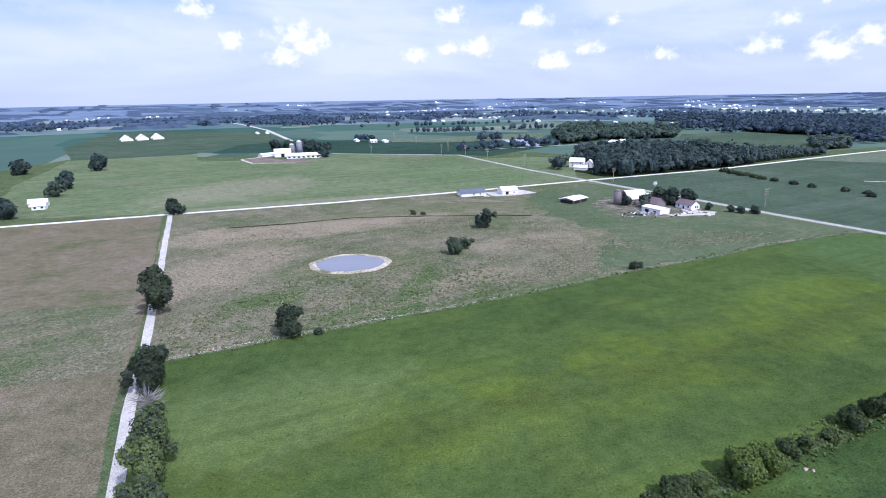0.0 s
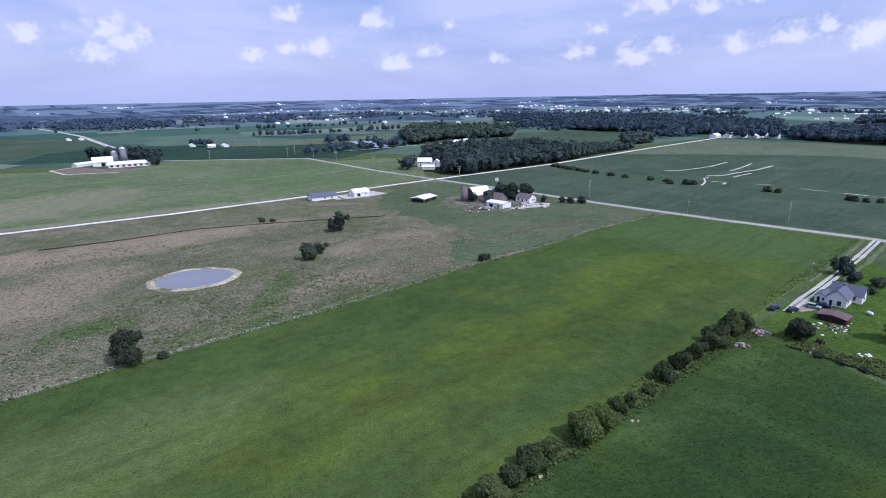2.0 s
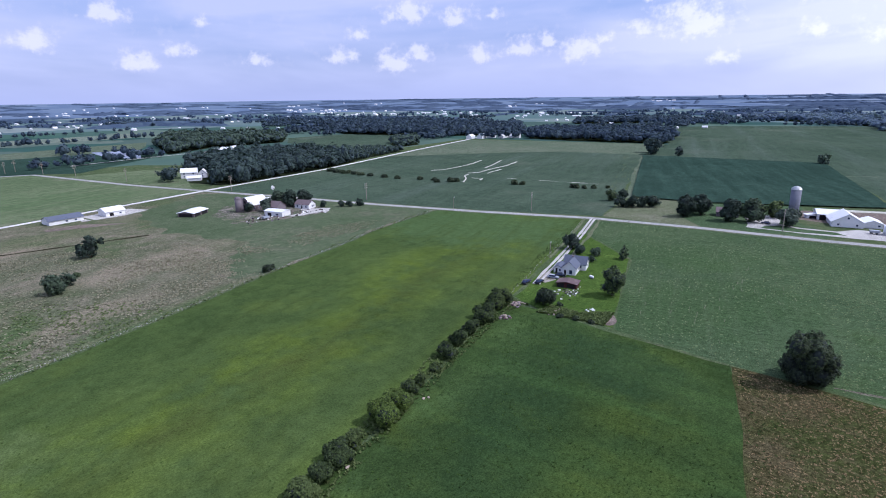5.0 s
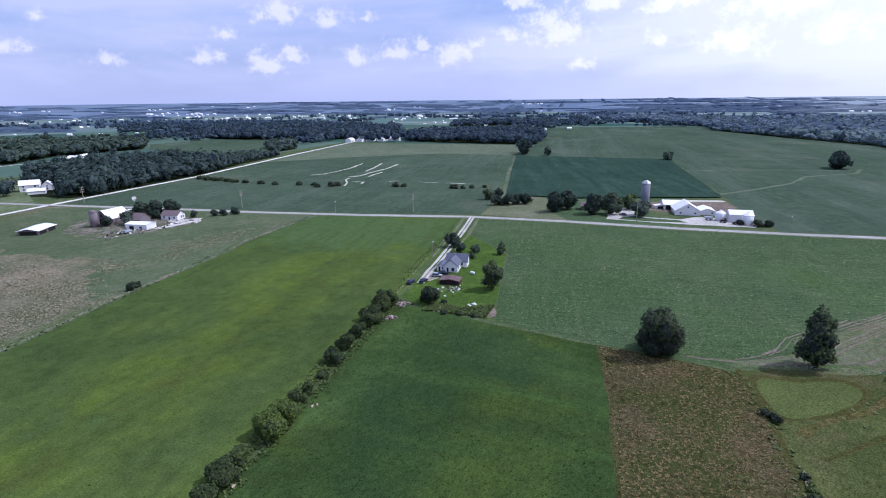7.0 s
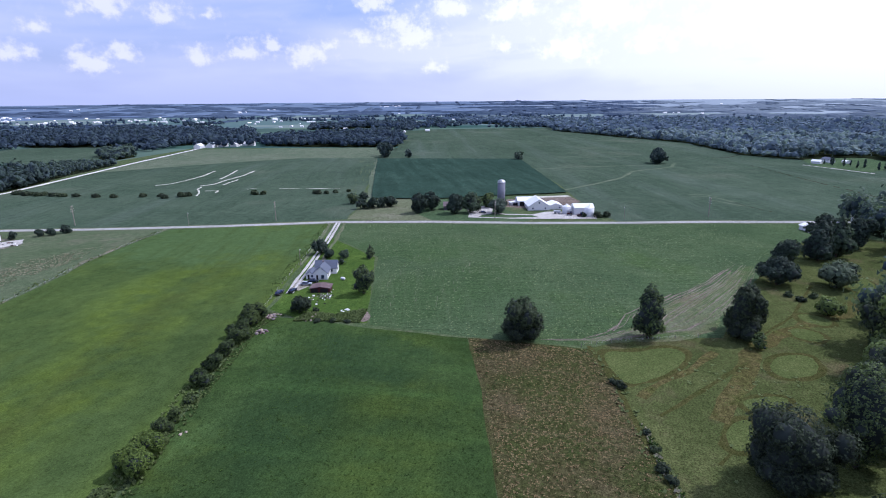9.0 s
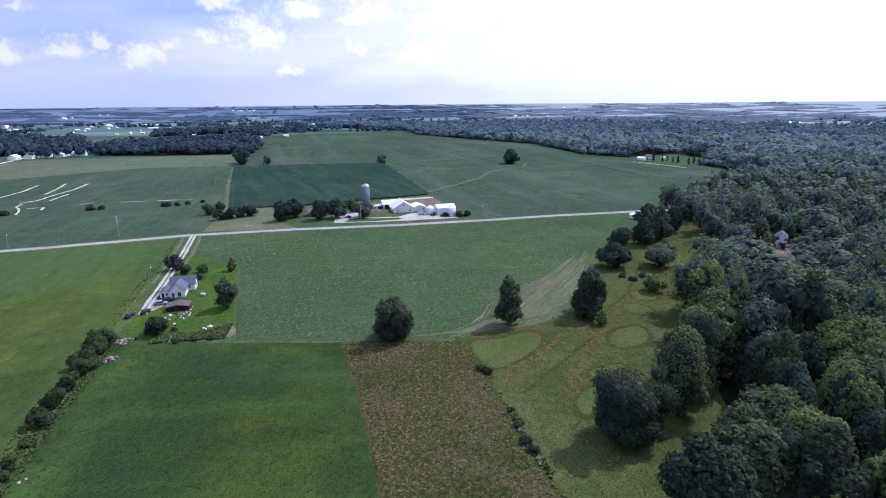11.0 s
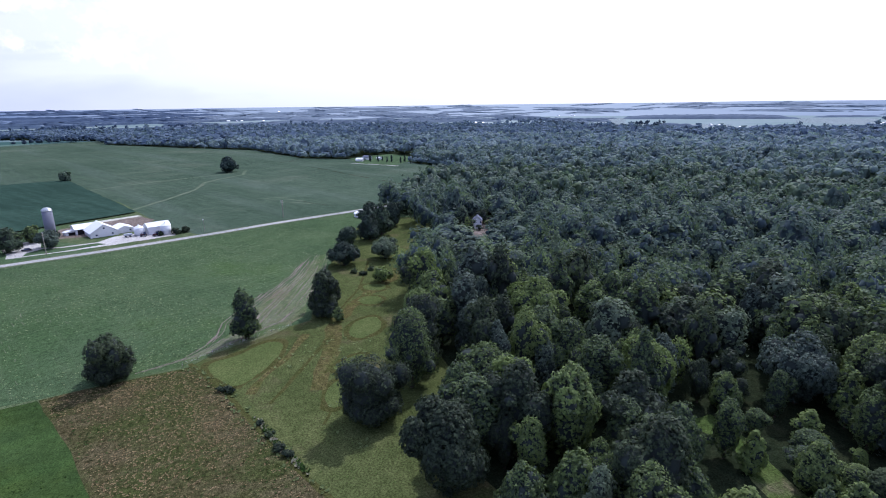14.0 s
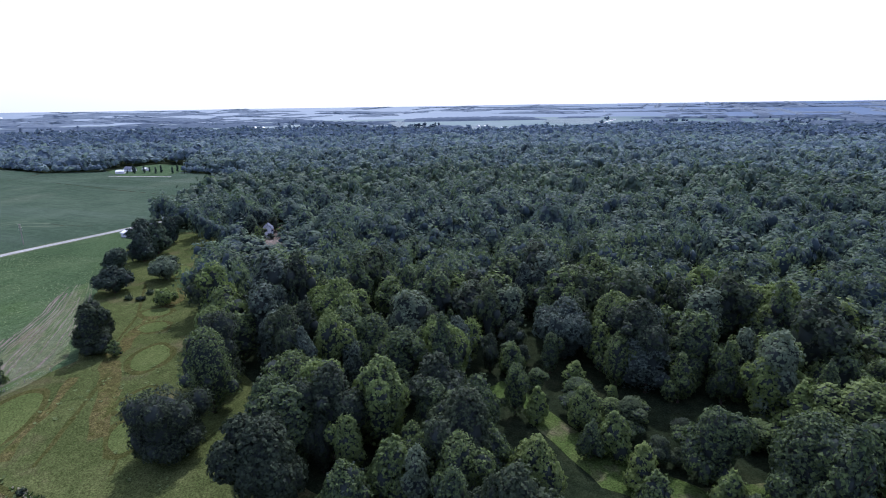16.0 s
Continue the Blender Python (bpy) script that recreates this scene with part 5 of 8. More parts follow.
# hedgerow bushes along the hay field
HEDGE = [(29.6, 74.0, 4.0, 4.2), (35.0, 76.5, 3.2, 3.2), (40.3, 79.5, 3.8, 3.8), (45.0, 81.5, 3.4, 3.0), (55.2, 85.3, 5.2, 4.4), (59.0, 87.4, 5.0, 3.8), (67.3, 91.5, 3.0, 2.2), (71.4, 92.6, 3.0, 2.0), (64.0, 88.0, 1.8, 1.6), (86.2, 100.2, 4.2, 3.0), (94.0, 104.0, 4.2, 3.2), (101.5, 107.2, 4.2, 3.2), (109.0, 110.4, 4.6, 3.4), (114.0, 112.6, 4.6, 3.6), (123.0, 117.0, 6.2, 4.2), (126.5, 119.0, 5.0, 3.2), (79.0, 96.0, 1.6, 1.6), (20.0, 69.5, 3.6, 3.8), (10.0, 65.0, 3.6, 3.6)]
for i, (x, y, h, R) in enumerate(HEDGE):
    pale = i in (4, 5)
    b = make_tree(300 + i, R * (1.06 if pale or i in (12, 13, 14, 15) else 0.92), 0.0, h * 1.12, int(2100 * (R / 3.5) ** 2), 0.27, 24, M["leaf_gold"] if pale else M["leaf_hedge"], "round",
                  "yellowish-green rounded hedgerow bush" if pale else "dark green hedgerow bush beside the hay field", "bush", "hedgerow bushes", "bush")
    put(b, x, y)
# low bushes in the fields beyond the road
ROW_BUSHES = [(256, 490, 3.4, 6), (258, 478, 3.2, 6), (260, 466, 3.0, 6), (262, 454, 3.2, 5), (264, 444, 2.6, 5), (267, 432, 3.0, 4), (271, 414, 3.4, 4), (276, 400, 3, 3.5), (287, 380, 3.5, 3.5), (289, 359, 3.5, 4.5), (294, 369, 3.0, 3.0), (299, 352, 4.5, 4.5), (303, 349, 4, 4), (328, 304, 4.5, 4.2), (331, 298, 3.5, 3), (349, 258, 3.6, 4.2), (353, 252, 3, 3), (359, 247, 2.6, 3.2), (367, 240, 2.4, 2)]
LOOSE_BUSHES = [(78, 211, 2.6, 2.2), (81, 213, 1.6, 1.6), (-18, 327, 2.0, 1.9), (-12, 326, 1.4, 1.3), (340, 36, 3, 2.4), (343, 31, 3, 2.4), (338, 44, 2.4, 1.6), (141, 104, 0.9, 1.1), (133, 98, 0.8, 1.2), (135, 93, 0.9, 1.2), (137, 88, 0.8, 1.1), (128, -2, 1.5, 1.3), (97, -13.5, 1.3, 1.5), (94.5, -14.9, 1.0, 1.3), (103.5, -11.4, 1.0, 1.2), (109.5, -9.4, 0.9, 1.1), (129.6, 0.4, 1.1, 1.2), (218, -55, 1.4, 1.6), (224, -60, 1.6, 1.4), (222, -52, 1.6, 1.6), (-38.5, 152.6, 1.3, 1.5), (14.5, 258, 1.6, 1.4)]
for i, (x, y, h, R) in enumerate(ROW_BUSHES + LOOSE_BUSHES):
    d = math.hypot(x, y)
    if y > 230 and x > 200:
        h, R = h * 0.62, R * 0.66
    b = make_tree(400 + i, R, 0.0, h, int(np.clip(500 * (R / 3) ** 2 * (200 / d), 120, 700)), float(np.clip(0.0026 * d, 0.3, 1.2)), 9, M["leaf_dark"], "round", "low dark green bush in the field", "bush", "field bushes", "bush")
    put(b, x, y)

# ---- the wood ----
WOOD = [(44, -56), (60, -62), (74, -54), (93, -50), (103, -60), (125, -66), (150, -60), (205, -75), (270, -101), (330, -110), (390, -98), (425, -152), (556, -236), (625, -224), (680, -204), (765, -132), (800, -81), (998, -10), (1115, 114), (1290, 276), (1750, 290), (1820, -260), (1620, -560), (1380, -860), (1020, -1240), (560, -1560), (-60, -1600), (-60, -400), (-55, -140), (0, -90)]
GLADE = [(78, -103), (63, -106), (54, -101), (44, -98.5), (33, -95), (20, -99), (4, -106), (-6, -124), (4, -132), (14, -116), (34, -110), (50, -111), (64, -116), (78, -116)]
SUNNY = [(72, -113), (50, -109), (34, -107), (20, -110), (6, -126), (20, -142), (42, -128), (62, -126), (84, -124)]
YARD = [(250, -118), (268, -120), (296, -132), (318, -156), (306, -166), (288, -152), (258, -137)]
FAR_OPEN = [(1230, -900), (1531, -1069), (2462, -1648), (3000, -2600), (1700, -2640), (1000, -1620), (860, -1290), (900, -1130), (1010, -1000)]
CLEARING = [(650, -182), (640, -170), (700, -120), (714, -125), (760, -135), (800, -178), (808, -210), (765, -228), (700, -218)]


def scatter(poly, gap, rng, holes=()):
    xs, ys = [p[0] for p in poly], [p[1] for p in poly]
    gx, gy = np.meshgrid(np.arange(min(xs), max(xs), gap), np.arange(min(ys), max(ys), gap * 0.87))
    gx = gx + (np.arange(gx.shape[0]) % 2)[:, None] * gap / 2
    gx, gy = gx + rng.uniform(-0.42, 0.42, gx.shape) * gap, gy + rng.uniform(-0.42, 0.42, gy.shape) * gap
    ok = inside(gx, gy, poly)
    for h in holes:
        ok &= ~inside(gx, gy, h)
    return np.stack([gx[ok], gy[ok]], 1)


BIG = [(71.6, -44.5, 10.0, 0, "leaf_dark"), (133.2, -96.8, 10.5, 2, "leaf"), (101.8, -89.2, 9.0, 0, "leaf"), (127.6, -72.6, 7.5, 3, "leaf_grey"), (90.1, -65.4, 8.0, 0, "leaf"), (79.0, -73.8, 8.5, 1, "leaf"), (85.3, -101.9, 8.0, 3, "leaf"), (65.0, -92.9, 7.0, 1, "leaf"), (58.5, -65.3, 6.6, 1, "leaf"), (50.0, -83.0, 5.6, 1, "leaf"), (41.5, -86.8, 6.0, 1, "leaf_pale"), (47.8, -111.7, 5.0, 1, "leaf_pale"), (37.5, -108.0, 4.6, 1, "leaf"), (64.5, -150.0, 10.5, 0, "leaf_pale")]
BIG += [(72.9, -137.8, 9.5, 2, "leaf_grey"), (4.3, -119.0, 10.5, 0, "leaf"), (19.6, -116.0, 7.0, 0, "leaf"), (76.0, -118.0, 4.6, 1, "leaf"), (89.9, -181.0, 9.5, 0, "leaf_pale"), (109.6, -111.4, 8.6, 2, "leaf_dark"), (33.6, -192.9, 10.5, 0, "leaf"), (22.0, -97.0, 4.2, 1, "leaf_pale"), (60.0, -54.5, 6.0, 1, "leaf"), (57, -106, 3.4, 1, "leaf"), (40, -103.5, 3.4, 1, "leaf"), (28, -103, 4.0, 1, "leaf_pale"), (13, -107, 4.2, 1, "leaf")]
rng = np.random.default_rng(7)
near = scatter(WOOD, 9.2, rng, [GLADE, YARD, [(78, -103), (20, -95), (-8, -108), (-20, -96), (10, -78), (36, -72), (70, -88)]])
for x, y, R, k, leaf in BIG:
    near = near[np.hypot(near[:, 0] - x, near[:, 1] - y) > R * 0.85]
dist = np.hypot(near[:, 0] + 10, near[:, 1] + 12)
ang = np.degrees(np.arctan2(near[:, 1] + 14, near[:, 0] + 16))
order = near[(dist < 260) & (ang < 5) & (ang > -105)]
order = order[np.argsort(np.hypot(order[:, 0] + 10, order[:, 1] + 12))]
first = order[:264]
edge = float(np.hypot(first[-1][0] + 10, first[-1][1] + 12))
SHAPES = ("round", "cone", "spread", "tall")
for i, (x, y, R, k, leaf) in enumerate(BIG):
    h = min(23.0, 8.0 + R * 1.2) if k != 1 else 5.0 + R * 1.25
    put(make_tree(820 + i, R, 0.4, h, int(np.clip(3800 * (R / 7) ** 2, 1700, 8200)), 0.35 + 0.006 * R, 44, M[leaf], SHAPES[k], "large full-crowned tree of the wood" if R > 7 else "pointed young tree of the wood", "tree", "woodland trees"), x, y)
TYPES = [
    (5.4, 1.5, 15.5, 2500, "round", "leaf", "full green tree standing in the wood"), (4.8, 1.5, 16.5, 2300, "cone", "leaf", "pointed green tree standing in the wood"),
    (5.8, 2.0, 17.0, 2700, "round", "leaf_dark", "dark green tree standing in the wood"), (5.0, 2.0, 17.5, 2400, "tall", "leaf_grey", "tall grey-green tree standing in the wood"),
    (6.4, 2.5, 15.0, 2800, "spread", "leaf", "spreading green tree standing in the wood"), (3.8, 1.5, 12.0, 1600, "cone", "leaf_pale", "young pale green tree in the wood"),
    (6.0, 2.0, 17.5, 2700, "round", "leaf_pale", "yellowish-green tree standing in the wood"), (5.0, 2.0, 14.0, 2300, "spread", "leaf_dark", "low dark tree standing in the wood")]
kinds = [make_tree(700 + k, R, z0 * 0.3, z1, int(n * 1.3), 0.3, 36, M[leaf], shape, label, "tree", "woodland trees") for k, (R, z0, z1, n, shape, leaf, label) in enumerate(TYPES)]
kinds += [make_tree(750 + k, R, z0 * 0.3, z1, int(n * 0.36), 0.48, 22, M[leaf], shape, label, "tree", "woodland trees") for k, (R, z0, z1, n, shape, leaf, label) in enumerate(TYPES)]
used = set()


def lie(x, y):
    """How the canopy swells and sinks over the uneven wood."""
    low = max(0.0, 1.0 - math.hypot((x - 245) * 0.92 - (y + 124) * 0.39, ((x - 245) * 0.39 + (y + 124) * 0.92) * 2.2) / 60)
    return (1.0 - 0.62 * low ** 0.5) * swell(x, y)


def swell(x, y):
    return 1.0 + 0.3 * noise.noise((x * 0.016, y * 0.016, 5.0)) + 0.24 * noise.noise((x * 0.05, y * 0.05, 9.0))


for i, (x, y) in enumerate(first):
    k = int(rng.choice(8, p=[0.2, 0.13, 0.17, 0.12, 0.13, 0.08, 0.07, 0.1])) + (0 if i < 95 else 8)
    s = float(0.62 + 1.05 * rng.random() ** 1.4)
    tall = s ** 0.65 * float(rng.uniform(0.85, 1.2)) * lie(x, y)
    if inside([x], [y], SUNNY)[0]:
        s, tall = s * 0.62, tall * 0.4
    if k in used:
        again(kinds[k], float(x), float(y), s, float(rng.uniform(0, 6.28)), tall)
    else:
        used.add(k)
        put(kinds[k], float(x), float(y), s, float(rng.uniform(0, 6.28)), tall)


def grove(name, pts, sizes, mat, label, n, leaf, clumps, seed, variants=6, kind="stuff", core=M["core"], tall=17.0):
    """Many trees at the given places as one object."""
    r = np.random.default_rng(seed)
    top = float(np.max(sizes)) if len(sizes) else 1.0
    shapes = ("round", "round", "cone", "tall", "spread", "round")
    protos = [crown_arrays(r, 1.0, 0.0, 2.0, n, leaf, shapes[v % 6], 6, 1.0 if n > 400 else 0.45) if n > 40 else dome_arrays(r, n, leaf, clumps, shapes[v % 6], False) for v in range(variants)]
    vs, qs, cs, cfs, nq, nc = [], [], [], [], 0, 0
    for i, (x, y) in enumerate(pts):
        q, qf, cv, cf = protos[int(r.integers(variants))]
        R = sizes[i] * r.uniform(0.8, 1.25)
        h = tall / 2 * r.uniform(0.68, 1.2) * (0.5 + 0.5 * sizes[i] / top) * lie(float(x), float(y))
        a = r.uniform(0, 6.28)
        rotm = np.array([[math.cos(a), math.sin(a), 0], [-math.sin(a), math.cos(a), 0], [0, 0, 1]])
        base = np.array([x, y, rise(float(x), float(y)) + 0.6])
        vs.append(q @ rotm * np.array([R, R, h]) + base)
        cs.append(cv @ rotm * np.array([R, R, h]) + base)
        qs.append(qf + nq)
        cfs.append(cf + nc)
        nq += len(q)
        nc += len(cv)
    if not vs:
        return None
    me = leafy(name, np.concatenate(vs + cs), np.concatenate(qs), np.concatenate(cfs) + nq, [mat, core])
    return tagged(new(name, me), label, "trees", "", kind)


wide = scatter(WOOD, 10.2, rng, [GLADE, YARD])
d1 = np.hypot(wide[:, 0] + 10, wide[:, 1] + 12)
a1 = np.degrees(np.arctan2(wide[:, 1] + 14, wide[:, 0] + 16))
seen = (a1 < 12) & (a1 > -92)
# Each ring farther in takes a hazier leaf colour.
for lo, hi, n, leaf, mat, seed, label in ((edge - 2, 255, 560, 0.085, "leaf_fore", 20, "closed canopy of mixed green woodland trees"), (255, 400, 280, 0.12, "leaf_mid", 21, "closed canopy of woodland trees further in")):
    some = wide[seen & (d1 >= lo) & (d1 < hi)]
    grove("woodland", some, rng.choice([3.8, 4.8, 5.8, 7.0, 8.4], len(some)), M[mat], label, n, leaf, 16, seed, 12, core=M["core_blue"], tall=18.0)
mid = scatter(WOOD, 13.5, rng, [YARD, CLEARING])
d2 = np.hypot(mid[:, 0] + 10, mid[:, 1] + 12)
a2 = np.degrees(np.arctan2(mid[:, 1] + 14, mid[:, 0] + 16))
for lo, hi, n, leaf, mat, seed, label in ((400, 560, 130, 0.17, "leaf_mid", 22, "closed canopy of more distant woodland trees"), (560, 800, 64, 0.23, "leaf_rear", 25, "haze-tinted canopy of distant woodland trees")):
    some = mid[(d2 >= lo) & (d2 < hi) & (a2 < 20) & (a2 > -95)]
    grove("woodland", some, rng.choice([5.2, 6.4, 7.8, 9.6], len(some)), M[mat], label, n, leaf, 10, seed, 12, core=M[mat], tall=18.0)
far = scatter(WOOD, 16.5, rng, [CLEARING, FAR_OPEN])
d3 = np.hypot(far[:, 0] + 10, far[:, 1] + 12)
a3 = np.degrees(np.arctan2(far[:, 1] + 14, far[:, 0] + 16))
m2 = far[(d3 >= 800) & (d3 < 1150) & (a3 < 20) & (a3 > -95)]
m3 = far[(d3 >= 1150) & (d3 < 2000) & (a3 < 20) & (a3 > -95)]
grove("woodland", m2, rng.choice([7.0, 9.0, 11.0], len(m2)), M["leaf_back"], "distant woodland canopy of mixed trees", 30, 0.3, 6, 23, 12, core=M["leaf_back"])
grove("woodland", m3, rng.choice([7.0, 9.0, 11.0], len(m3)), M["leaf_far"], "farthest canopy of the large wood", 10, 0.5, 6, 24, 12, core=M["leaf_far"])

# shrubby edge of the wood along the wide crop
rim = []
for a, b in zip(WOOD[11:20], WOOD[12:21]):
    a, b = np.array(a, float), np.array(b, float)
    for s in np.arange(0, np.hypot(*(b - a)), 6.0):
        rim.append(a + (b - a) / np.hypot(*(b - a)) * s + rng.uniform(-2.5, 2.5, 2))
rim = np.array(rim)
rim = rim[~inside(rim[:, 0], rim[:, 1], CLEARING)]
grove("wood_edge", rim, rng.uniform(3.5, 6.0, len(rim)), M["leaf_back"], "low leafy edge of the wood along the crop", 24, 0.35, 6, 29, 10, core=M["leaf_back"], tall=9.0)


def canopy(name, patches, mat, label, seed):
    """Far woods: lumpy canopies with steep uneven edges. patches: centre, axis, other, length, depth, cell, height, outline."""
    r = np.random.default_rng(seed)
    vs, qs, base = [], [], 0
    for c, axis, other, length, depth, cell, height, outline in patches:
        nu, nv = max(3, int(length / cell)), max(3, int(depth / cell))
        iu, iv = np.meshgrid(np.arange(nu + 1), np.arange(nv + 1), indexing="ij")
        su = (iu / nu - 0.5) * length + r.uniform(-0.38, 0.38, iu.shape) * cell
        sv = (iv / nv - 0.5) * depth + r.uniform(-0.38, 0.38, iu.shape) * cell
        x = c[0] + axis[0] * su + other[0] * sv
        y = c[1] + axis[1] * su + other[1] * sv
        z = height * r.uniform(0.62, 1.1, iu.shape)
        rim = (iu == 0) | (iu == nu) | (iv == 0) | (iv == nv)
        rim |= ((iu <= 2) | (iu >= nu - 2)) & (r.random(iu.shape) < 0.45)
        z = z * np.sin(np.clip((iu + 0.5) / (nu + 1), 0, 1) * math.pi) ** 0.35
        if outline is not None:
            out = ~inside(x, y, outline)
            rim |= out
        else:
            out = np.zeros(iu.shape, bool)
        z[rim] = 0.0
        land = np.array([rise(float(a), float(b)) for a, b in zip(x.ravel(), y.ravel())]).reshape(x.shape)
        vs.append(np.stack([x, y, z + land], -1).reshape(-1, 3))
        idx = (np.arange((nu + 1) * (nv + 1)).reshape(nu + 1, nv + 1)) + base
        q = np.stack([idx[:-1, :-1], idx[1:, :-1], idx[1:, 1:], idx[:-1, 1:]], -1)
        dead = rim[:-1, :-1] & rim[1:, :-1] & rim[1:, 1:] & rim[:-1, 1:]
        qs.append(q[~dead])
        base += (nu + 1) * (nv + 1)
    me = build(name, np.concatenate(vs), np.concatenate(qs), np.zeros((0, 3), int), [mat], 0)
    return tagged(new(name, me), label, "trees", "", "stuff")



# woods beyond the crossroads
NEAR_WOODS = [("copse", [(104, 522), (118, 514), (130, 498), (142, 472), (160, 470), (214, 494), (262, 516), (318, 548), (330, 600), (318, 640), (292, 690), (247, 700), (190, 690), (150, 610), (140, 560), (110, 545)], 9.6, 7.2, "leaf_blue_green", 120, 0.18, 15.0, "dark green copse beside the crossroads"),
              ("copse", [(178, 805), (257, 876), (301, 882), (376, 892), (430, 990), (392, 1043), (254, 1139), (200, 980)], 11, 8.0, "leaf_blue_green", 40, 0.3, 17.0, "long dark wood behind the copse"),
              ("thicket", [(270, 524), (317, 552), (398, 597), (430, 612), (440, 645), (385, 665), (336, 654), (322, 600)], 7.5, 4.4, "leaf_blue_green", 60, 0.22, 8.0, "low scrubby thicket along the gravel road")]
FAR_WOODS = [("copse", [(457, 662), (511, 682), (546, 743), (528, 772), (480, 720)], 10.5, 7.4, "leaf_blue_green", 60, 0.22, 14.0, "small dark grove beside the gravel road"),
             ("wood", [(561, 995), (600, 910), (640, 840), (705, 750), (783, 738), (860, 780), (975, 913), (926, 1246), (737, 1264), (600, 1200)], 13, 9.0, "leaf_navy", 34, 0.24, 18.0, "large dark wood behind the far farm"),
             ("wood", [(720, 640), (720, 556), (765, 415), (860, 450), (1040, 555), (1010, 640), (930, 680), (830, 740)], 13, 9.0, "leaf_navy", 34, 0.24, 16.0, "dark wood behind the soybean field"),
             ("wood", [(1290, 290), (1440, 325), (1700, 700), (1900, 600), (1800, 290)], 16, 11.0, "leaf_far", 16, 0.35, 16.0, "dark wood behind the wide crop"),
             ("wood", [(1160, 885), (1374, 690), (1580, 810), (1335, 1000)], 15, 10.0, "leaf_navy", 24, 0.3, 15.0, "long dark wood behind the row of white houses")]
for name, poly, gap, size, mat, n, leaf, tall, label in NEAR_WOODS + FAR_WOODS:
    pts = scatter(poly, gap, rng, [[(116, 488), (144, 488), (158, 540), (154, 566), (126, 566)]])
    grove(name, pts, rng.uniform(size * 0.7, size * 1.2, len(pts)), M[mat], label, n, leaf, 8, len(pts), 10, core=M["core_blue"] if mat == "leaf_blue_green" else M[mat], tall=tall)
    # Dark sheet painted as the shaded ground under each wood.
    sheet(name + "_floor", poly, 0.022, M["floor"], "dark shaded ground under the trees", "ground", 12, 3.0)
ribbon("wood_lane", [(60, 745), (120, 772), (173, 793), (238, 813), (285, 838)], 4.0, 0.1, M["gravel"], "pale gravel lane to the houses before the wood", "road", 0.4, 12.0)

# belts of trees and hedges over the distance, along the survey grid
NORTH_OPEN = [(890, 781), (947, 699), (1154, 866), (1353, 681), (1805, 914), (1551, 1384), (1301, 1376), (1065, 1103)]
rng = np.random.default_rng(12)
belt, sizes = [], []
uu, vv = np.array([U.x, U.y]), np.array([V.x, V.y])
OPEN = ([(600, 351), (760, 408), (1140, 605), (1260, 595), (1440, 318), (1290, 282), (1115, 118), (998, -6), (800, -77)], [(-340, 745), (-330, 900), (-270, 985), (-420, 1300), (-800, 1350), (-620, 900), (-470, 695)], [(-150, 960), (-260, 985), (-330, 900), (170, 800), (165, 905)], NORTH_OPEN, WOOD)
for k in range(130):
    r, a = rng.uniform(950, 2000), math.radians(rng.uniform(-40, 140))
    c = np.array([r * math.cos(a), r * math.sin(a)])
    axis, other = (uu, vv) if rng.random() < 0.5 else (vv, uu)
    length, depth = rng.uniform(60, 320), rng.choice([10, 12, 24, 50])
    for s in np.arange(-length / 2, length / 2, 13):
        for w in np.arange(0, depth, 13):
            p = c + axis * (s + rng.uniform(-8, 8)) + other * (w + rng.uniform(-6, 6) + 5 * math.sin(s * 0.03 + k))
            if rng.random() < 0.15 or math.hypot(p[0], p[1]) < (1800 if math.atan2(p[1], p[0]) > 1.2 else 930):
                continue
            belt.append(p)
            sizes.append(rng.uniform(4.5, 8.5))
belt, sizes = np.array(belt), np.array(sizes)
clear = np.ones(len(belt), bool)
for poly in OPEN:
    clear &= ~inside(belt[:, 0], belt[:, 1], poly)
grove("tree_belt", belt[clear], sizes[clear], M["leaf_navy"], "belts of trees between distant fields", 10, 0.5, 5, 31, 10, core=M["leaf_navy"], tall=13.0)

# tree rows, clumps and pale fields of the northern distance
rng = np.random.default_rng(19)
pts = []
for a, b, gap, miss in (((-62, 1120), (29, 1129), 9, 0.25), ((29, 1129), (118, 1162), 8, 0.15), ((118, 1162), (250, 1204), 7, 0.1), ((250, 1204), (380, 1262), 9, 0.3), ((-300, 1330), (-60, 1390), 22, 0.4), ((-60, 1390), (260, 1500), 12, 0.35), ((-520, 1500), (-300, 1545), 16, 0.3)):
    a, b = np.array(a, float), np.array(b, float)
    for d in np.arange(0, np.hypot(*(b - a)), gap):
        if rng.random() > miss:
            pts.append(a + (b - a) / np.hypot(*(b - a)) * d + rng.normal(size=2) * 2.5)
for x, y, k, spread in ((34, 737, 5, 7), (66, 742, 8, 9), (111, 750, 9, 10), (136, 857, 5, 10), (72, 897, 10, 14), (-129, 941, 5, 5), (-143, 946, 3, 4), (-252, 1627, 4, 7), (-226, 1638, 2, 5), (150, 790, 8, 10)):
    pts += [np.array((x, y)) + rng.normal(size=2) * spread for _ in range(k)]
pts = np.array(pts)
grove("tree_row", pts, rng.uniform(3.6, 6.4, len(pts)), M["leaf_navy"], "rows and clumps of dark trees between the northern fields", 30, 0.32, 6, 61, 10, core=M["leaf_navy"], tall=13.0)
west = scatter([(-560, 1640), (-390, 1593), (-300, 1720), (-385, 1895), (-480, 2100), (-723, 2338), (-640, 1800)], 17, rng)
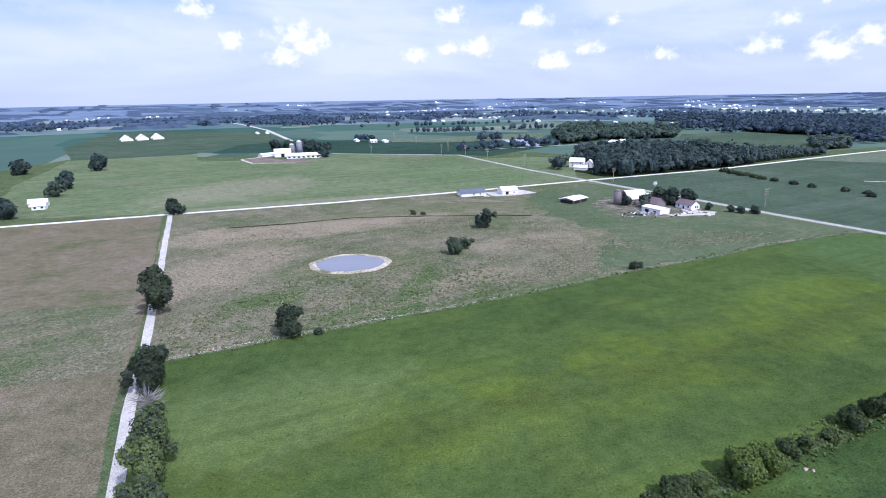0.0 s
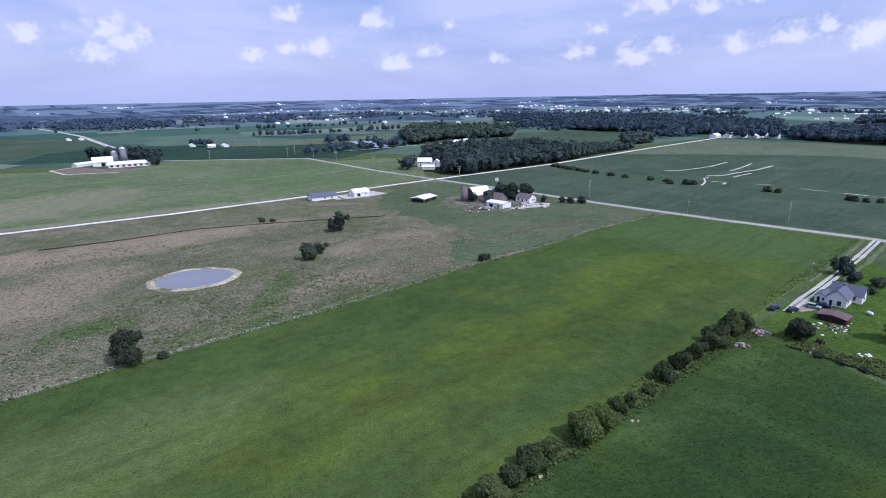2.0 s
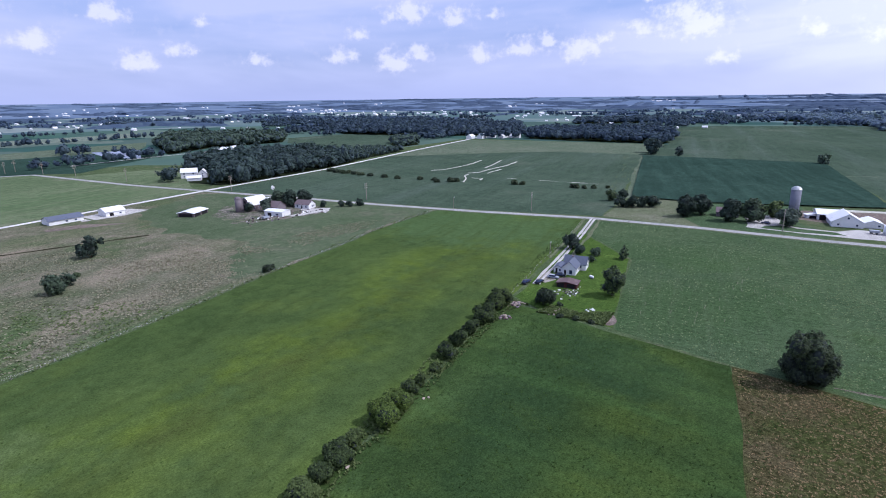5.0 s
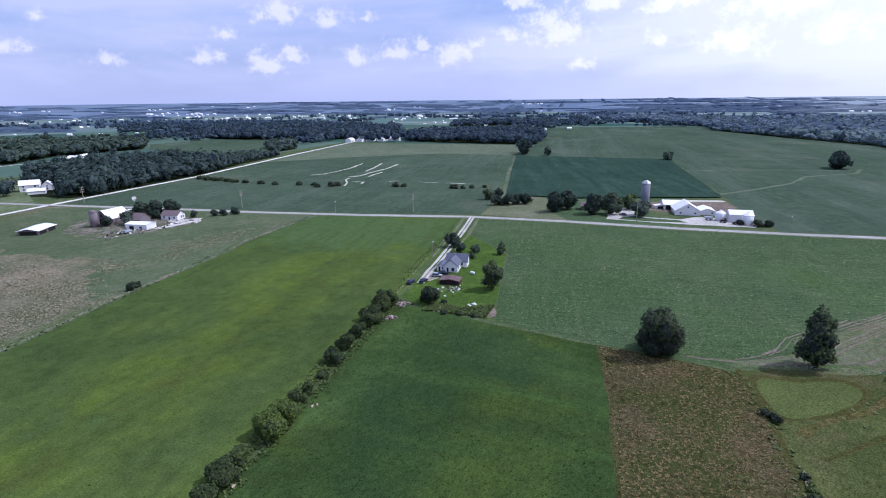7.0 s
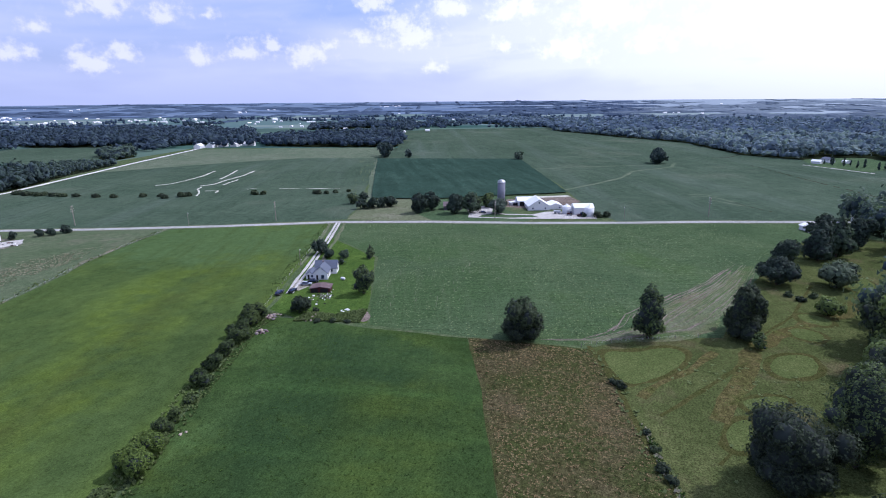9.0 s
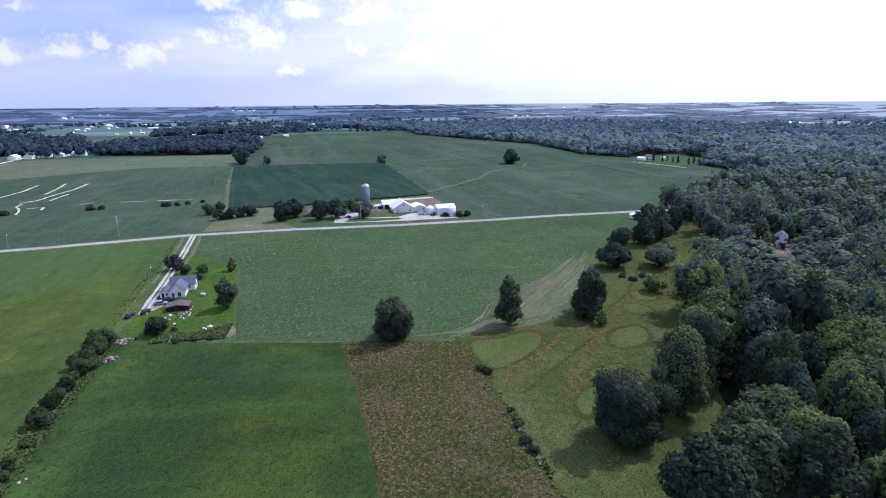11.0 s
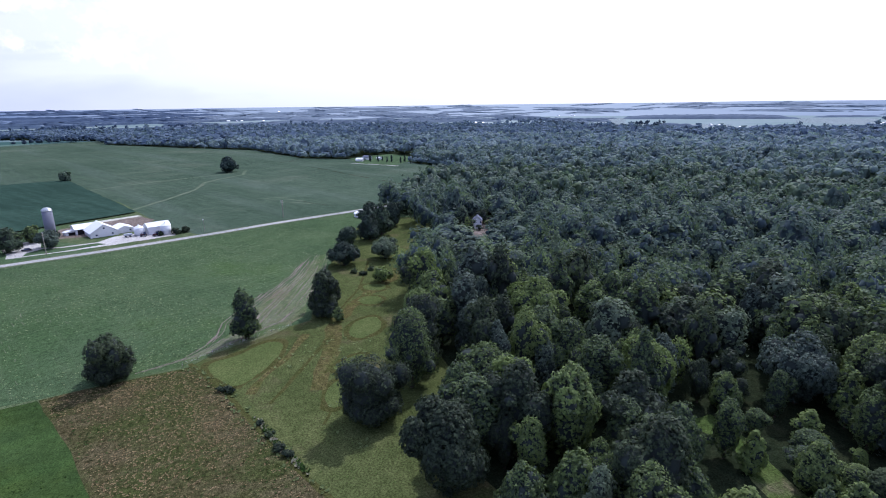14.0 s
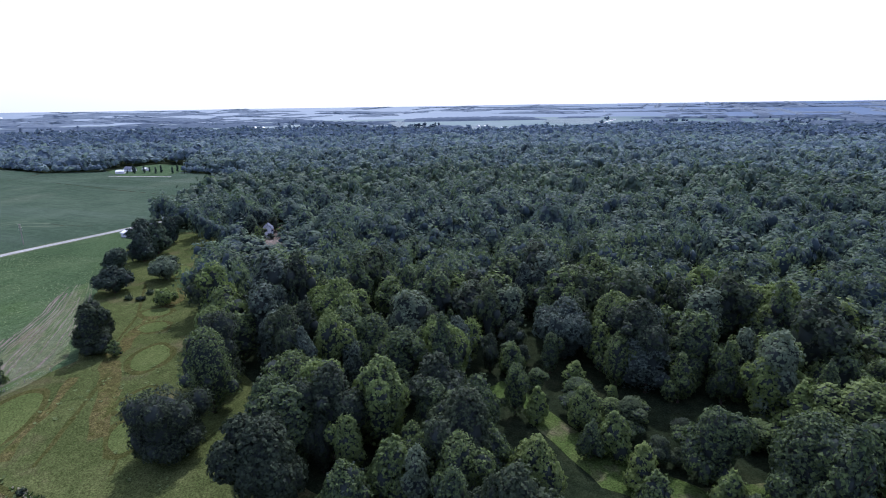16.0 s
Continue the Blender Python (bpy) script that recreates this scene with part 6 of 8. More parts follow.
grove("tree_row", west, rng.uniform(5.0, 9.0, len(west)), M["leaf_blue"], "dark haze-blue wood behind the northern fields", 10, 0.45, 5, 62, 8, core=M["leaf_blue"], tall=15.0)
sheet("pale_plot", [(102, 925), (164, 915), (140, 782), (108, 802)], 0.09, M["pale_plot"], "pale bluish plot among low trees", "field", 12, 1.5)
sheet("light_strip", [(-85, 949), (74, 1032), (206, 1080), (188, 988), (66, 926), (-81, 904)], 0.1, M["soy_margin"], "lighter green strip of crop", "field", 14, 3.0)
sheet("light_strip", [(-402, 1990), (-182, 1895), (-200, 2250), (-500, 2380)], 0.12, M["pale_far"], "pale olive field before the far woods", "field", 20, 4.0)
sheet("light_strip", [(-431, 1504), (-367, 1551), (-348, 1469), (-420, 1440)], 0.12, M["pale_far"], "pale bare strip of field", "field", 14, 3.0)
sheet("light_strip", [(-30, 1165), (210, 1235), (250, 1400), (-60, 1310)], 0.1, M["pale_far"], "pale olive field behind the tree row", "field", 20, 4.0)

# woods and loose trees over the far land, thick where the land is rough
rng = np.random.default_rng(77)
spots = []
for k in range(26000):
    r, a = rng.uniform(950, 2500), math.radians(rng.uniform(-78, 138))
    x, y = r * math.cos(a), r * math.sin(a)
    if a > 1.15 and r < 1750:
        continue
    p, q = x * U.x + y * U.y, x * V.x + y * V.y
    thick = noise.noise((p * 0.0042, q * 0.0058, 4.0)) + 0.4 * noise.noise((p * 0.016, q * 0.019, 8.0))
    if thick > (0.18 if a > 0.1 or r < 1300 else 0.34) or rng.random() < (0.035 if a > 0.1 else 0.0):
        spots.append((x, y, r, a))
spots = np.array(spots)
keep = np.ones(len(spots), bool)
for poly in OPEN + (FAR_OPEN, [(376, 866), (428, 983), (555, 990), (600, 900), (589, 861), (520, 760), (440, 672), (400, 690), (393, 770)],):
    keep &= ~inside(spots[:, 0], spots[:, 1], poly)
spots = spots[keep]
# white farmsteads and village houses that stand clear of the trees
EAST_HOMES = [(2500, -1500), (2450, -1560), (2520, -1590), (1279, -1290), (1255, -1300), (1124, -1241), (1134, -1284), (1100, -1275), (1050, -1260), (992, -1299), (976, -1320), (1010, -1345), (1920, -3000), (1960, -3060), (1260, -2060), (1300, -2110), (2830, 100), (2800, 60), (2860, 40), (2780, -60), (2240, -257), (2180, -285), (2130, -315), (2090, -330), (1908, -797), (1880, -815), (1316, -847), (1071, -1105)]
VILLAGE_HOMES = [(-284, 2986), (-208, 2922), (-121, 2842), (-93, 2958), (-16, 3329), (20, 3149), (39, 3284), (-21, 1694), (7, 1669), (63, 2274), (142, 3126), (177, 3174), (207, 3148), (247, 3195), (282, 3167), (80, 1868), (133, 1860), (185, 2342), (378, 3786), (433, 3840), (517, 3966), (610, 3998), (261, 1982), (300, 2063), (322, 1973), (502, 2962), (536, 2926), (498, 2475), (542, 2629), (305, 1309), (935, 3647), (586, 2255), (830, 2705), (896, 2731), (607, 1826)]
NORTH_HOMES = [(638, 1858), (451, 1430), (497, 1383), (1266, 3450), (954, 2418), (563, 1352), (1254, 2764), (1317, 2684), (1467, 2742), (1508, 2685), (822, 1499), (1598, 2426), (1627, 2389), (1215, 2017), (1817, 2234), (1326, 1430), (1271, 1344), (1483, 1387), (1499, 1363), (1243, 1047), (1289, 1047), (1308, 1024), (1017, 737), (1050, 734), (1055, 699), (1118, 665), (1131, 593), (1833, 1415), (1848, 1388), (1873, 1345), (2250, 1093), (2277, 1048), (2291, 1017), (1191, 561)]
FAR_HOMES = [np.array(h, float) for h in EAST_HOMES + VILLAGE_HOMES + NORTH_HOMES]
blocks = []
for k in range(760):
    r, deg = 1700 + 3000 * rng.random() ** 0.85, rng.uniform(-90, 140)
    a = math.radians(deg)
    c = np.array([r * math.cos(a), r * math.sin(a)])
    axis, other = (uu, vv) if rng.random() < 0.5 else (vv, uu)
    if inside([c[0]], [c[1]], WOOD)[0] or inside([c[0]], [c[1]], FAR_OPEN)[0]:
        continue
    length, depth, high = rng.uniform(90, 560) * (1.0 if deg > 25 else 1.4), rng.choice([20, 24, 30, 60]), float(rng.uniform(6, 12))
    hides = any(abs((h * (1 - q / 1000) - c) @ axis) < length / 2 + 12 and abs((h * (1 - q / 1000) - c) @ other) < depth / 2 + 12 for h in FAR_HOMES for q in (0, 20, 45, 75))
    if not hides:
        blocks.append((r, deg, (c, axis, other, length, depth, 13 if r < 3000 else 18, high, None)))
# Haze tone of the woods by distance, paler on the sunward bearing.
canopy("far_woods", [b for r, d, b in blocks if r < 3000 and d >= 5], M["leaf_blue"], "far woods and tree belts tinted blue by haze", 41)
canopy("far_woods", [b for r, d, b in blocks if r >= 3000 and d >= 5], M["leaf_pale_far"], "far woods below the skyline, hazed blue", 42)
canopy("far_woods", [b for r, d, b in blocks if r < 3000 and d < 5], M["leaf_haze"], "haze-paled woods beyond the great wood", 43)
canopy("far_woods", [b for r, d, b in blocks if r >= 3000 and d < 5], M["leaf_faint"], "far woods below the bright sky, paled by haze", 44)
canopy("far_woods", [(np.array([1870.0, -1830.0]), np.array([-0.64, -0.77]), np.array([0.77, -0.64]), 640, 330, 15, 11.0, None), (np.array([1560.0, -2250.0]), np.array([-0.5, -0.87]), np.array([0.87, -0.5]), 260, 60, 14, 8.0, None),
                     (np.array([1330.0, -1180.0]), np.array([-0.77, -0.64]), np.array([0.64, -0.77]), 150, 24, 9, 9.0, None), (np.array([1075.0, -1330.0]), np.array([-0.6, -0.8]), np.array([0.8, -0.6]), 170, 30, 9, 9.0, None)], M["leaf_haze"], "haze-tinted wood blocks among pale far fields", 46)
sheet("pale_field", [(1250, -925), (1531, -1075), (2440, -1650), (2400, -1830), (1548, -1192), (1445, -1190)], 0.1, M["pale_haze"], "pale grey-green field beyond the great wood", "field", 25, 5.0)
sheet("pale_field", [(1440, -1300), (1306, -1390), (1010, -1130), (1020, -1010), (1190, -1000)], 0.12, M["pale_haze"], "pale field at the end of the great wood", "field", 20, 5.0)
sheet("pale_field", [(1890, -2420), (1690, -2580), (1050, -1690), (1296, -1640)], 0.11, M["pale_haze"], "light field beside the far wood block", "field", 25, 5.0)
ribbon("far_lane", [(1000, -1560), (1066, -1656), (1180, -1880), (1290, -2120)], 9.0, 0.16, M["white_gravel"], "pale lane between the far fields", "road", 1.0, 25.0)
# sites of the far settlements, in open land
homes = []
while len(homes) < 205:
    r, a = 1500 + 2900 * rng.random() ** 0.8, math.radians(rng.normal(66, 30))
    c = np.array([r * math.cos(a), r * math.sin(a)])
    for d in rng.uniform(-150, 150, int(rng.integers(1, 9))):
        h = c + uu * d + rng.normal(size=2) * 35
        out = -h / np.hypot(*h)
        line = [h + out * s for s in (0, 40, 80, 130, 180, 240)]
        blocked = any(inside([q[0] for q in line], [q[1] for q in line], poly).any() for poly in OPEN[:1] + OPEN[1:2] + (WOOD,))
        for _, _, (bc, ax, ot, length, depth, *_rest) in blocks:
            if blocked:
                break
            blocked = any(abs((q - bc) @ ax) < length / 2 + 14 and abs((q - bc) @ ot) < depth / 2 + 14 for q in line)
        if not blocked and -62 < math.degrees(math.atan2(h[1], h[0])) < 140:
            homes.append(h)
homes = np.array(homes[:205] + FAR_HOMES)
keep = np.ones(len(spots), bool)
for h in homes:
    out = -h / np.hypot(*h)
    s = (spots[:, :2] - h) @ out
    w = np.abs((spots[:, :2] - h) @ np.array([-out[1], out[0]]))
    keep &= ~((s > -12) & (s < 230) & (w < 17))
spots = spots[keep]
for lo, hi, mat, label, sunny in ((0, 1280, "leaf_navy", "scattered woods between the distant fields", False), (1280, 2600, "leaf_blue", "far woods and lone trees tinted by haze", False), (1280, 2601, "leaf_haze", "haze-paled clumps of trees beyond the great wood", True)):
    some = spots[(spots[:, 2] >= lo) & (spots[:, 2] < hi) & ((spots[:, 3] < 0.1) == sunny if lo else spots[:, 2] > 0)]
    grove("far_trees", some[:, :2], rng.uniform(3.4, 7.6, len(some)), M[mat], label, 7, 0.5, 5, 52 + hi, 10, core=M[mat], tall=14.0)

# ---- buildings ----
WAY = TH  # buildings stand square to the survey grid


def gable(name, label, category, L, W, eave, ridge, wall, roof, at, turn=WAY, over=0.4, openings=(), group="", lean=None):
    """A gabled building: its ridge runs along local x. openings: (side, along, width, sill, head, kind)."""
    e = thing(name, pose(at[0], at[1], rise(*at), 0, 0, math.degrees(turn)), label, category, group)
    bm = bmesh.new()
    a = [bm.verts.new(v) for v in ((-L / 2, -W / 2, 0), (-L / 2, W / 2, 0), (-L / 2, W / 2, eave), (-L / 2, 0, ridge), (-L / 2, -W / 2, eave))]
    b = [bm.verts.new((v.co.x + L, v.co.y, v.co.z)) for v in a]
    bm.faces.new(a)
    bm.faces.new(b[::-1])
    for i in (0, 1, 4):
        bm.faces.new((a[i], b[i], b[(i + 1) % 5], a[(i + 1) % 5]))
    part("wall", bm, wall, e)
    slope = (ridge - eave) / (W / 2)
    for s in (-1, 1):
        bm = bmesh.new()
        y1, z1 = s * (W / 2 + over), eave - slope * over
        low = [(-L / 2 - over, 0, ridge), (L / 2 + over, 0, ridge), (L / 2 + over, y1, z1), (-L / 2 - over, y1, z1)]
        v = [bm.verts.new((x, y, z + 0.02)) for x, y, z in low] + [bm.verts.new((x, y, z + 0.17)) for x, y, z in low]
        for f in ((0, 1, 2, 3), (4, 5, 6, 7), (0, 1, 5, 4), (1, 2, 6, 5), (2, 3, 7, 6), (3, 0, 4, 7)):
            bm.faces.new([v[i] for i in f])
        part("roof", bm, roof, e)
    for side, along, wide, z0, z1, kind in openings:
        bm, fr = bmesh.new(), bmesh.new()
        t = 0.06
        if side in "ns":
            y = (W / 2) * (1 if side == "n" else -1)
            box(fr, along - wide / 2 - 0.1, along + wide / 2 + 0.1, y - 0.04, y + 0.04, z0 - (0.1 if z0 > 0 else 0), z1 + 0.1)
            box(bm, along - wide / 2, along + wide / 2, y - t, y + t, z0, z1)
        else:
            x = (L / 2) * (1 if side == "e" else -1)
            box(fr, x - 0.04, x + 0.04, along - wide / 2 - 0.1, along + wide / 2 + 0.1, z0 - (0.1 if z0 > 0 else 0), z1 + 0.1)
            box(bm, x - t, x + t, along - wide / 2, along + wide / 2, z0, z1)
        if kind == "window":
            w = part("window", fr, M["white"], e)
            part("pane", bm, M["glass"], w)
        elif kind == "dark":
            fr.free()
            part("doorway", bm, M["dark"], e)
        else:
            fr.free()
            part("door", bm, M["white"] if kind == "white" else M["grey_roof"], e)
    return e


def round_barn(name, label, L, W, eave, ridge, wall, roof, at, turn):
    """A barn with a bowed roof along local x and a big dark doorway in its gable."""
    e = thing(name, pose(at[0], at[1], 0, 0, 0, math.degrees(turn)), label, "barn")
    prof = [(-W / 2 + W * k / 10, eave + (ridge - eave) * (1 - abs(k / 5 - 1) ** 1.9)) for k in range(11)]
    bm = bmesh.new()
    a = [bm.verts.new((-L / 2, y, z)) for y, z in [(-W / 2, 0)] + prof + [(W / 2, 0)]]
    b = [bm.verts.new((L / 2, v.co.y, v.co.z)) for v in a]
    bm.faces.new(a)
    bm.faces.new(b[::-1])
    for i in (0, len(a) - 2):
        bm.faces.new((a[i], b[i], b[i + 1], a[i + 1]))
    part("wall", bm, wall, e)
    for half in (prof[:6], prof[5:]):
        bm = bmesh.new()
        rows = [[bm.verts.new((x, y, z + dz)) for y, z in half] for x in (-L / 2 - 0.5, L / 2 + 0.5) for dz in (0.03, 0.2)]
        for i in range(5):
            bm.faces.new((rows[0][i], rows[2][i], rows[2][i + 1], rows[0][i + 1]))
            bm.faces.new((rows[1][i], rows[3][i], rows[3][i + 1], rows[1][i + 1]))
            bm.faces.new((rows[0][i], rows[1][i], rows[1][i + 1], rows[0][i + 1]))
            bm.faces.new((rows[2][i], rows[3][i], rows[3][i + 1], rows[2][i + 1]))
        for i in (0, 5):
            bm.faces.new((rows[0][i], rows[2][i], rows[3][i], rows[1][i]))
        part("roof", bm, roof, e)
    part("doorway", quick(box, -L / 2 - 0.06, -L / 2 + 0.02, -1.8, 1.8, 0, 3.6), M["dark"], e)
    part("loft_door", quick(box, -L / 2 - 0.06, -L / 2 + 0.02, -0.8, 0.8, 4.8, 6.2), M["dark"], e)
    for x in (-4, 0, 4):
        w = part("window", quick(box, x - 0.6, x + 0.6, -W / 2 - 0.05, -W / 2 + 0.02, 1.1, 2.2), M["white"], e)
        part("pane", quick(box, x - 0.5, x + 0.5, -W / 2 - 0.08, -W / 2, 1.2, 2.1), M["glass"], w)
    return e


def silo(label, at, r, h, mat, dome_mat, rings=12):
    e = thing("silo", pose(at[0], at[1], rise(*at)), label, "silo")
    part("shaft", quick(cyl, r, r, 0, h - r * 0.75, 28), mat, e, "", True)
    bm = bmesh.new()
    for k in range(rings):
        z = (h - r) * (k + 0.6) / rings
        cyl(bm, r + 0.05, r + 0.05, z, z + 0.09, 28)
    part("hoops", bm, mat, e)
    bm = bmesh.new()
    prev = None
    for k in range(7):
        a = k / 6 * math.pi / 2
        rr, z = (r + 0.12) * math.cos(a), h - r * 0.75 + r * 0.75 * math.sin(a)
        if prev:
            cyl(bm, prev[0], max(rr, 0.02), prev[1], z, 28)
        prev = (rr, z)
    part("dome", bm, dome_mat, e, "bright metal dome", True)
    bm = bmesh.new()
    box(bm, r, r + 0.8, -0.45, 0.45, 0, h - r * 0.6)
    part("chute", bm, mat, e)
    return e


def grain_bin(label, at, r, h):
    e = thing("grain_bin", pose(at[0], at[1], 0), label, "grain bin", "grain bins")
    part("wall", quick(cyl, r, r, 0, h, 28), M["white_roof"], e, "", True)
    part("roof", quick(cyl, r + 0.15, 0.35, h, h + r * 0.55, 28), M["white_roof"], e)
    part("cap", quick(cyl, 0.4, 0.35, h + r * 0.55, h + r * 0.55 + 0.35, 12), M["steel"], e)
    bm = bmesh.new()
    for k in range(6):
        cyl(bm, r + 0.03, r + 0.03, h * (k + 0.5) / 6, h * (k + 0.5) / 6 + 0.06, 28)
    part("rib", bm, M["steel"], e)
    return e


def at_uv(p, u, v):
    q = Vector(p) + U * u + V * v
    return (q.x, q.y)


# the white farmhouse
H0 = (168.5, 127.5)
gable("farmhouse", "white farmhouse with a blue-grey shingle roof", "house", 8.0, 5.8, 3.0, 5.6, M["white"], M["grey_roof"], at_uv(H0, 4.5, 4.2),
      openings=[("w", -0.9, 1.2, 0.5, 2.1, "window"), ("w", 1.4, 0.8, 0, 2.0, "dark"), ("s", -2.0, 0.9, 1.0, 2.1, "window"), ("s", 1.8, 0.9, 1.0, 2.1, "window")])
gable("house_wing", "white rear wing of the farmhouse with a blue-grey roof", "house", 9.2, 5.6, 2.8, 5.4, M["white"], M["grey_roof"], at_uv(H0, 11.2, 5.0), WAY + math.pi / 2,
      openings=[("w", 0, 1.0, 1.0, 2.2, "window"), ("n", -2.4, 0.9, 1.0, 2.2, "window")])
gable("house_porch", "low white side wing with a pale grey roof", "house", 6.4, 3.4, 2.3, 3.2, M["white"], M["grey_roof"], at_uv(H0, 4.6, -0.4), WAY, 0.4,
      openings=[("w", 0.6, 0.8, 0, 2.0, "dark"), ("w", -0.8, 0.7, 0.9, 1.8, "window")])
e = thing("chimney", pose(*at_uv(H0, 8.0, 4.2), -1.0, 0, 0, math.degrees(WAY)), "short brick chimney on the farmhouse roof ridge", "chimney")
part("stack", quick(box, -0.35, 0.35, -0.35, 0.35, 5.8, 7.2), M["concrete"], e)
part("cap", quick(box, -0.45, 0.45, -0.45, 0.45, 7.2, 7.35), M["concrete"], e)
gable("shed", "old red shed with a rusty sheet roof and clutter round it", "shed", 5.2, 7.6, 1.8, 2.4, M["red"], M["rust"], (159.8, 115.5), WAY,
      openings=[("w", -1.6, 3.0, 0, 1.7, "dark"), ("w", 2.2, 2.6, 0, 1.7, "dark")])

# farm with the tall silo
F1 = (344.8, 82.2)
silo("tall grey concrete silo with a bright domed cap", (357.5, 105.4), 2.7, 18.2, M["silo_grey"], M["steel"], 16)
gable("barn", "large white gabled barn with a white metal roof", "barn", 16, 14.5, 3.0, 7.4, M["white"], M["white_roof"], at_uv(F1, 8.5, 7.5), WAY, 0.6,
      openings=[("w", 0, 3.2, 0, 3.0, "white"), ("w", -4.2, 1.0, 1.0, 1.9, "window"), ("w", 4.2, 1.0, 1.0, 1.9, "window"), ("w", 0, 0.9, 4.6, 5.6, "window")])
gable("barn_wing", "low white barn wing with a white metal roof", "barn", 12, 9, 2.6, 4.2, M["white"], M["white_roof"], at_uv(F1, 9, 19.2), WAY, 0.5,
      openings=[("w", 1.0, 2.6, 0, 2.4, "white"), ("w", -2.8, 1.0, 1.0, 1.9, "window")])
gable("rear_barn", "white open-sided barn behind the main barn", "barn", 12, 15, 3.4, 5.2, M["white"], M["white_roof"], at_uv(F1, 24.5, 2.0), WAY + math.pi / 2, 0.6,
      openings=[("n", -3, 4, 0, 3, "dark"), ("n", 3, 4, 0, 3, "dark")])
gable("calf_shed", "small shed with a white sheet roof in the feed lot", "shed", 4, 9, 2.0, 2.6, M["white"], M["white_roof"], (362.5, 96.0), WAY + 0.2, 0.4, openings=[("w", 0, 6, 0, 1.6, "dark")])
gable("machine_shed", "tall white machine shed with a white metal roof", "shed", 12.5, 8.5, 4.6, 6.6, M["white"], M["white_roof"], at_uv((340.7, 49.9), 6.5, 6.0), WAY + math.pi / 2, 0.4,
      openings=[("s", -2.5, 3.6, 0, 3.8, "white"), ("s", 2.6, 1.0, 0, 2.1, "white")])
grain_bin("small white corrugated grain bin", (345.0, 56.5), 2.8, 4.6)
grain_bin("white corrugated grain bin beside the machine shed", (341.5, 41.5), 3.0, 5.6)
gable("farm_house", "low grey house half hidden behind shade trees", "house", 12, 8, 2.8, 5.0, M["concrete"], M["brown_roof"], (332.0, 132.0), WAY + math.pi / 2, 0.5,
      openings=[("s", -3, 1.2, 0.9, 2.1, "window"), ("s", 0, 1.0, 0, 2.1, "dark"), ("s", 3, 1.2, 0.9, 2.1, "window")])

# farmyard by the crossroads
silo("short brown-grey concrete silo beside the barn", (113.8, 347.4), 2.1, 10.2, M["concrete"], M["concrete"], 10)
round_barn("barn", "barn with a bowed bright white roof and a dark gable", 14, 10.5, 3.4, 8.6, M["brown_roof"], M["white_roof"], (125.5, 351.5), 0.32)
gable("barn_annex", "long low white-roofed annex behind the barn", "barn", 18, 9, 2.6, 3.8, M["white"], M["white_roof"], (141.0, 366.0), -0.2, 0.4, openings=[("s", -4, 3, 0, 2.2, "dark"), ("s", 3, 3, 0, 2.2, "dark")])
gable("stable", "brown-roofed farm building between white sheds", "barn", 9, 9, 3.0, 6.2, M["concrete"], M["brown_roof"], (134.5, 336.5), -1.1, 0.4)
gable("long_shed", "long low white shed with a flat pale roof", "shed", 14, 8, 3.0, 3.7, M["white"], M["white_roof"], (129.0, 321.0), -1.1, 0.4, openings=[("s", -3, 3, 0, 2, "dark"), ("s", 3, 2, 0.8, 1.8, "window")])
gable("farmhouse", "white farmhouse with a brown shingle roof", "house", 11.5, 7.5, 2.9, 5.3, M["white"], M["brown_roof"], (153.0, 331.5), -1.1, 0.4,
      openings=[("s", -3.5, 1.0, 1.0, 2.3, "window"), ("s", 0, 1.0, 0, 2.1, "dark"), ("s", 3.5, 1.0, 1.0, 2.3, "window"), ("e", 0, 1.0, 1.0, 2.3, "window"), ("e", 1.8, 0.9, 1.0, 2.2, "window")])
gable("loose_shed", "open cattle shed with a wide white roof", "shed", 16, 11, 2.5, 3.5, M["brown_roof"], M["white_roof"], (88.5, 359.5), 0.75, 0.6, openings=[("w", 0, 9, 0, 2.1, "dark"), ("s", -4, 6.5, 0, 2.1, "dark"), ("s", 4, 6.5, 0, 2.1, "dark")])
gable("long_barn", "long white barn with a grey roof beside the gravel road", "barn", 19, 10, 2.6, 4.6, M["white"], M["grey_roof"], (21.5, 391.5), 0.30, 0.5, openings=[("s", -6, 3, 0, 2.2, "white"), ("s", 0, 1.2, 0.9, 1.8, "window"), ("s", 5, 1.2, 0.9, 1.8, "window")])
gable("white_barn", "white gabled barn beside the gravel road", "barn", 12, 10, 3.0, 5.2, M["white"], M["white_roof"], (48.5, 397.0), 0.30, 0.5, openings=[("s", -2.5, 2.4, 0, 2.2, "dark"), ("s", 3, 1.2, 0.9, 1.8, "window")])
sheet("barn_yard", [(33, 402), (60, 411), (70, 398), (55, 388), (40, 384), (30, 384)], 0.08, M["gravel"], "pale gravel yard by the white barn", "yard", 3, 1.0)
sheet("barn_yard", [(11, 366), (52, 360), (56, 357), (28, 376), (10, 372)], 0.08, M["soil"], "worn cattle track below the barns", "yard", 3, 1.0)
sheet("barn_yard", [(98, 352), (112, 372), (150, 370), (160, 345), (164, 322), (156, 307), (121, 306), (100, 314)], 0.07, M["yard_dust"], "bare earth farmyard between the buildings", "yard", 3, 5.0)
sheet("barn_yard", [(150, 332), (166, 318), (160, 310), (134, 309), (132, 315), (146, 318)], 0.08, M["gravel"], "pale gravel drive beside the farmhouse", "yard", 3, 3.0)
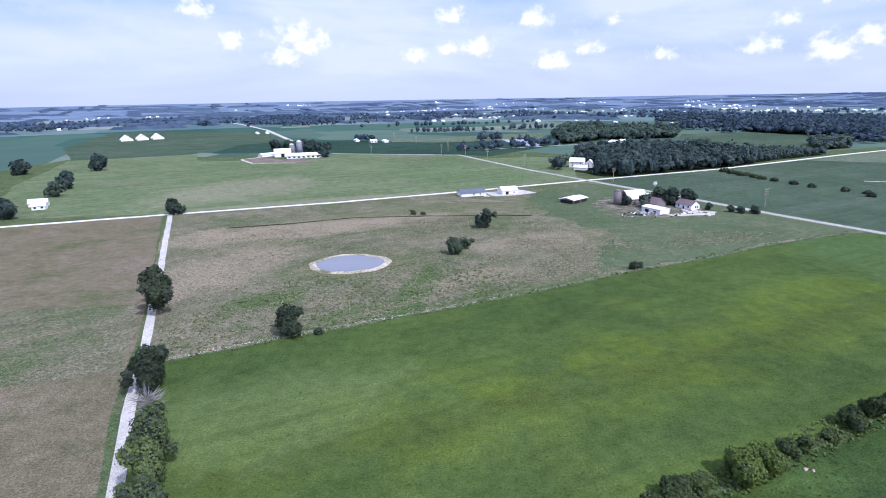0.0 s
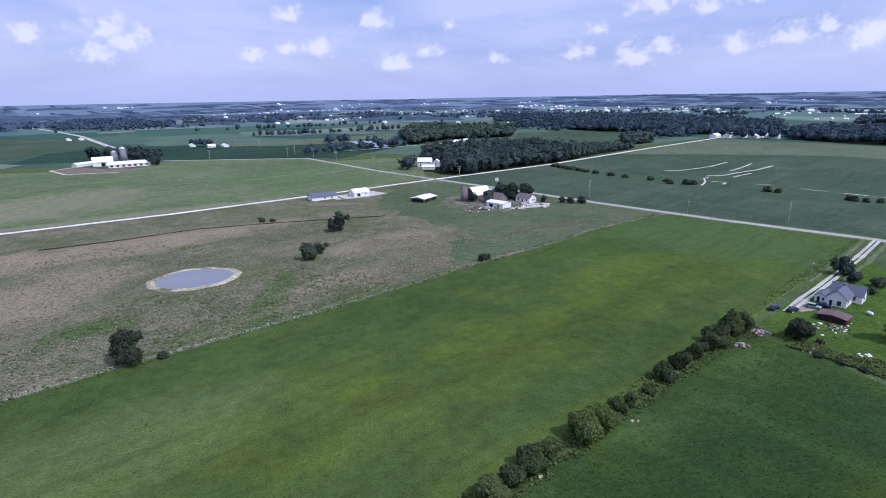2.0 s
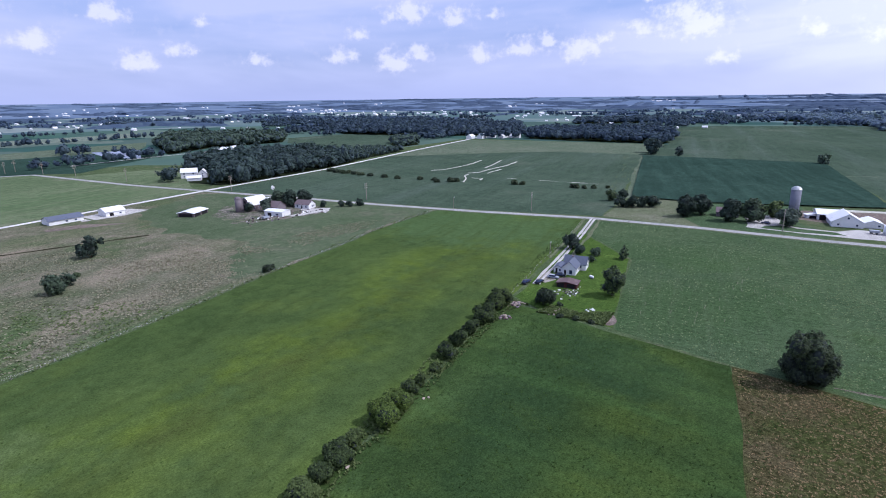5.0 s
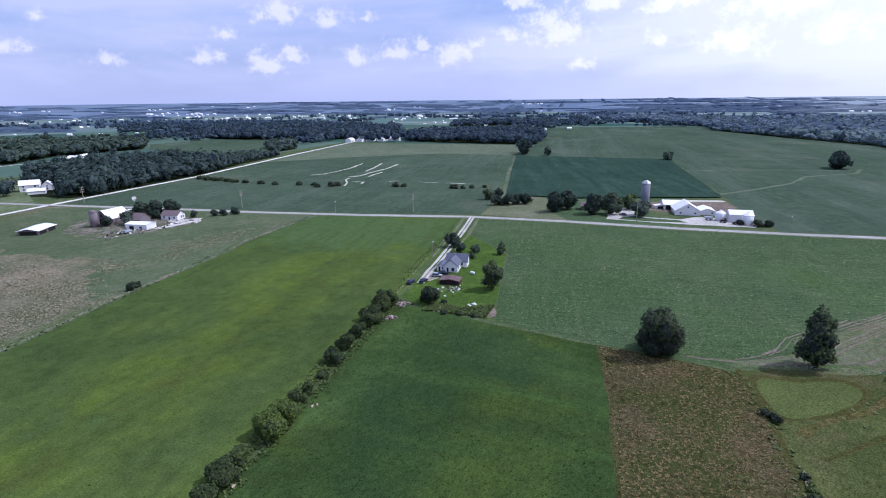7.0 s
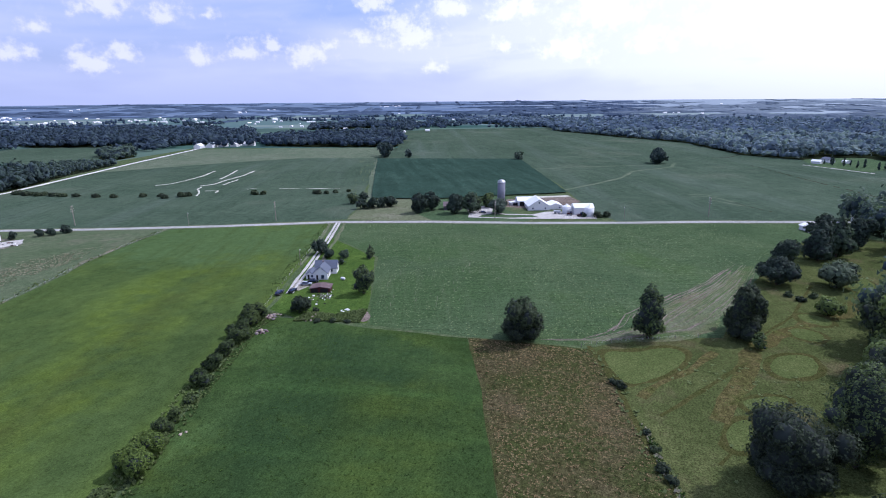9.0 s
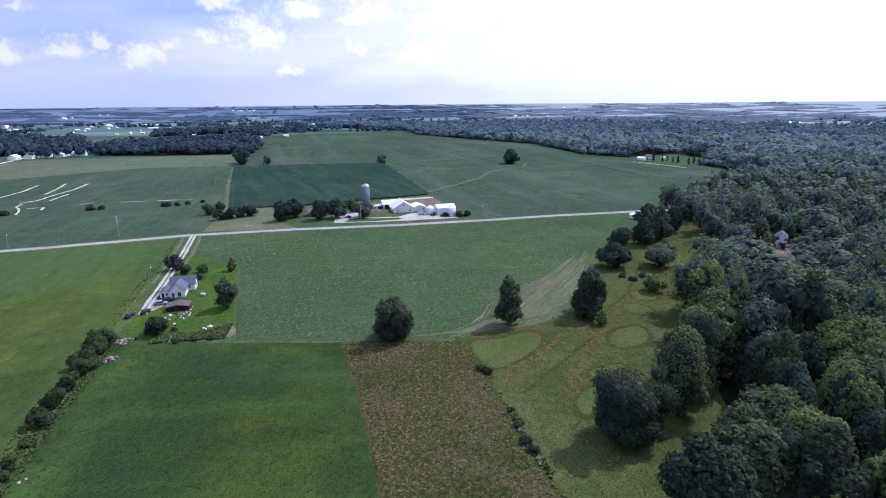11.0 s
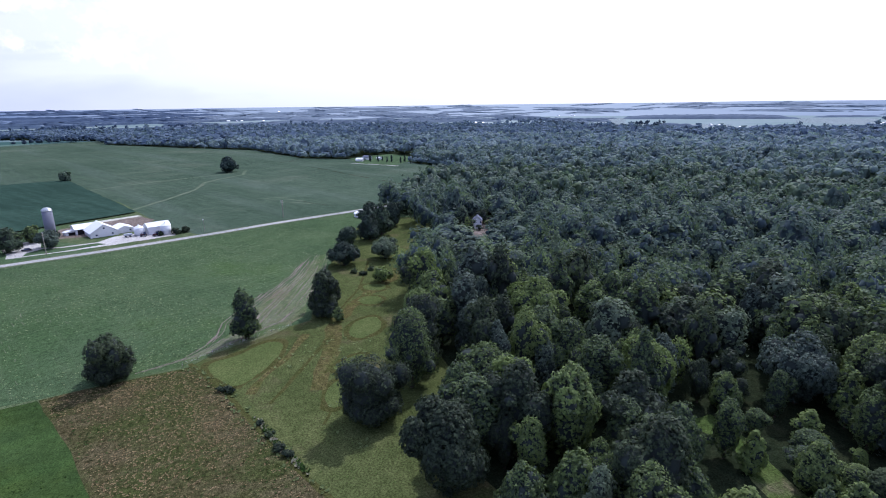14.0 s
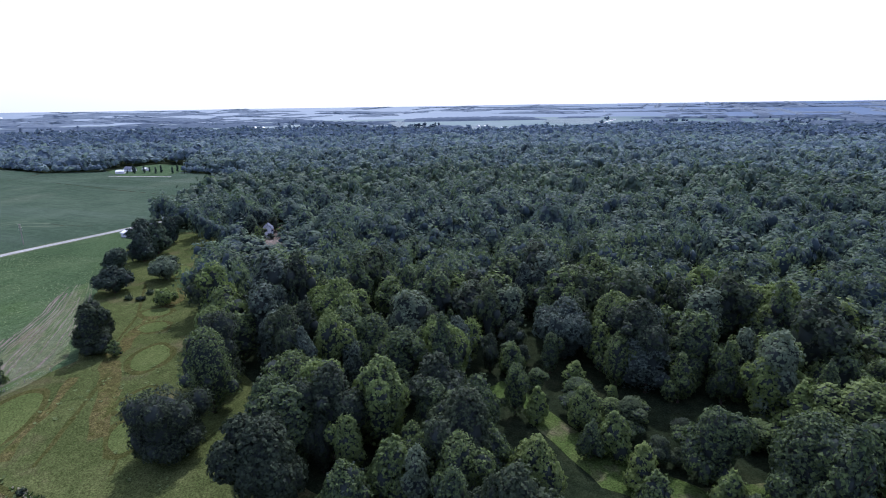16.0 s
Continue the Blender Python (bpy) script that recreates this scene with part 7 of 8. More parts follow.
for line in ([(30.3, 403.1), (37.3, 380.7)], [(54.9, 387.3), (68.5, 394.0)], [(40, 357), (54.6, 359.8)], [(98, 332), (104, 322), (112, 316)]):
    ribbon("feed_apron", line, 1.8, 0.13, M["verge"], "pale concrete feeding apron in the cattle yard", "yard", 0.5, 3.0)
gable("hill_house", "large white house among dark trees", "house", 14, 10, 5.6, 9.0, M["white"], M["white_roof"], (136.0, 545.0), -0.4, 0.5, openings=[("s", -4, 1.2, 1, 2.4, "window"), ("s", 0, 1.2, 0, 2.1, "dark"), ("s", 4, 1.2, 1, 2.4, "window"), ("s", -4, 1.2, 3.6, 4.9, "window"), ("s", 4, 1.2, 3.6, 4.9, "window")])
gable("house_wing", "white gabled wing of the large house", "house", 9, 8, 4.4, 7.6, M["white"], M["white_roof"], (147.0, 540.0), 1.17, 0.4, openings=[("w", 0, 1.2, 1, 2.4, "window"), ("w", 0, 1.2, 3.2, 4.3, "window")])
gable("hill_shed", "white shed below the large house", "shed", 12, 7, 2.6, 4.4, M["white"], M["white_roof"], (134.0, 522.0), -0.4, 0.4)
# far dairy farm
gable("dairy_barn", "very long low white dairy barn", "barn", 46, 13, 3.6, 6.2, M["white"], M["white_roof"], (-169.0, 681.0), 0.3, 0.6, openings=[("s", -20 + 5.7 * k, 2.6, 0.8, 2.6, "dark") for k in range(8)])
gable("barn", "tall white barn at the far dairy farm", "barn", 20, 15, 5.0, 10.0, M["white"], M["white_roof"], (-203.0, 700.0), 0.3, 0.5, openings=[("s", 0, 4, 0, 4, "dark")])
gable("white_shed", "low white shed at the far dairy farm", "shed", 22, 9, 2.8, 4.4, M["white"], M["white_roof"], (-224.0, 705.0), 0.9, 0.4)
silo("tall pale silo at the far dairy farm", (-188.5, 728.0), 3.4, 18.5, M["silo_grey"], M["steel"], 8)
silo("pale silo at the far dairy farm", (-198.0, 727.0), 3.0, 14.5, M["silo_grey"], M["steel"], 8)
sheet("dairy_lot", [(-243, 669), (-217, 626), (-165, 624), (-150, 640), (-160, 662), (-195, 665), (-228, 695)], 0.08, M["soil"], "bare cattle lot of the far dairy farm", "yard", 6, 2)
ribbon("lot_wall", [(-230, 694), (-245, 668), (-217, 625), (-168, 624)], 3.0, 0.12, M["pale_soil"], "pale concrete kerb round the cattle lot", "yard", 0.6)
for k in range(3):
    gable("hoop_barn", "white-roofed long barn far off", "barn", 26, 20, 3.0, 11.0, M["white"], M["white_roof"], (-600 + 20 * k, 1052 + 19 * k), 2.2, 0.5)
for x, y, L in ((-143, 935, 12), (-112, 908, 14), (-92, 907, 16), (-399, 1203, 20), (-380, 1210, 16), (-285, 378, 14), (-276, 366, 10), (647, 712, 14), (666, 704, 18), (684, 697, 14), (700, 684, 26), (712, 668, 16), (242, 801, 14), (256, 812, 16), (272, 824, 14)):
    big = x > 640
    gable("far_house", "white building with a pale roof far off", "house", L * (1.25 if big else 0.8), 10.5 if big else 7.5, 4.2 if big else 2.8, 7.4 if big else 5.0, M["white"], M["white_roof"], (x, y), TH + (0.0 if L % 4 else math.pi / 2), 0.4, group="far buildings",
          openings=[("s", -L / 5, 1.4, 0.9, 2.2, "window"), ("s", L / 5, 1.4, 0.9, 2.2, "window")])
# houses by the wood's edge
gable("cottage", "pale house by the road at the wood's edge", "house", 11, 8, 3.0, 5.4, M["white"], M["white_roof"], (383, -112), WAY, 0.4)
gable("cottage", "white-roofed house by the road at the wood's edge", "house", 14, 9, 3.0, 5.6, M["white"], M["white_roof"], (366, -128), WAY + 1.2, 0.4)
gable("garage", "low white-roofed garage by the trees", "shed", 9, 7, 2.5, 3.8, M["white"], M["white_roof"], (347, -79), WAY, 0.4)
gable("cabin", "white house half hidden in the wood", "house", 8, 5.2, 5.0, 7.2, M["white"], M["grey_roof"], (289, -140), -0.4, 0.4, openings=[("w", 0, 1.2, 1, 2.4, "window"), ("w", 2, 1.0, 3.4, 4.6, "window"), ("w", -2, 1.0, 3.4, 4.6, "window"), ("s", 0, 1.4, 1, 2.4, "dark")])
for k, x, y, w, h in ((2, 280.5, -138.0, 0.42, 0.2), (0, 280.0, -131.5, 0.75, 0.5), (4, 283.5, -146.0, 0.6, 0.36), (3, 291.5, -131.0, 0.8, 0.8), (2, 297.0, -147.5, 0.75, 0.55), (1, 276.0, -128.0, 0.7, 0.6)):
    again(kinds[8 + k], x, y, w, k * 1.3, h)
sheet("cabin_yard", YARD, 0.06, M["soil"], "bare gravel clearing beside the wooded house", "yard", 4, 1.0)

# homestead in the orchard clearing beyond the crop
gable("cottage", "small white house in a clearing of the wood", "house", 13, 8, 3.0, 5.4, M["white"], M["grey_roof"], (742, -160), WAY, 0.4)
gable("garage", "white outbuilding in a clearing of the wood", "shed", 9, 7, 2.6, 4.2, M["white"], M["white_roof"], (722, -146), WAY + 0.6, 0.4)
gable("garage", "low white shed beside the clearing", "shed", 7, 5, 2.2, 3.4, M["white"], M["white_roof"], (735, -176), WAY, 0.4)
ribbon("clearing_track", [(700, -130), (668, -158), (640, -180)], 2.6, 0.1, M["gravel"], "pale gravel track along the clearing", "track", 0.5, 8.0)
tree = make_tree(910, 1.7, 0.3, 8.0, 90, 0.9, 8, M["leaf_blue_green"], "cone", "slim dark conifer beside the clearing", "tree", "clearing conifers")
put(tree, 708, -158)
for k in range(13):
    again(tree, 716 - 4.6 * k + 9 * (k % 3), -152 - 4.0 * k - 3 * (k % 2), 0.6 + 0.16 * (k % 4), k)

# houses of the far settlements
rng = np.random.default_rng(5)
proto = gable("settlement_house", "tiny white house of the far settlements", "house", 16, 10, 3.6, 7.0, M["white"], M["white_roof"], (900, 1250), TH, 0.5, group="settlement houses")
for k, (x, y) in enumerate(homes):
    x, y = float(x), float(y)
    r = math.hypot(x, y)
    s = float(rng.uniform(0.42, 0.85)) * (1 + max(0, r - 2400) / 4500)
    c = copy_thing(proto, pose(0, 0, 0))
    c.matrix_basis = Matrix.Translation((x, y, rise(x, y))) @ Matrix.Rotation(TH + (math.pi / 2 if k % 3 else 0) + rng.normal() * 0.1, 4, "Z") @ Matrix.Diagonal((s * (2.8 if k % 19 == 0 else 1), s * (1.5 if k % 17 == 0 else 1), s, 1))

# ---- poles, fences, vehicles, clutter ----


def utility_pole(at, h=12.0):
    e = thing("utility_pole", pose(at[0], at[1], 0, 0, 0, math.degrees(WAY)), "weathered wooden utility pole with three crossarms", "pole", "utility poles")
    part("pole", quick(cyl, 0.26, 0.18, -0.2, h, 10), M["wood"], e)
    for z, w in ((h - 0.4, 1.5), (h - 1.9, 1.7), (h - 3.4, 1.7)):
        arm = part("crossarm", quick(box, -w, w, -0.12, 0.12, z - 0.12, z + 0.12), M["wood"], e)
        for x in (-w * 0.9, w * 0.9):
            part("insulator", quick(cyl, 0.09, 0.06, z + 0.08, z + 0.36, 8, x), M["white"], arm)
    return e


first_pole = utility_pole((199.3, 328.2))
for s in ((256.8, 221.2), (140, 440), (85, 560), (313, 95), (368, -28), (30, 680), (405, -135), (0, 712), (9, 729), (53, 630), (-39, 859), (-82, 971), (-91, 711)):
    copy_thing(first_pole, pose(s[0], s[1], 0, 0, 0, math.degrees(WAY)))
small = thing("yard_light", pose(184.0, 144.8, 0, 0, 0, math.degrees(WAY)), "slim wooden yard light pole beside the driveway", "pole", "yard lights")
part("pole", quick(cyl, 0.14, 0.1, -0.2, 7.2, 8), M["wood"], small)
part("arm", quick(rod, (0, 0, 6.9), (0.9, 0, 7.3), 0.05, None, 6), M["steel"], small)
part("lamp_head", quick(cyl, 0.24, 0.16, 7.1, 7.4, 10, 0.95), M["white"], small)
for s in ((226, 262), (341, 20)):
    copy_thing(small, pose(s[0], s[1], 0, 0, 0, math.degrees(WAY)))


def fence(pts, gap, label, h=1.25):
    a0 = Vector(pts[0])
    e = thing("fence", pose(a0.x, a0.y, 0), label, "fence")
    post = quick(cyl, 0.09, 0.07, -0.1, h, 6)
    me = bpy.data.meshes.new("post")
    post.to_mesh(me)
    post.free()
    me.materials.append(M["post"])
    rnd = random.Random(len(pts))
    wire = bmesh.new()
    prev = None
    for a, b in zip(pts, pts[1:]):
        a, b = Vector(a), Vector(b)
        k = max(1, int((b - a).length / gap))
        for j in range(k):
            p = a.lerp(b, j / k)
            ob = part("post", me, None, e)
            ob.matrix_basis = Matrix.Translation((p.x - a0.x, p.y - a0.y, 0)) @ Matrix.Rotation(rnd.uniform(-0.08, 0.08), 4, "X") @ Matrix.Diagonal((1, 1, rnd.uniform(0.8, 1.15), 1))
            q = p - a0
            if prev is not None:
                for z in (0.45, 0.75, 1.05):
                    rod(wire, (prev.x, prev.y, z), (q.x, q.y, z), 0.005, None, 3)
            prev = q
    part("wire", wire, M["steel"], e)
    return e


fence([(-80, 134.5), (-50, 148.5), (3, 171.5), (45, 191), (78, 208.5), (122, 227.5), (152, 243.5), (206, 262.5), (222, 264.5)], 7.0, "line of bleached posts between hay field and pasture")
fence([(129, 120), (160, 135), (190, 149), (226, 166), (262, 184)], 5.0, "post fence along the driveway")
fence([(149, 12), (158, 0), (166, -14), (172, -27)], 5.0, "short post fence at the meadow corner")


def car(label, at, turn, paint, length=4.6):
    e = thing("car", pose(at[0], at[1], 0.12, 0, 0, math.degrees(turn)), label, "car", "parked cars")
    bm = bmesh.new()
    v = box(bm, -length / 2, length / 2, -0.88, 0.88, 0.3, 0.92)
    bmesh.ops.bevel(bm, geom=bm.edges[:], offset=0.16, segments=2, affect="EDGES")
    part("body", bm, paint, e)
    bm = bmesh.new()
    v = box(bm, -length * 0.36, length * 0.22, -0.78, 0.78, 0.9, 1.48)
    for q in v:
        if q.co.z > 1.2:
            q.co.x = q.co.x * 0.72 - 0.1
            q.co.y *= 0.84
    cabin = part("cabin", bm, M["glass"], e)
    bm = bmesh.new()
    box(bm, -length * 0.3, length * 0.13, -0.68, 0.68, 1.46, 1.53)
    part("roof", bm, paint, cabin)
    for sx in (-1, 1):
        for sy in (-1, 1):
            bm = bmesh.new()
            rod(bm, (sx * length * 0.31, sy * 0.7, 0.33), (sx * length * 0.31, sy * 0.92, 0.33), 0.33, None, 16)
            w = part("wheel", bm, M["tyre"], e)
            bm = bmesh.new()
            rod(bm, (sx * length * 0.31, sy * 0.9, 0.33), (sx * length * 0.31, sy * 0.94, 0.33), 0.2, None, 12)
            part("rim", bm, M["rim"], w)
        for y in (-0.6, 0.6):
            bm = bmesh.new()
            box(bm, sx * (length / 2 - 0.06) - 0.05, sx * (length / 2 - 0.06) + 0.05, y - 0.18, y + 0.18, 0.62, 0.78)
            part("headlight" if sx > 0 else "tail_light", bm, M["white"] if sx > 0 else M["red"], e)
    return e


car("silver car parked beside the farmhouse", (162.6, 125.2), WAY - math.pi / 2, M["car_grey"], 4.7)
car("dark blue car parked beside the farmhouse", (166.6, 124.6), WAY - math.pi / 2 + 0.1, M["car_dark"], 4.5)
car("dark car parked at the end of the driveway", (154.0, 125.0), WAY - 0.3, M["car_dark"], 4.6)
car("dark pickup parked near the hedgerow", (150.0, 128.2), WAY - 0.2, M["car_dark"], 5.2)
car("dark car parked in the farm yard", (325.5, 108.0), WAY + 1.4, M["car_dark"], 4.8)
car("white car parked beside the farmyard barn", (126.5, 331.0), 0.4, M["car_white"], 4.6)



def implement(label, at, turn, kind="tractor"):
    """A parked tractor or wagon."""
    e = thing(kind, pose(at[0], at[1], 0.1, 0, 0, math.degrees(turn)), label, kind, "farm machines")
    paint = M["red"] if kind == "tractor" else M["car_dark"]
    part("body", quick(box, -1.6, 1.6, -0.5, 0.5, 0.8, 1.5), paint, e)
    if kind == "tractor":
        part("cab", quick(box, -1.4, -0.1, -0.65, 0.65, 1.5, 2.7), M["glass"], e)
        part("exhaust", quick(cyl, 0.06, 0.06, 1.5, 2.5, 8, 0.8), M["dark"], e)
    else:
        part("box", quick(box, -2.2, 2.2, -1.1, 1.1, 1.0, 2.0), M["car_grey"], e)
    for x, r in ((-1.0, 0.8 if kind == "tractor" else 0.5), (1.2, 0.5)):
        for y in (-0.95, 0.95):
            w = part("wheel", quick(rod, (x, y - 0.18, r), (x, y + 0.18, r), r, None, 16), M["tyre"], e)
            part("rim", quick(rod, (x, y - 0.2, r), (x, y + 0.2, r), r * 0.5, None, 12), M["rim"], w)
    return e


implement("dark tractor parked beside the grain bins", (339.5, 53.5), WAY + 1.2)
implement("old tractor parked beside the machine shed", (337.8, 46.5), WAY + 1.7)
implement("grey farm wagon parked beside the barn", (341.5, 62.0), WAY + 1.5, "wagon")
implement("farm wagon standing below the farmyard", (118.0, 313.0), 0.4, "wagon")

# gas tank on the lawn
e = thing("gas_tank", pose(173.9, 114.9, 0, 0, 0, math.degrees(WAY) + 60), "white oval gas tank on the lawn", "tank")
bm = bmesh.new()
bmesh.ops.create_uvsphere(bm, u_segments=16, v_segments=10, radius=0.55)
for q in bm.verts:
    q.co.x += 0.6 * (1 if q.co.x > 0.01 else -1 if q.co.x < -0.01 else 0)
    q.co.z += 0.8
part("shell", bm, M["white"], e, "", True)
for x in (-0.5, 0.5):
    part("leg", quick(box, x - 0.1, x + 0.1, -0.4, 0.4, 0, 0.36), M["concrete"], e)

rnd = random.Random(3)


def boulder(at, r, mat, label, name="rock", category="rock", group="rocks", lift=0.0):
    bm = bmesh.new()
    bmesh.ops.create_icosphere(bm, subdivisions=1, radius=r)
    s = rnd.random() * 50
    for q in bm.verts:
        q.co *= 1 + 0.8 * noise.noise((q.co.x / r * 0.9 + s, q.co.y / r * 0.9, q.co.z / r * 0.9))
        q.co.z *= 0.62
    me = bpy.data.meshes.new(name)
    bm.to_mesh(me)
    bm.free()
    me.materials.append(mat)
    ob = new(name, me)
    ob.location = (at[0], at[1], r * 0.3 + lift)
    return tagged(ob, label, category, group)


for cx, cy, k, spread in ((130.1, 115.2, 44, 2.4), (118.6, 109.6, 30, 1.9), (68.5, 86.5, 2, 0.8), (41, 76.5, 2, 0.8), (277, 165, 4, 3.0)):
    for j in range(k):
        dx, dy = rnd.gauss(0, spread * 0.6), rnd.gauss(0, spread * 0.42)
        up = max(0.0, 1.1 - math.hypot(dx, dy * 1.4) / spread) * 0.9 if k > 10 else 0.0
        boulder((cx + dx, cy + dy), rnd.uniform(0.25, 0.62), M[("stone", "stone", "concrete", "rust")[j % 4]], "pale pinkish field stone in a heap", lift=up * rnd.uniform(0.3, 1.0))
for j in range(60):
    boulder((rnd.gauss(154, 3.2), rnd.gauss(110.5, 2.4)), rnd.uniform(0.18, 0.5), M[("white", "dark", "concrete")[j % 3]], "small piece of yard clutter round the red shed", "clutter", "clutter", "yard clutter")
for j in range(80):
    boulder((rnd.uniform(104, 158), rnd.gauss(316, 5) - 0.0), rnd.uniform(0.3, 0.9), M[("white", "dark", "concrete", "rust")[j % 4]], "piece of scrap lying in the cluttered farmyard", "scrap", "clutter", "farmyard scrap")
for j in range(8):
    boulder((145.7 + rnd.gauss(0, 1.3), 94.4 + rnd.gauss(0, 1.0)), rnd.uniform(0.3, 0.6), M["white"], "white bag of rubbish on the lawn", "bag", "bag", "white bags")
for j in range(7):
    boulder((134 + rnd.gauss(0, 2.0), 102 + rnd.gauss(0, 1.5)), rnd.uniform(0.3, 0.55), M["stone"], "pale stone at the lawn's edge")

# stock-water windmill wheel beside the farmyard
e = thing("windmill", pose(152.5, 384.0, 0), "small white farm windmill on a thin mast", "windmill")
part("mast", quick(cyl, 0.16, 0.1, 0, 7.6, 8), M["steel"], e)
bm = bmesh.new()
for k in range(10):
    a = k * 0.628
    rod(bm, (0, 0, 7.6), (1.5 * math.cos(a), 0.2, 7.6 + 1.5 * math.sin(a)), 0.1, 0.26, 4)
part("wheel", bm, M["white"], e)

# weeds, tussocks and stubble
rng = np.random.default_rng(44)


def tufts(name, poly, count, h, w, mat, label, keep=None, seed=1):
    """Many small grass and weed tussocks as one object of crossing blades."""
    r = np.random.default_rng(seed)
    xs, ys = [p[0] for p in poly], [p[1] for p in poly]
    pts = np.stack([r.uniform(min(xs), max(xs), count * 4), r.uniform(min(ys), max(ys), count * 4)], 1)
    pts = pts[inside(pts[:, 0], pts[:, 1], poly)]
    if keep:
        pts = pts[[keep(float(a), float(b)) for a, b in pts]]
    pts = pts[:count]
    m = len(pts)
    blades = 4
    a = r.uniform(0, 6.28, (m, blades))
    s = r.uniform(0.5, 1.3, (m, blades))
    base = np.repeat(pts, blades, 0)
    a, s = a.ravel(), s.ravel()
    dx, dy = np.cos(a), np.sin(a)
    z0 = np.zeros(len(a))
    side = np.stack([-dy * w * s, dx * w * s], 1)
    lean = np.stack([dx * w * s * 2.2, dy * w * s * 2.2], 1)
    q = np.stack([np.column_stack([base - side * 0.8, z0]), np.column_stack([base + side * 0.8, z0]), np.column_stack([base + side + lean, h * s]), np.column_stack([base - side + lean, h * s * 0.9])], 1).reshape(-1, 3)
    me = build(name, q, np.arange(len(q)).reshape(-1, 4), np.zeros((0, 3), int), [mat], 0)
    return tagged(new(name, me), label, "weeds", "", "stuff")


chance = random.Random(77)


def patchy(x, y):
    if math.hypot(x - PC.x, y - PC.y) < 18:
        return False
    return noise.noise((x * 0.045, y * 0.045, 1.0)) + 0.5 * noise.noise((x * 0.15, y * 0.15, 4.0)) + chance.uniform(-0.45, 0.45) > 0.12


M["weed"] = leaf_material("dry_weeds", S(112, 112, 90), S(142, 138, 118), S(150, 144, 126), 0.1, 0.8)
M["green_weed"] = leaf_material("green_weeds", S(64, 80, 46), S(94, 108, 66), S(104, 114, 74), 0.1, 0.8)
tufts("pasture_tussocks", [(-8, 184), (20, 189), (60, 210), (98, 238), (84, 264), (36, 266), (12, 216)], 4200, 0.26, 0.19, M["weed"], "pale dry tussocks in the pasture", patchy, 1)
tufts("pasture_tussocks", [(100, 238), (150, 250), (175, 262), (150, 276), (110, 262)], 900, 0.26, 0.2, M["weed"], "pale dry tussocks below the farmyard", patchy, 11)
tufts("pasture_tussocks", [(-80, 137), (3, 175), (78, 212), (100, 250), (40, 310), (-100, 300), (-130, 235)], 5200, 0.26, 0.19, M["weed"], "scattered dry tussocks in the pasture", patchy, 12)
tufts("pasture_weeds", [(-80, 137), (3, 175), (40, 195), (0, 230), (-60, 205), (-90, 160)], 1500, 0.25, 0.22, M["green_weed"], "green weeds in the pasture", lambda x, y: not patchy(x, y) and math.hypot(x - PC.x, y - PC.y) > 18, 2)
tufts("fence_weeds", [(-80, 133), (3, 170), (78, 206.5), (152, 242), (206, 261), (206, 266), (152, 246.5), (78, 211), (3, 174), (-80, 137)], 2000, 0.45, 0.22, M["green_weed"], "weeds along the fence line", None, 3)
tufts("hedge_weeds", [(8, 60), (30, 69), (58, 83), (90, 98), (122, 112), (134, 112), (134, 121), (126, 122), (86, 105), (55, 89), (26, 77), (6, 68)], 2600, 0.4, 0.17, M["green_weed"], "rough weeds under the hedgerow", None, 4)
tufts("ditch_weeds", [(149, 13), (128, 1.5), (101, -9), (80, -18), (78, -23), (101, -14), (128, -3.5), (150, 8)], 170, 0.35, 0.25, M["green_weed"], "rank weeds along the ditch", None, 6)
DITCH = [(113, -7.8), (105.3, -10.4), (98.1, -12.6), (91.5, -15.6), (86, -18), (86, -19.4), (91, -17.4), (98, -14.2), (105, -11.8), (112, -9.4)]
tufts("meadow_weeds", [(163, -6), (172, -27), (232, -41), (300, -61), (270, -100), (205, -72), (150, -56), (95, -40), (85, -30)], 260, 0.22, 0.24, M["green_weed"], "rough grass tufts in the meadow", patchy, 7)
tufts("driveway_weeds", [(129, 121), (160, 136), (190, 150), (262, 185), (262, 188), (190, 154), (150, 135), (128, 125)], 900, 0.32, 0.14, M["green_weed"], "weeds along the driveway fence", None, 8)
tufts("yard_weeds", [(130, 106), (133, 100), (138, 84), (150, 88), (146, 92), (141, 96), (139, 106)], 1100, 0.5, 0.2, M["green_weed"], "rank weeds at the end of the lawn", None, 9)
M["clover_weed"] = leaf_material("clover_clumps", S(30, 46, 20), S(52, 74, 30), S(66, 88, 36), 0.1, 0.8, 0.2)
M["hay_weed"] = leaf_material("hay_clumps", S(44, 62, 26), S(72, 92, 40), S(96, 112, 44), 0.1, 0.8, 0.2)
M["stubble_weed"] = leaf_material("dry_stubble", S(100, 84, 58), S(138, 120, 90), S(150, 132, 102), 0.1, 0.8, 0.2)
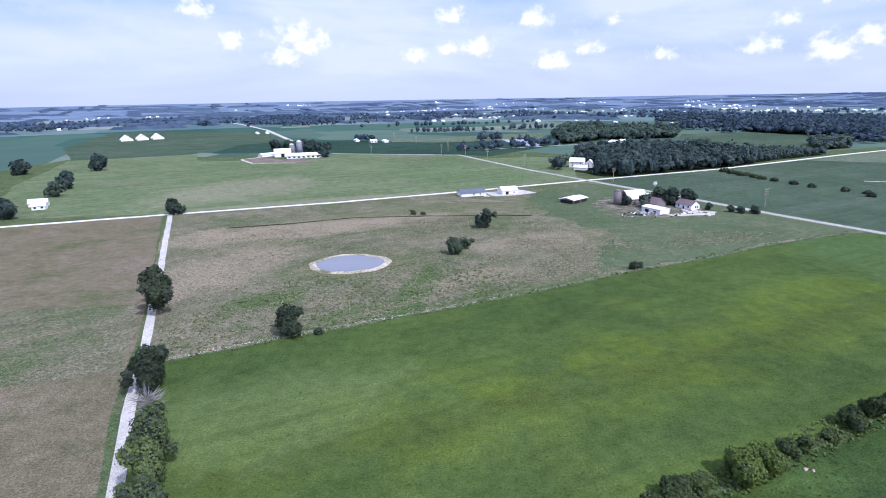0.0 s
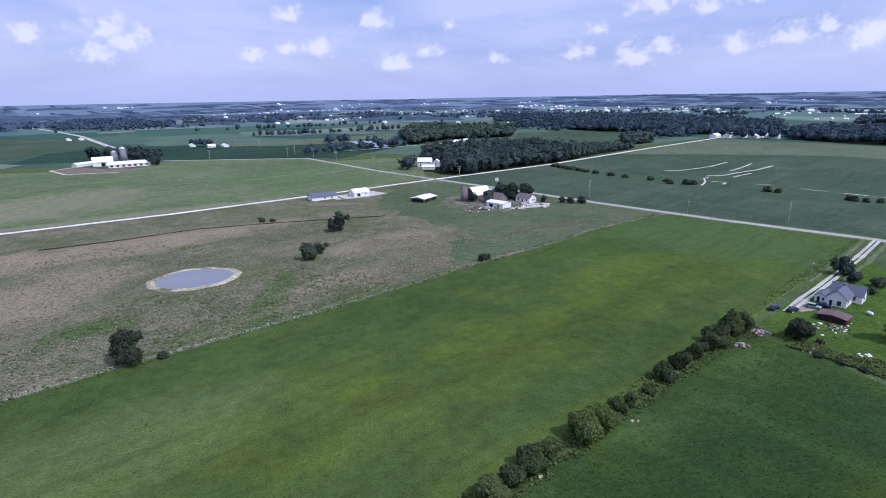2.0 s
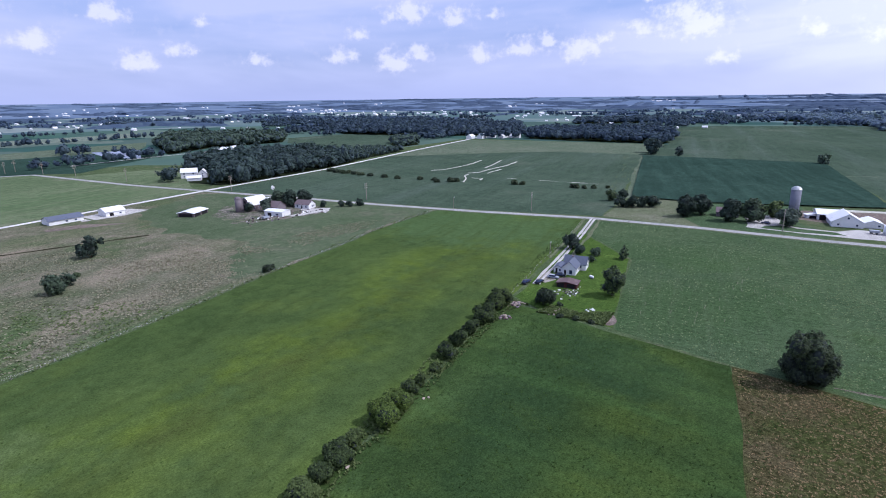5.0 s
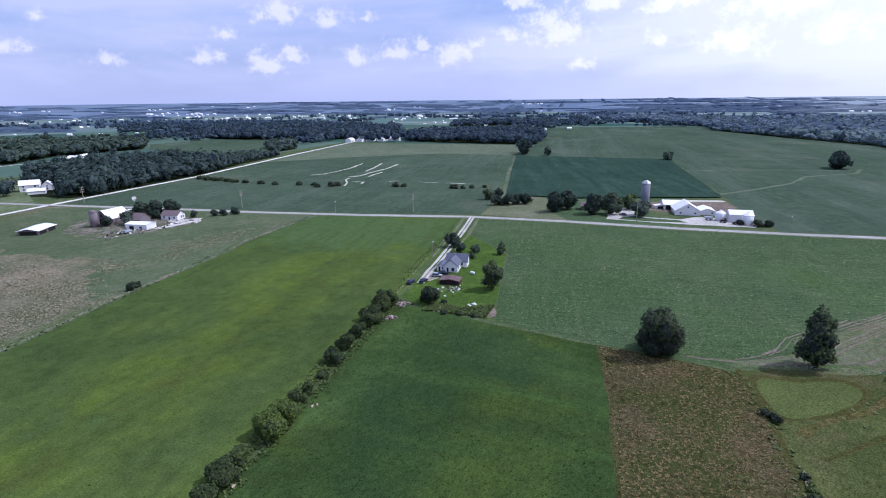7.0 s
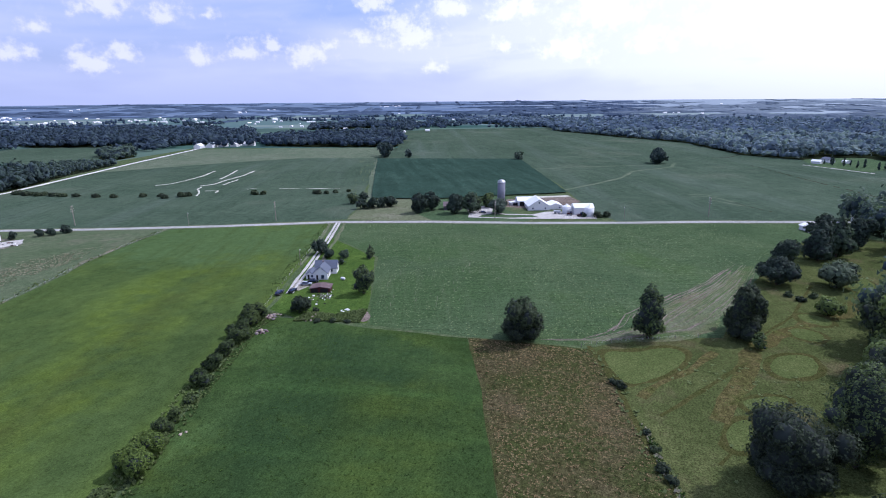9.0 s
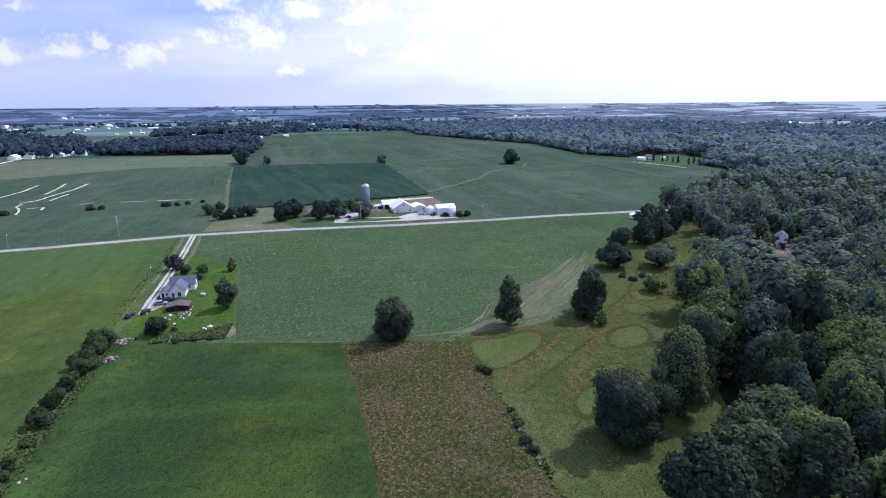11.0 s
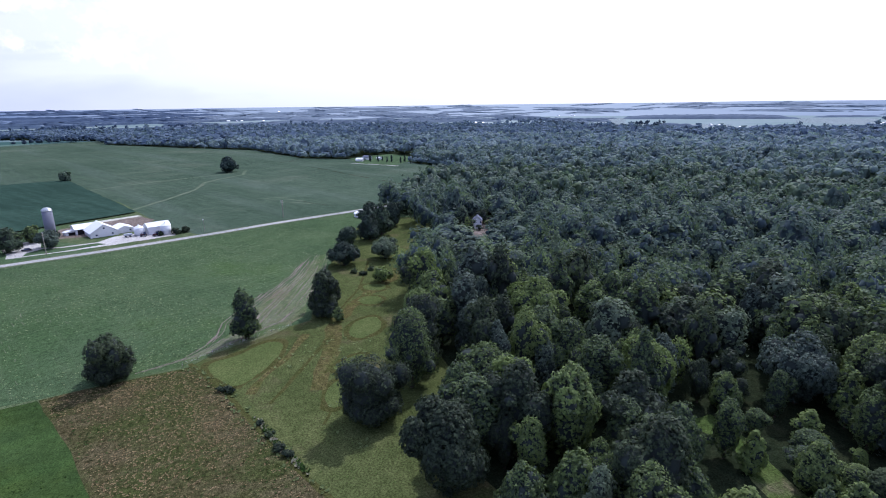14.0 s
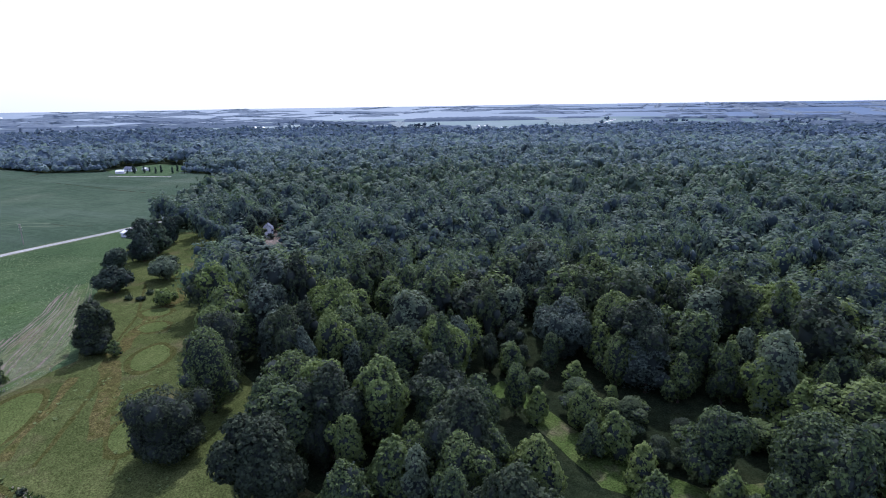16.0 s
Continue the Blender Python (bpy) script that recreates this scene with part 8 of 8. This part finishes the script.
M["bean_weed"] = leaf_material("bean_plants", S(58, 78, 46), S(98, 116, 76), S(134, 142, 108), 0.1, 0.8, 0.2)


def broad(x, y):
    return noise.noise((x * 0.03, y * 0.03, 2.0)) + chance.uniform(-0.6, 0.6) > -0.05


tufts("clover_clumps", [(127, 116), (134, 82), (140, 46), (112, 32), (82, 18), (50, 3), (14, -16), (-28, -6), (-50, 30), (-18, 48), (27, 70), (56, 82), (89, 98)], 3600, 0.16, 0.1, M["clover_weed"], "dark leafy clumps in the clover", broad, 21)
tufts("hay_clumps", [(-76, 132), (3, 168), (78, 205), (152, 240), (215, 258), (256, 184), (219, 163), (128, 121), (55, 88), (26, 76), (-20, 54), (-56, 36), (-58, 85)], 3000, 0.13, 0.09, M["hay_weed"], "taller tufts in the hay", broad, 22)
tufts("stubble_tussocks", [(140.5, 45), (147, 9), (126, -1), (101, -11), (80, -20), (50, -36), (12, -20), (50, 1), (82, 16), (112, 30)], 6500, 0.15, 0.12, M["stubble_weed"], "dry tan tussocks in the stubble", broad, 23)
tufts("stubble_weeds", [(140.5, 45), (147, 9), (126, -1), (101, -11), (80, -20), (50, -36), (12, -20), (50, 1), (82, 16), (112, 30)], 1600, 0.16, 0.12, M["clover_weed"], "green weeds in the stubble", lambda x, y: not broad(x, y), 24)
tufts("bean_clumps", [(258, 178), (286, 125), (306, 68), (326, 15), (346, -30), (300, -58), (232, -40), (176, -26), (164, -6), (150, 12), (143, 46), (139, 80), (152, 87), (210, 118), (232, 154)], 7000, 0.14, 0.13, M["bean_weed"], "uneven plants of the bean crop", broad, 25)
tufts("meadow_grass", [(148, 8), (163, -8), (172, -29), (232, -43), (300, -63), (268, -100), (205, -74), (150, -58), (112, -58), (95, -43), (60, -50), (52, -39), (80, -23), (101, -13), (127, -3)], 900, 0.12, 0.1, M["hay_weed"], "uneven tufts of meadow grass", broad, 26)
tufts("ditch_weeds", DITCH, 130, 0.45, 0.22, M["clover_weed"], "dark rank weeds filling the ditch", None, 31)
tufts("ditch_straw", DITCH, 110, 0.35, 0.2, M["weed"], "pale dead stalks along the ditch", None, 32)
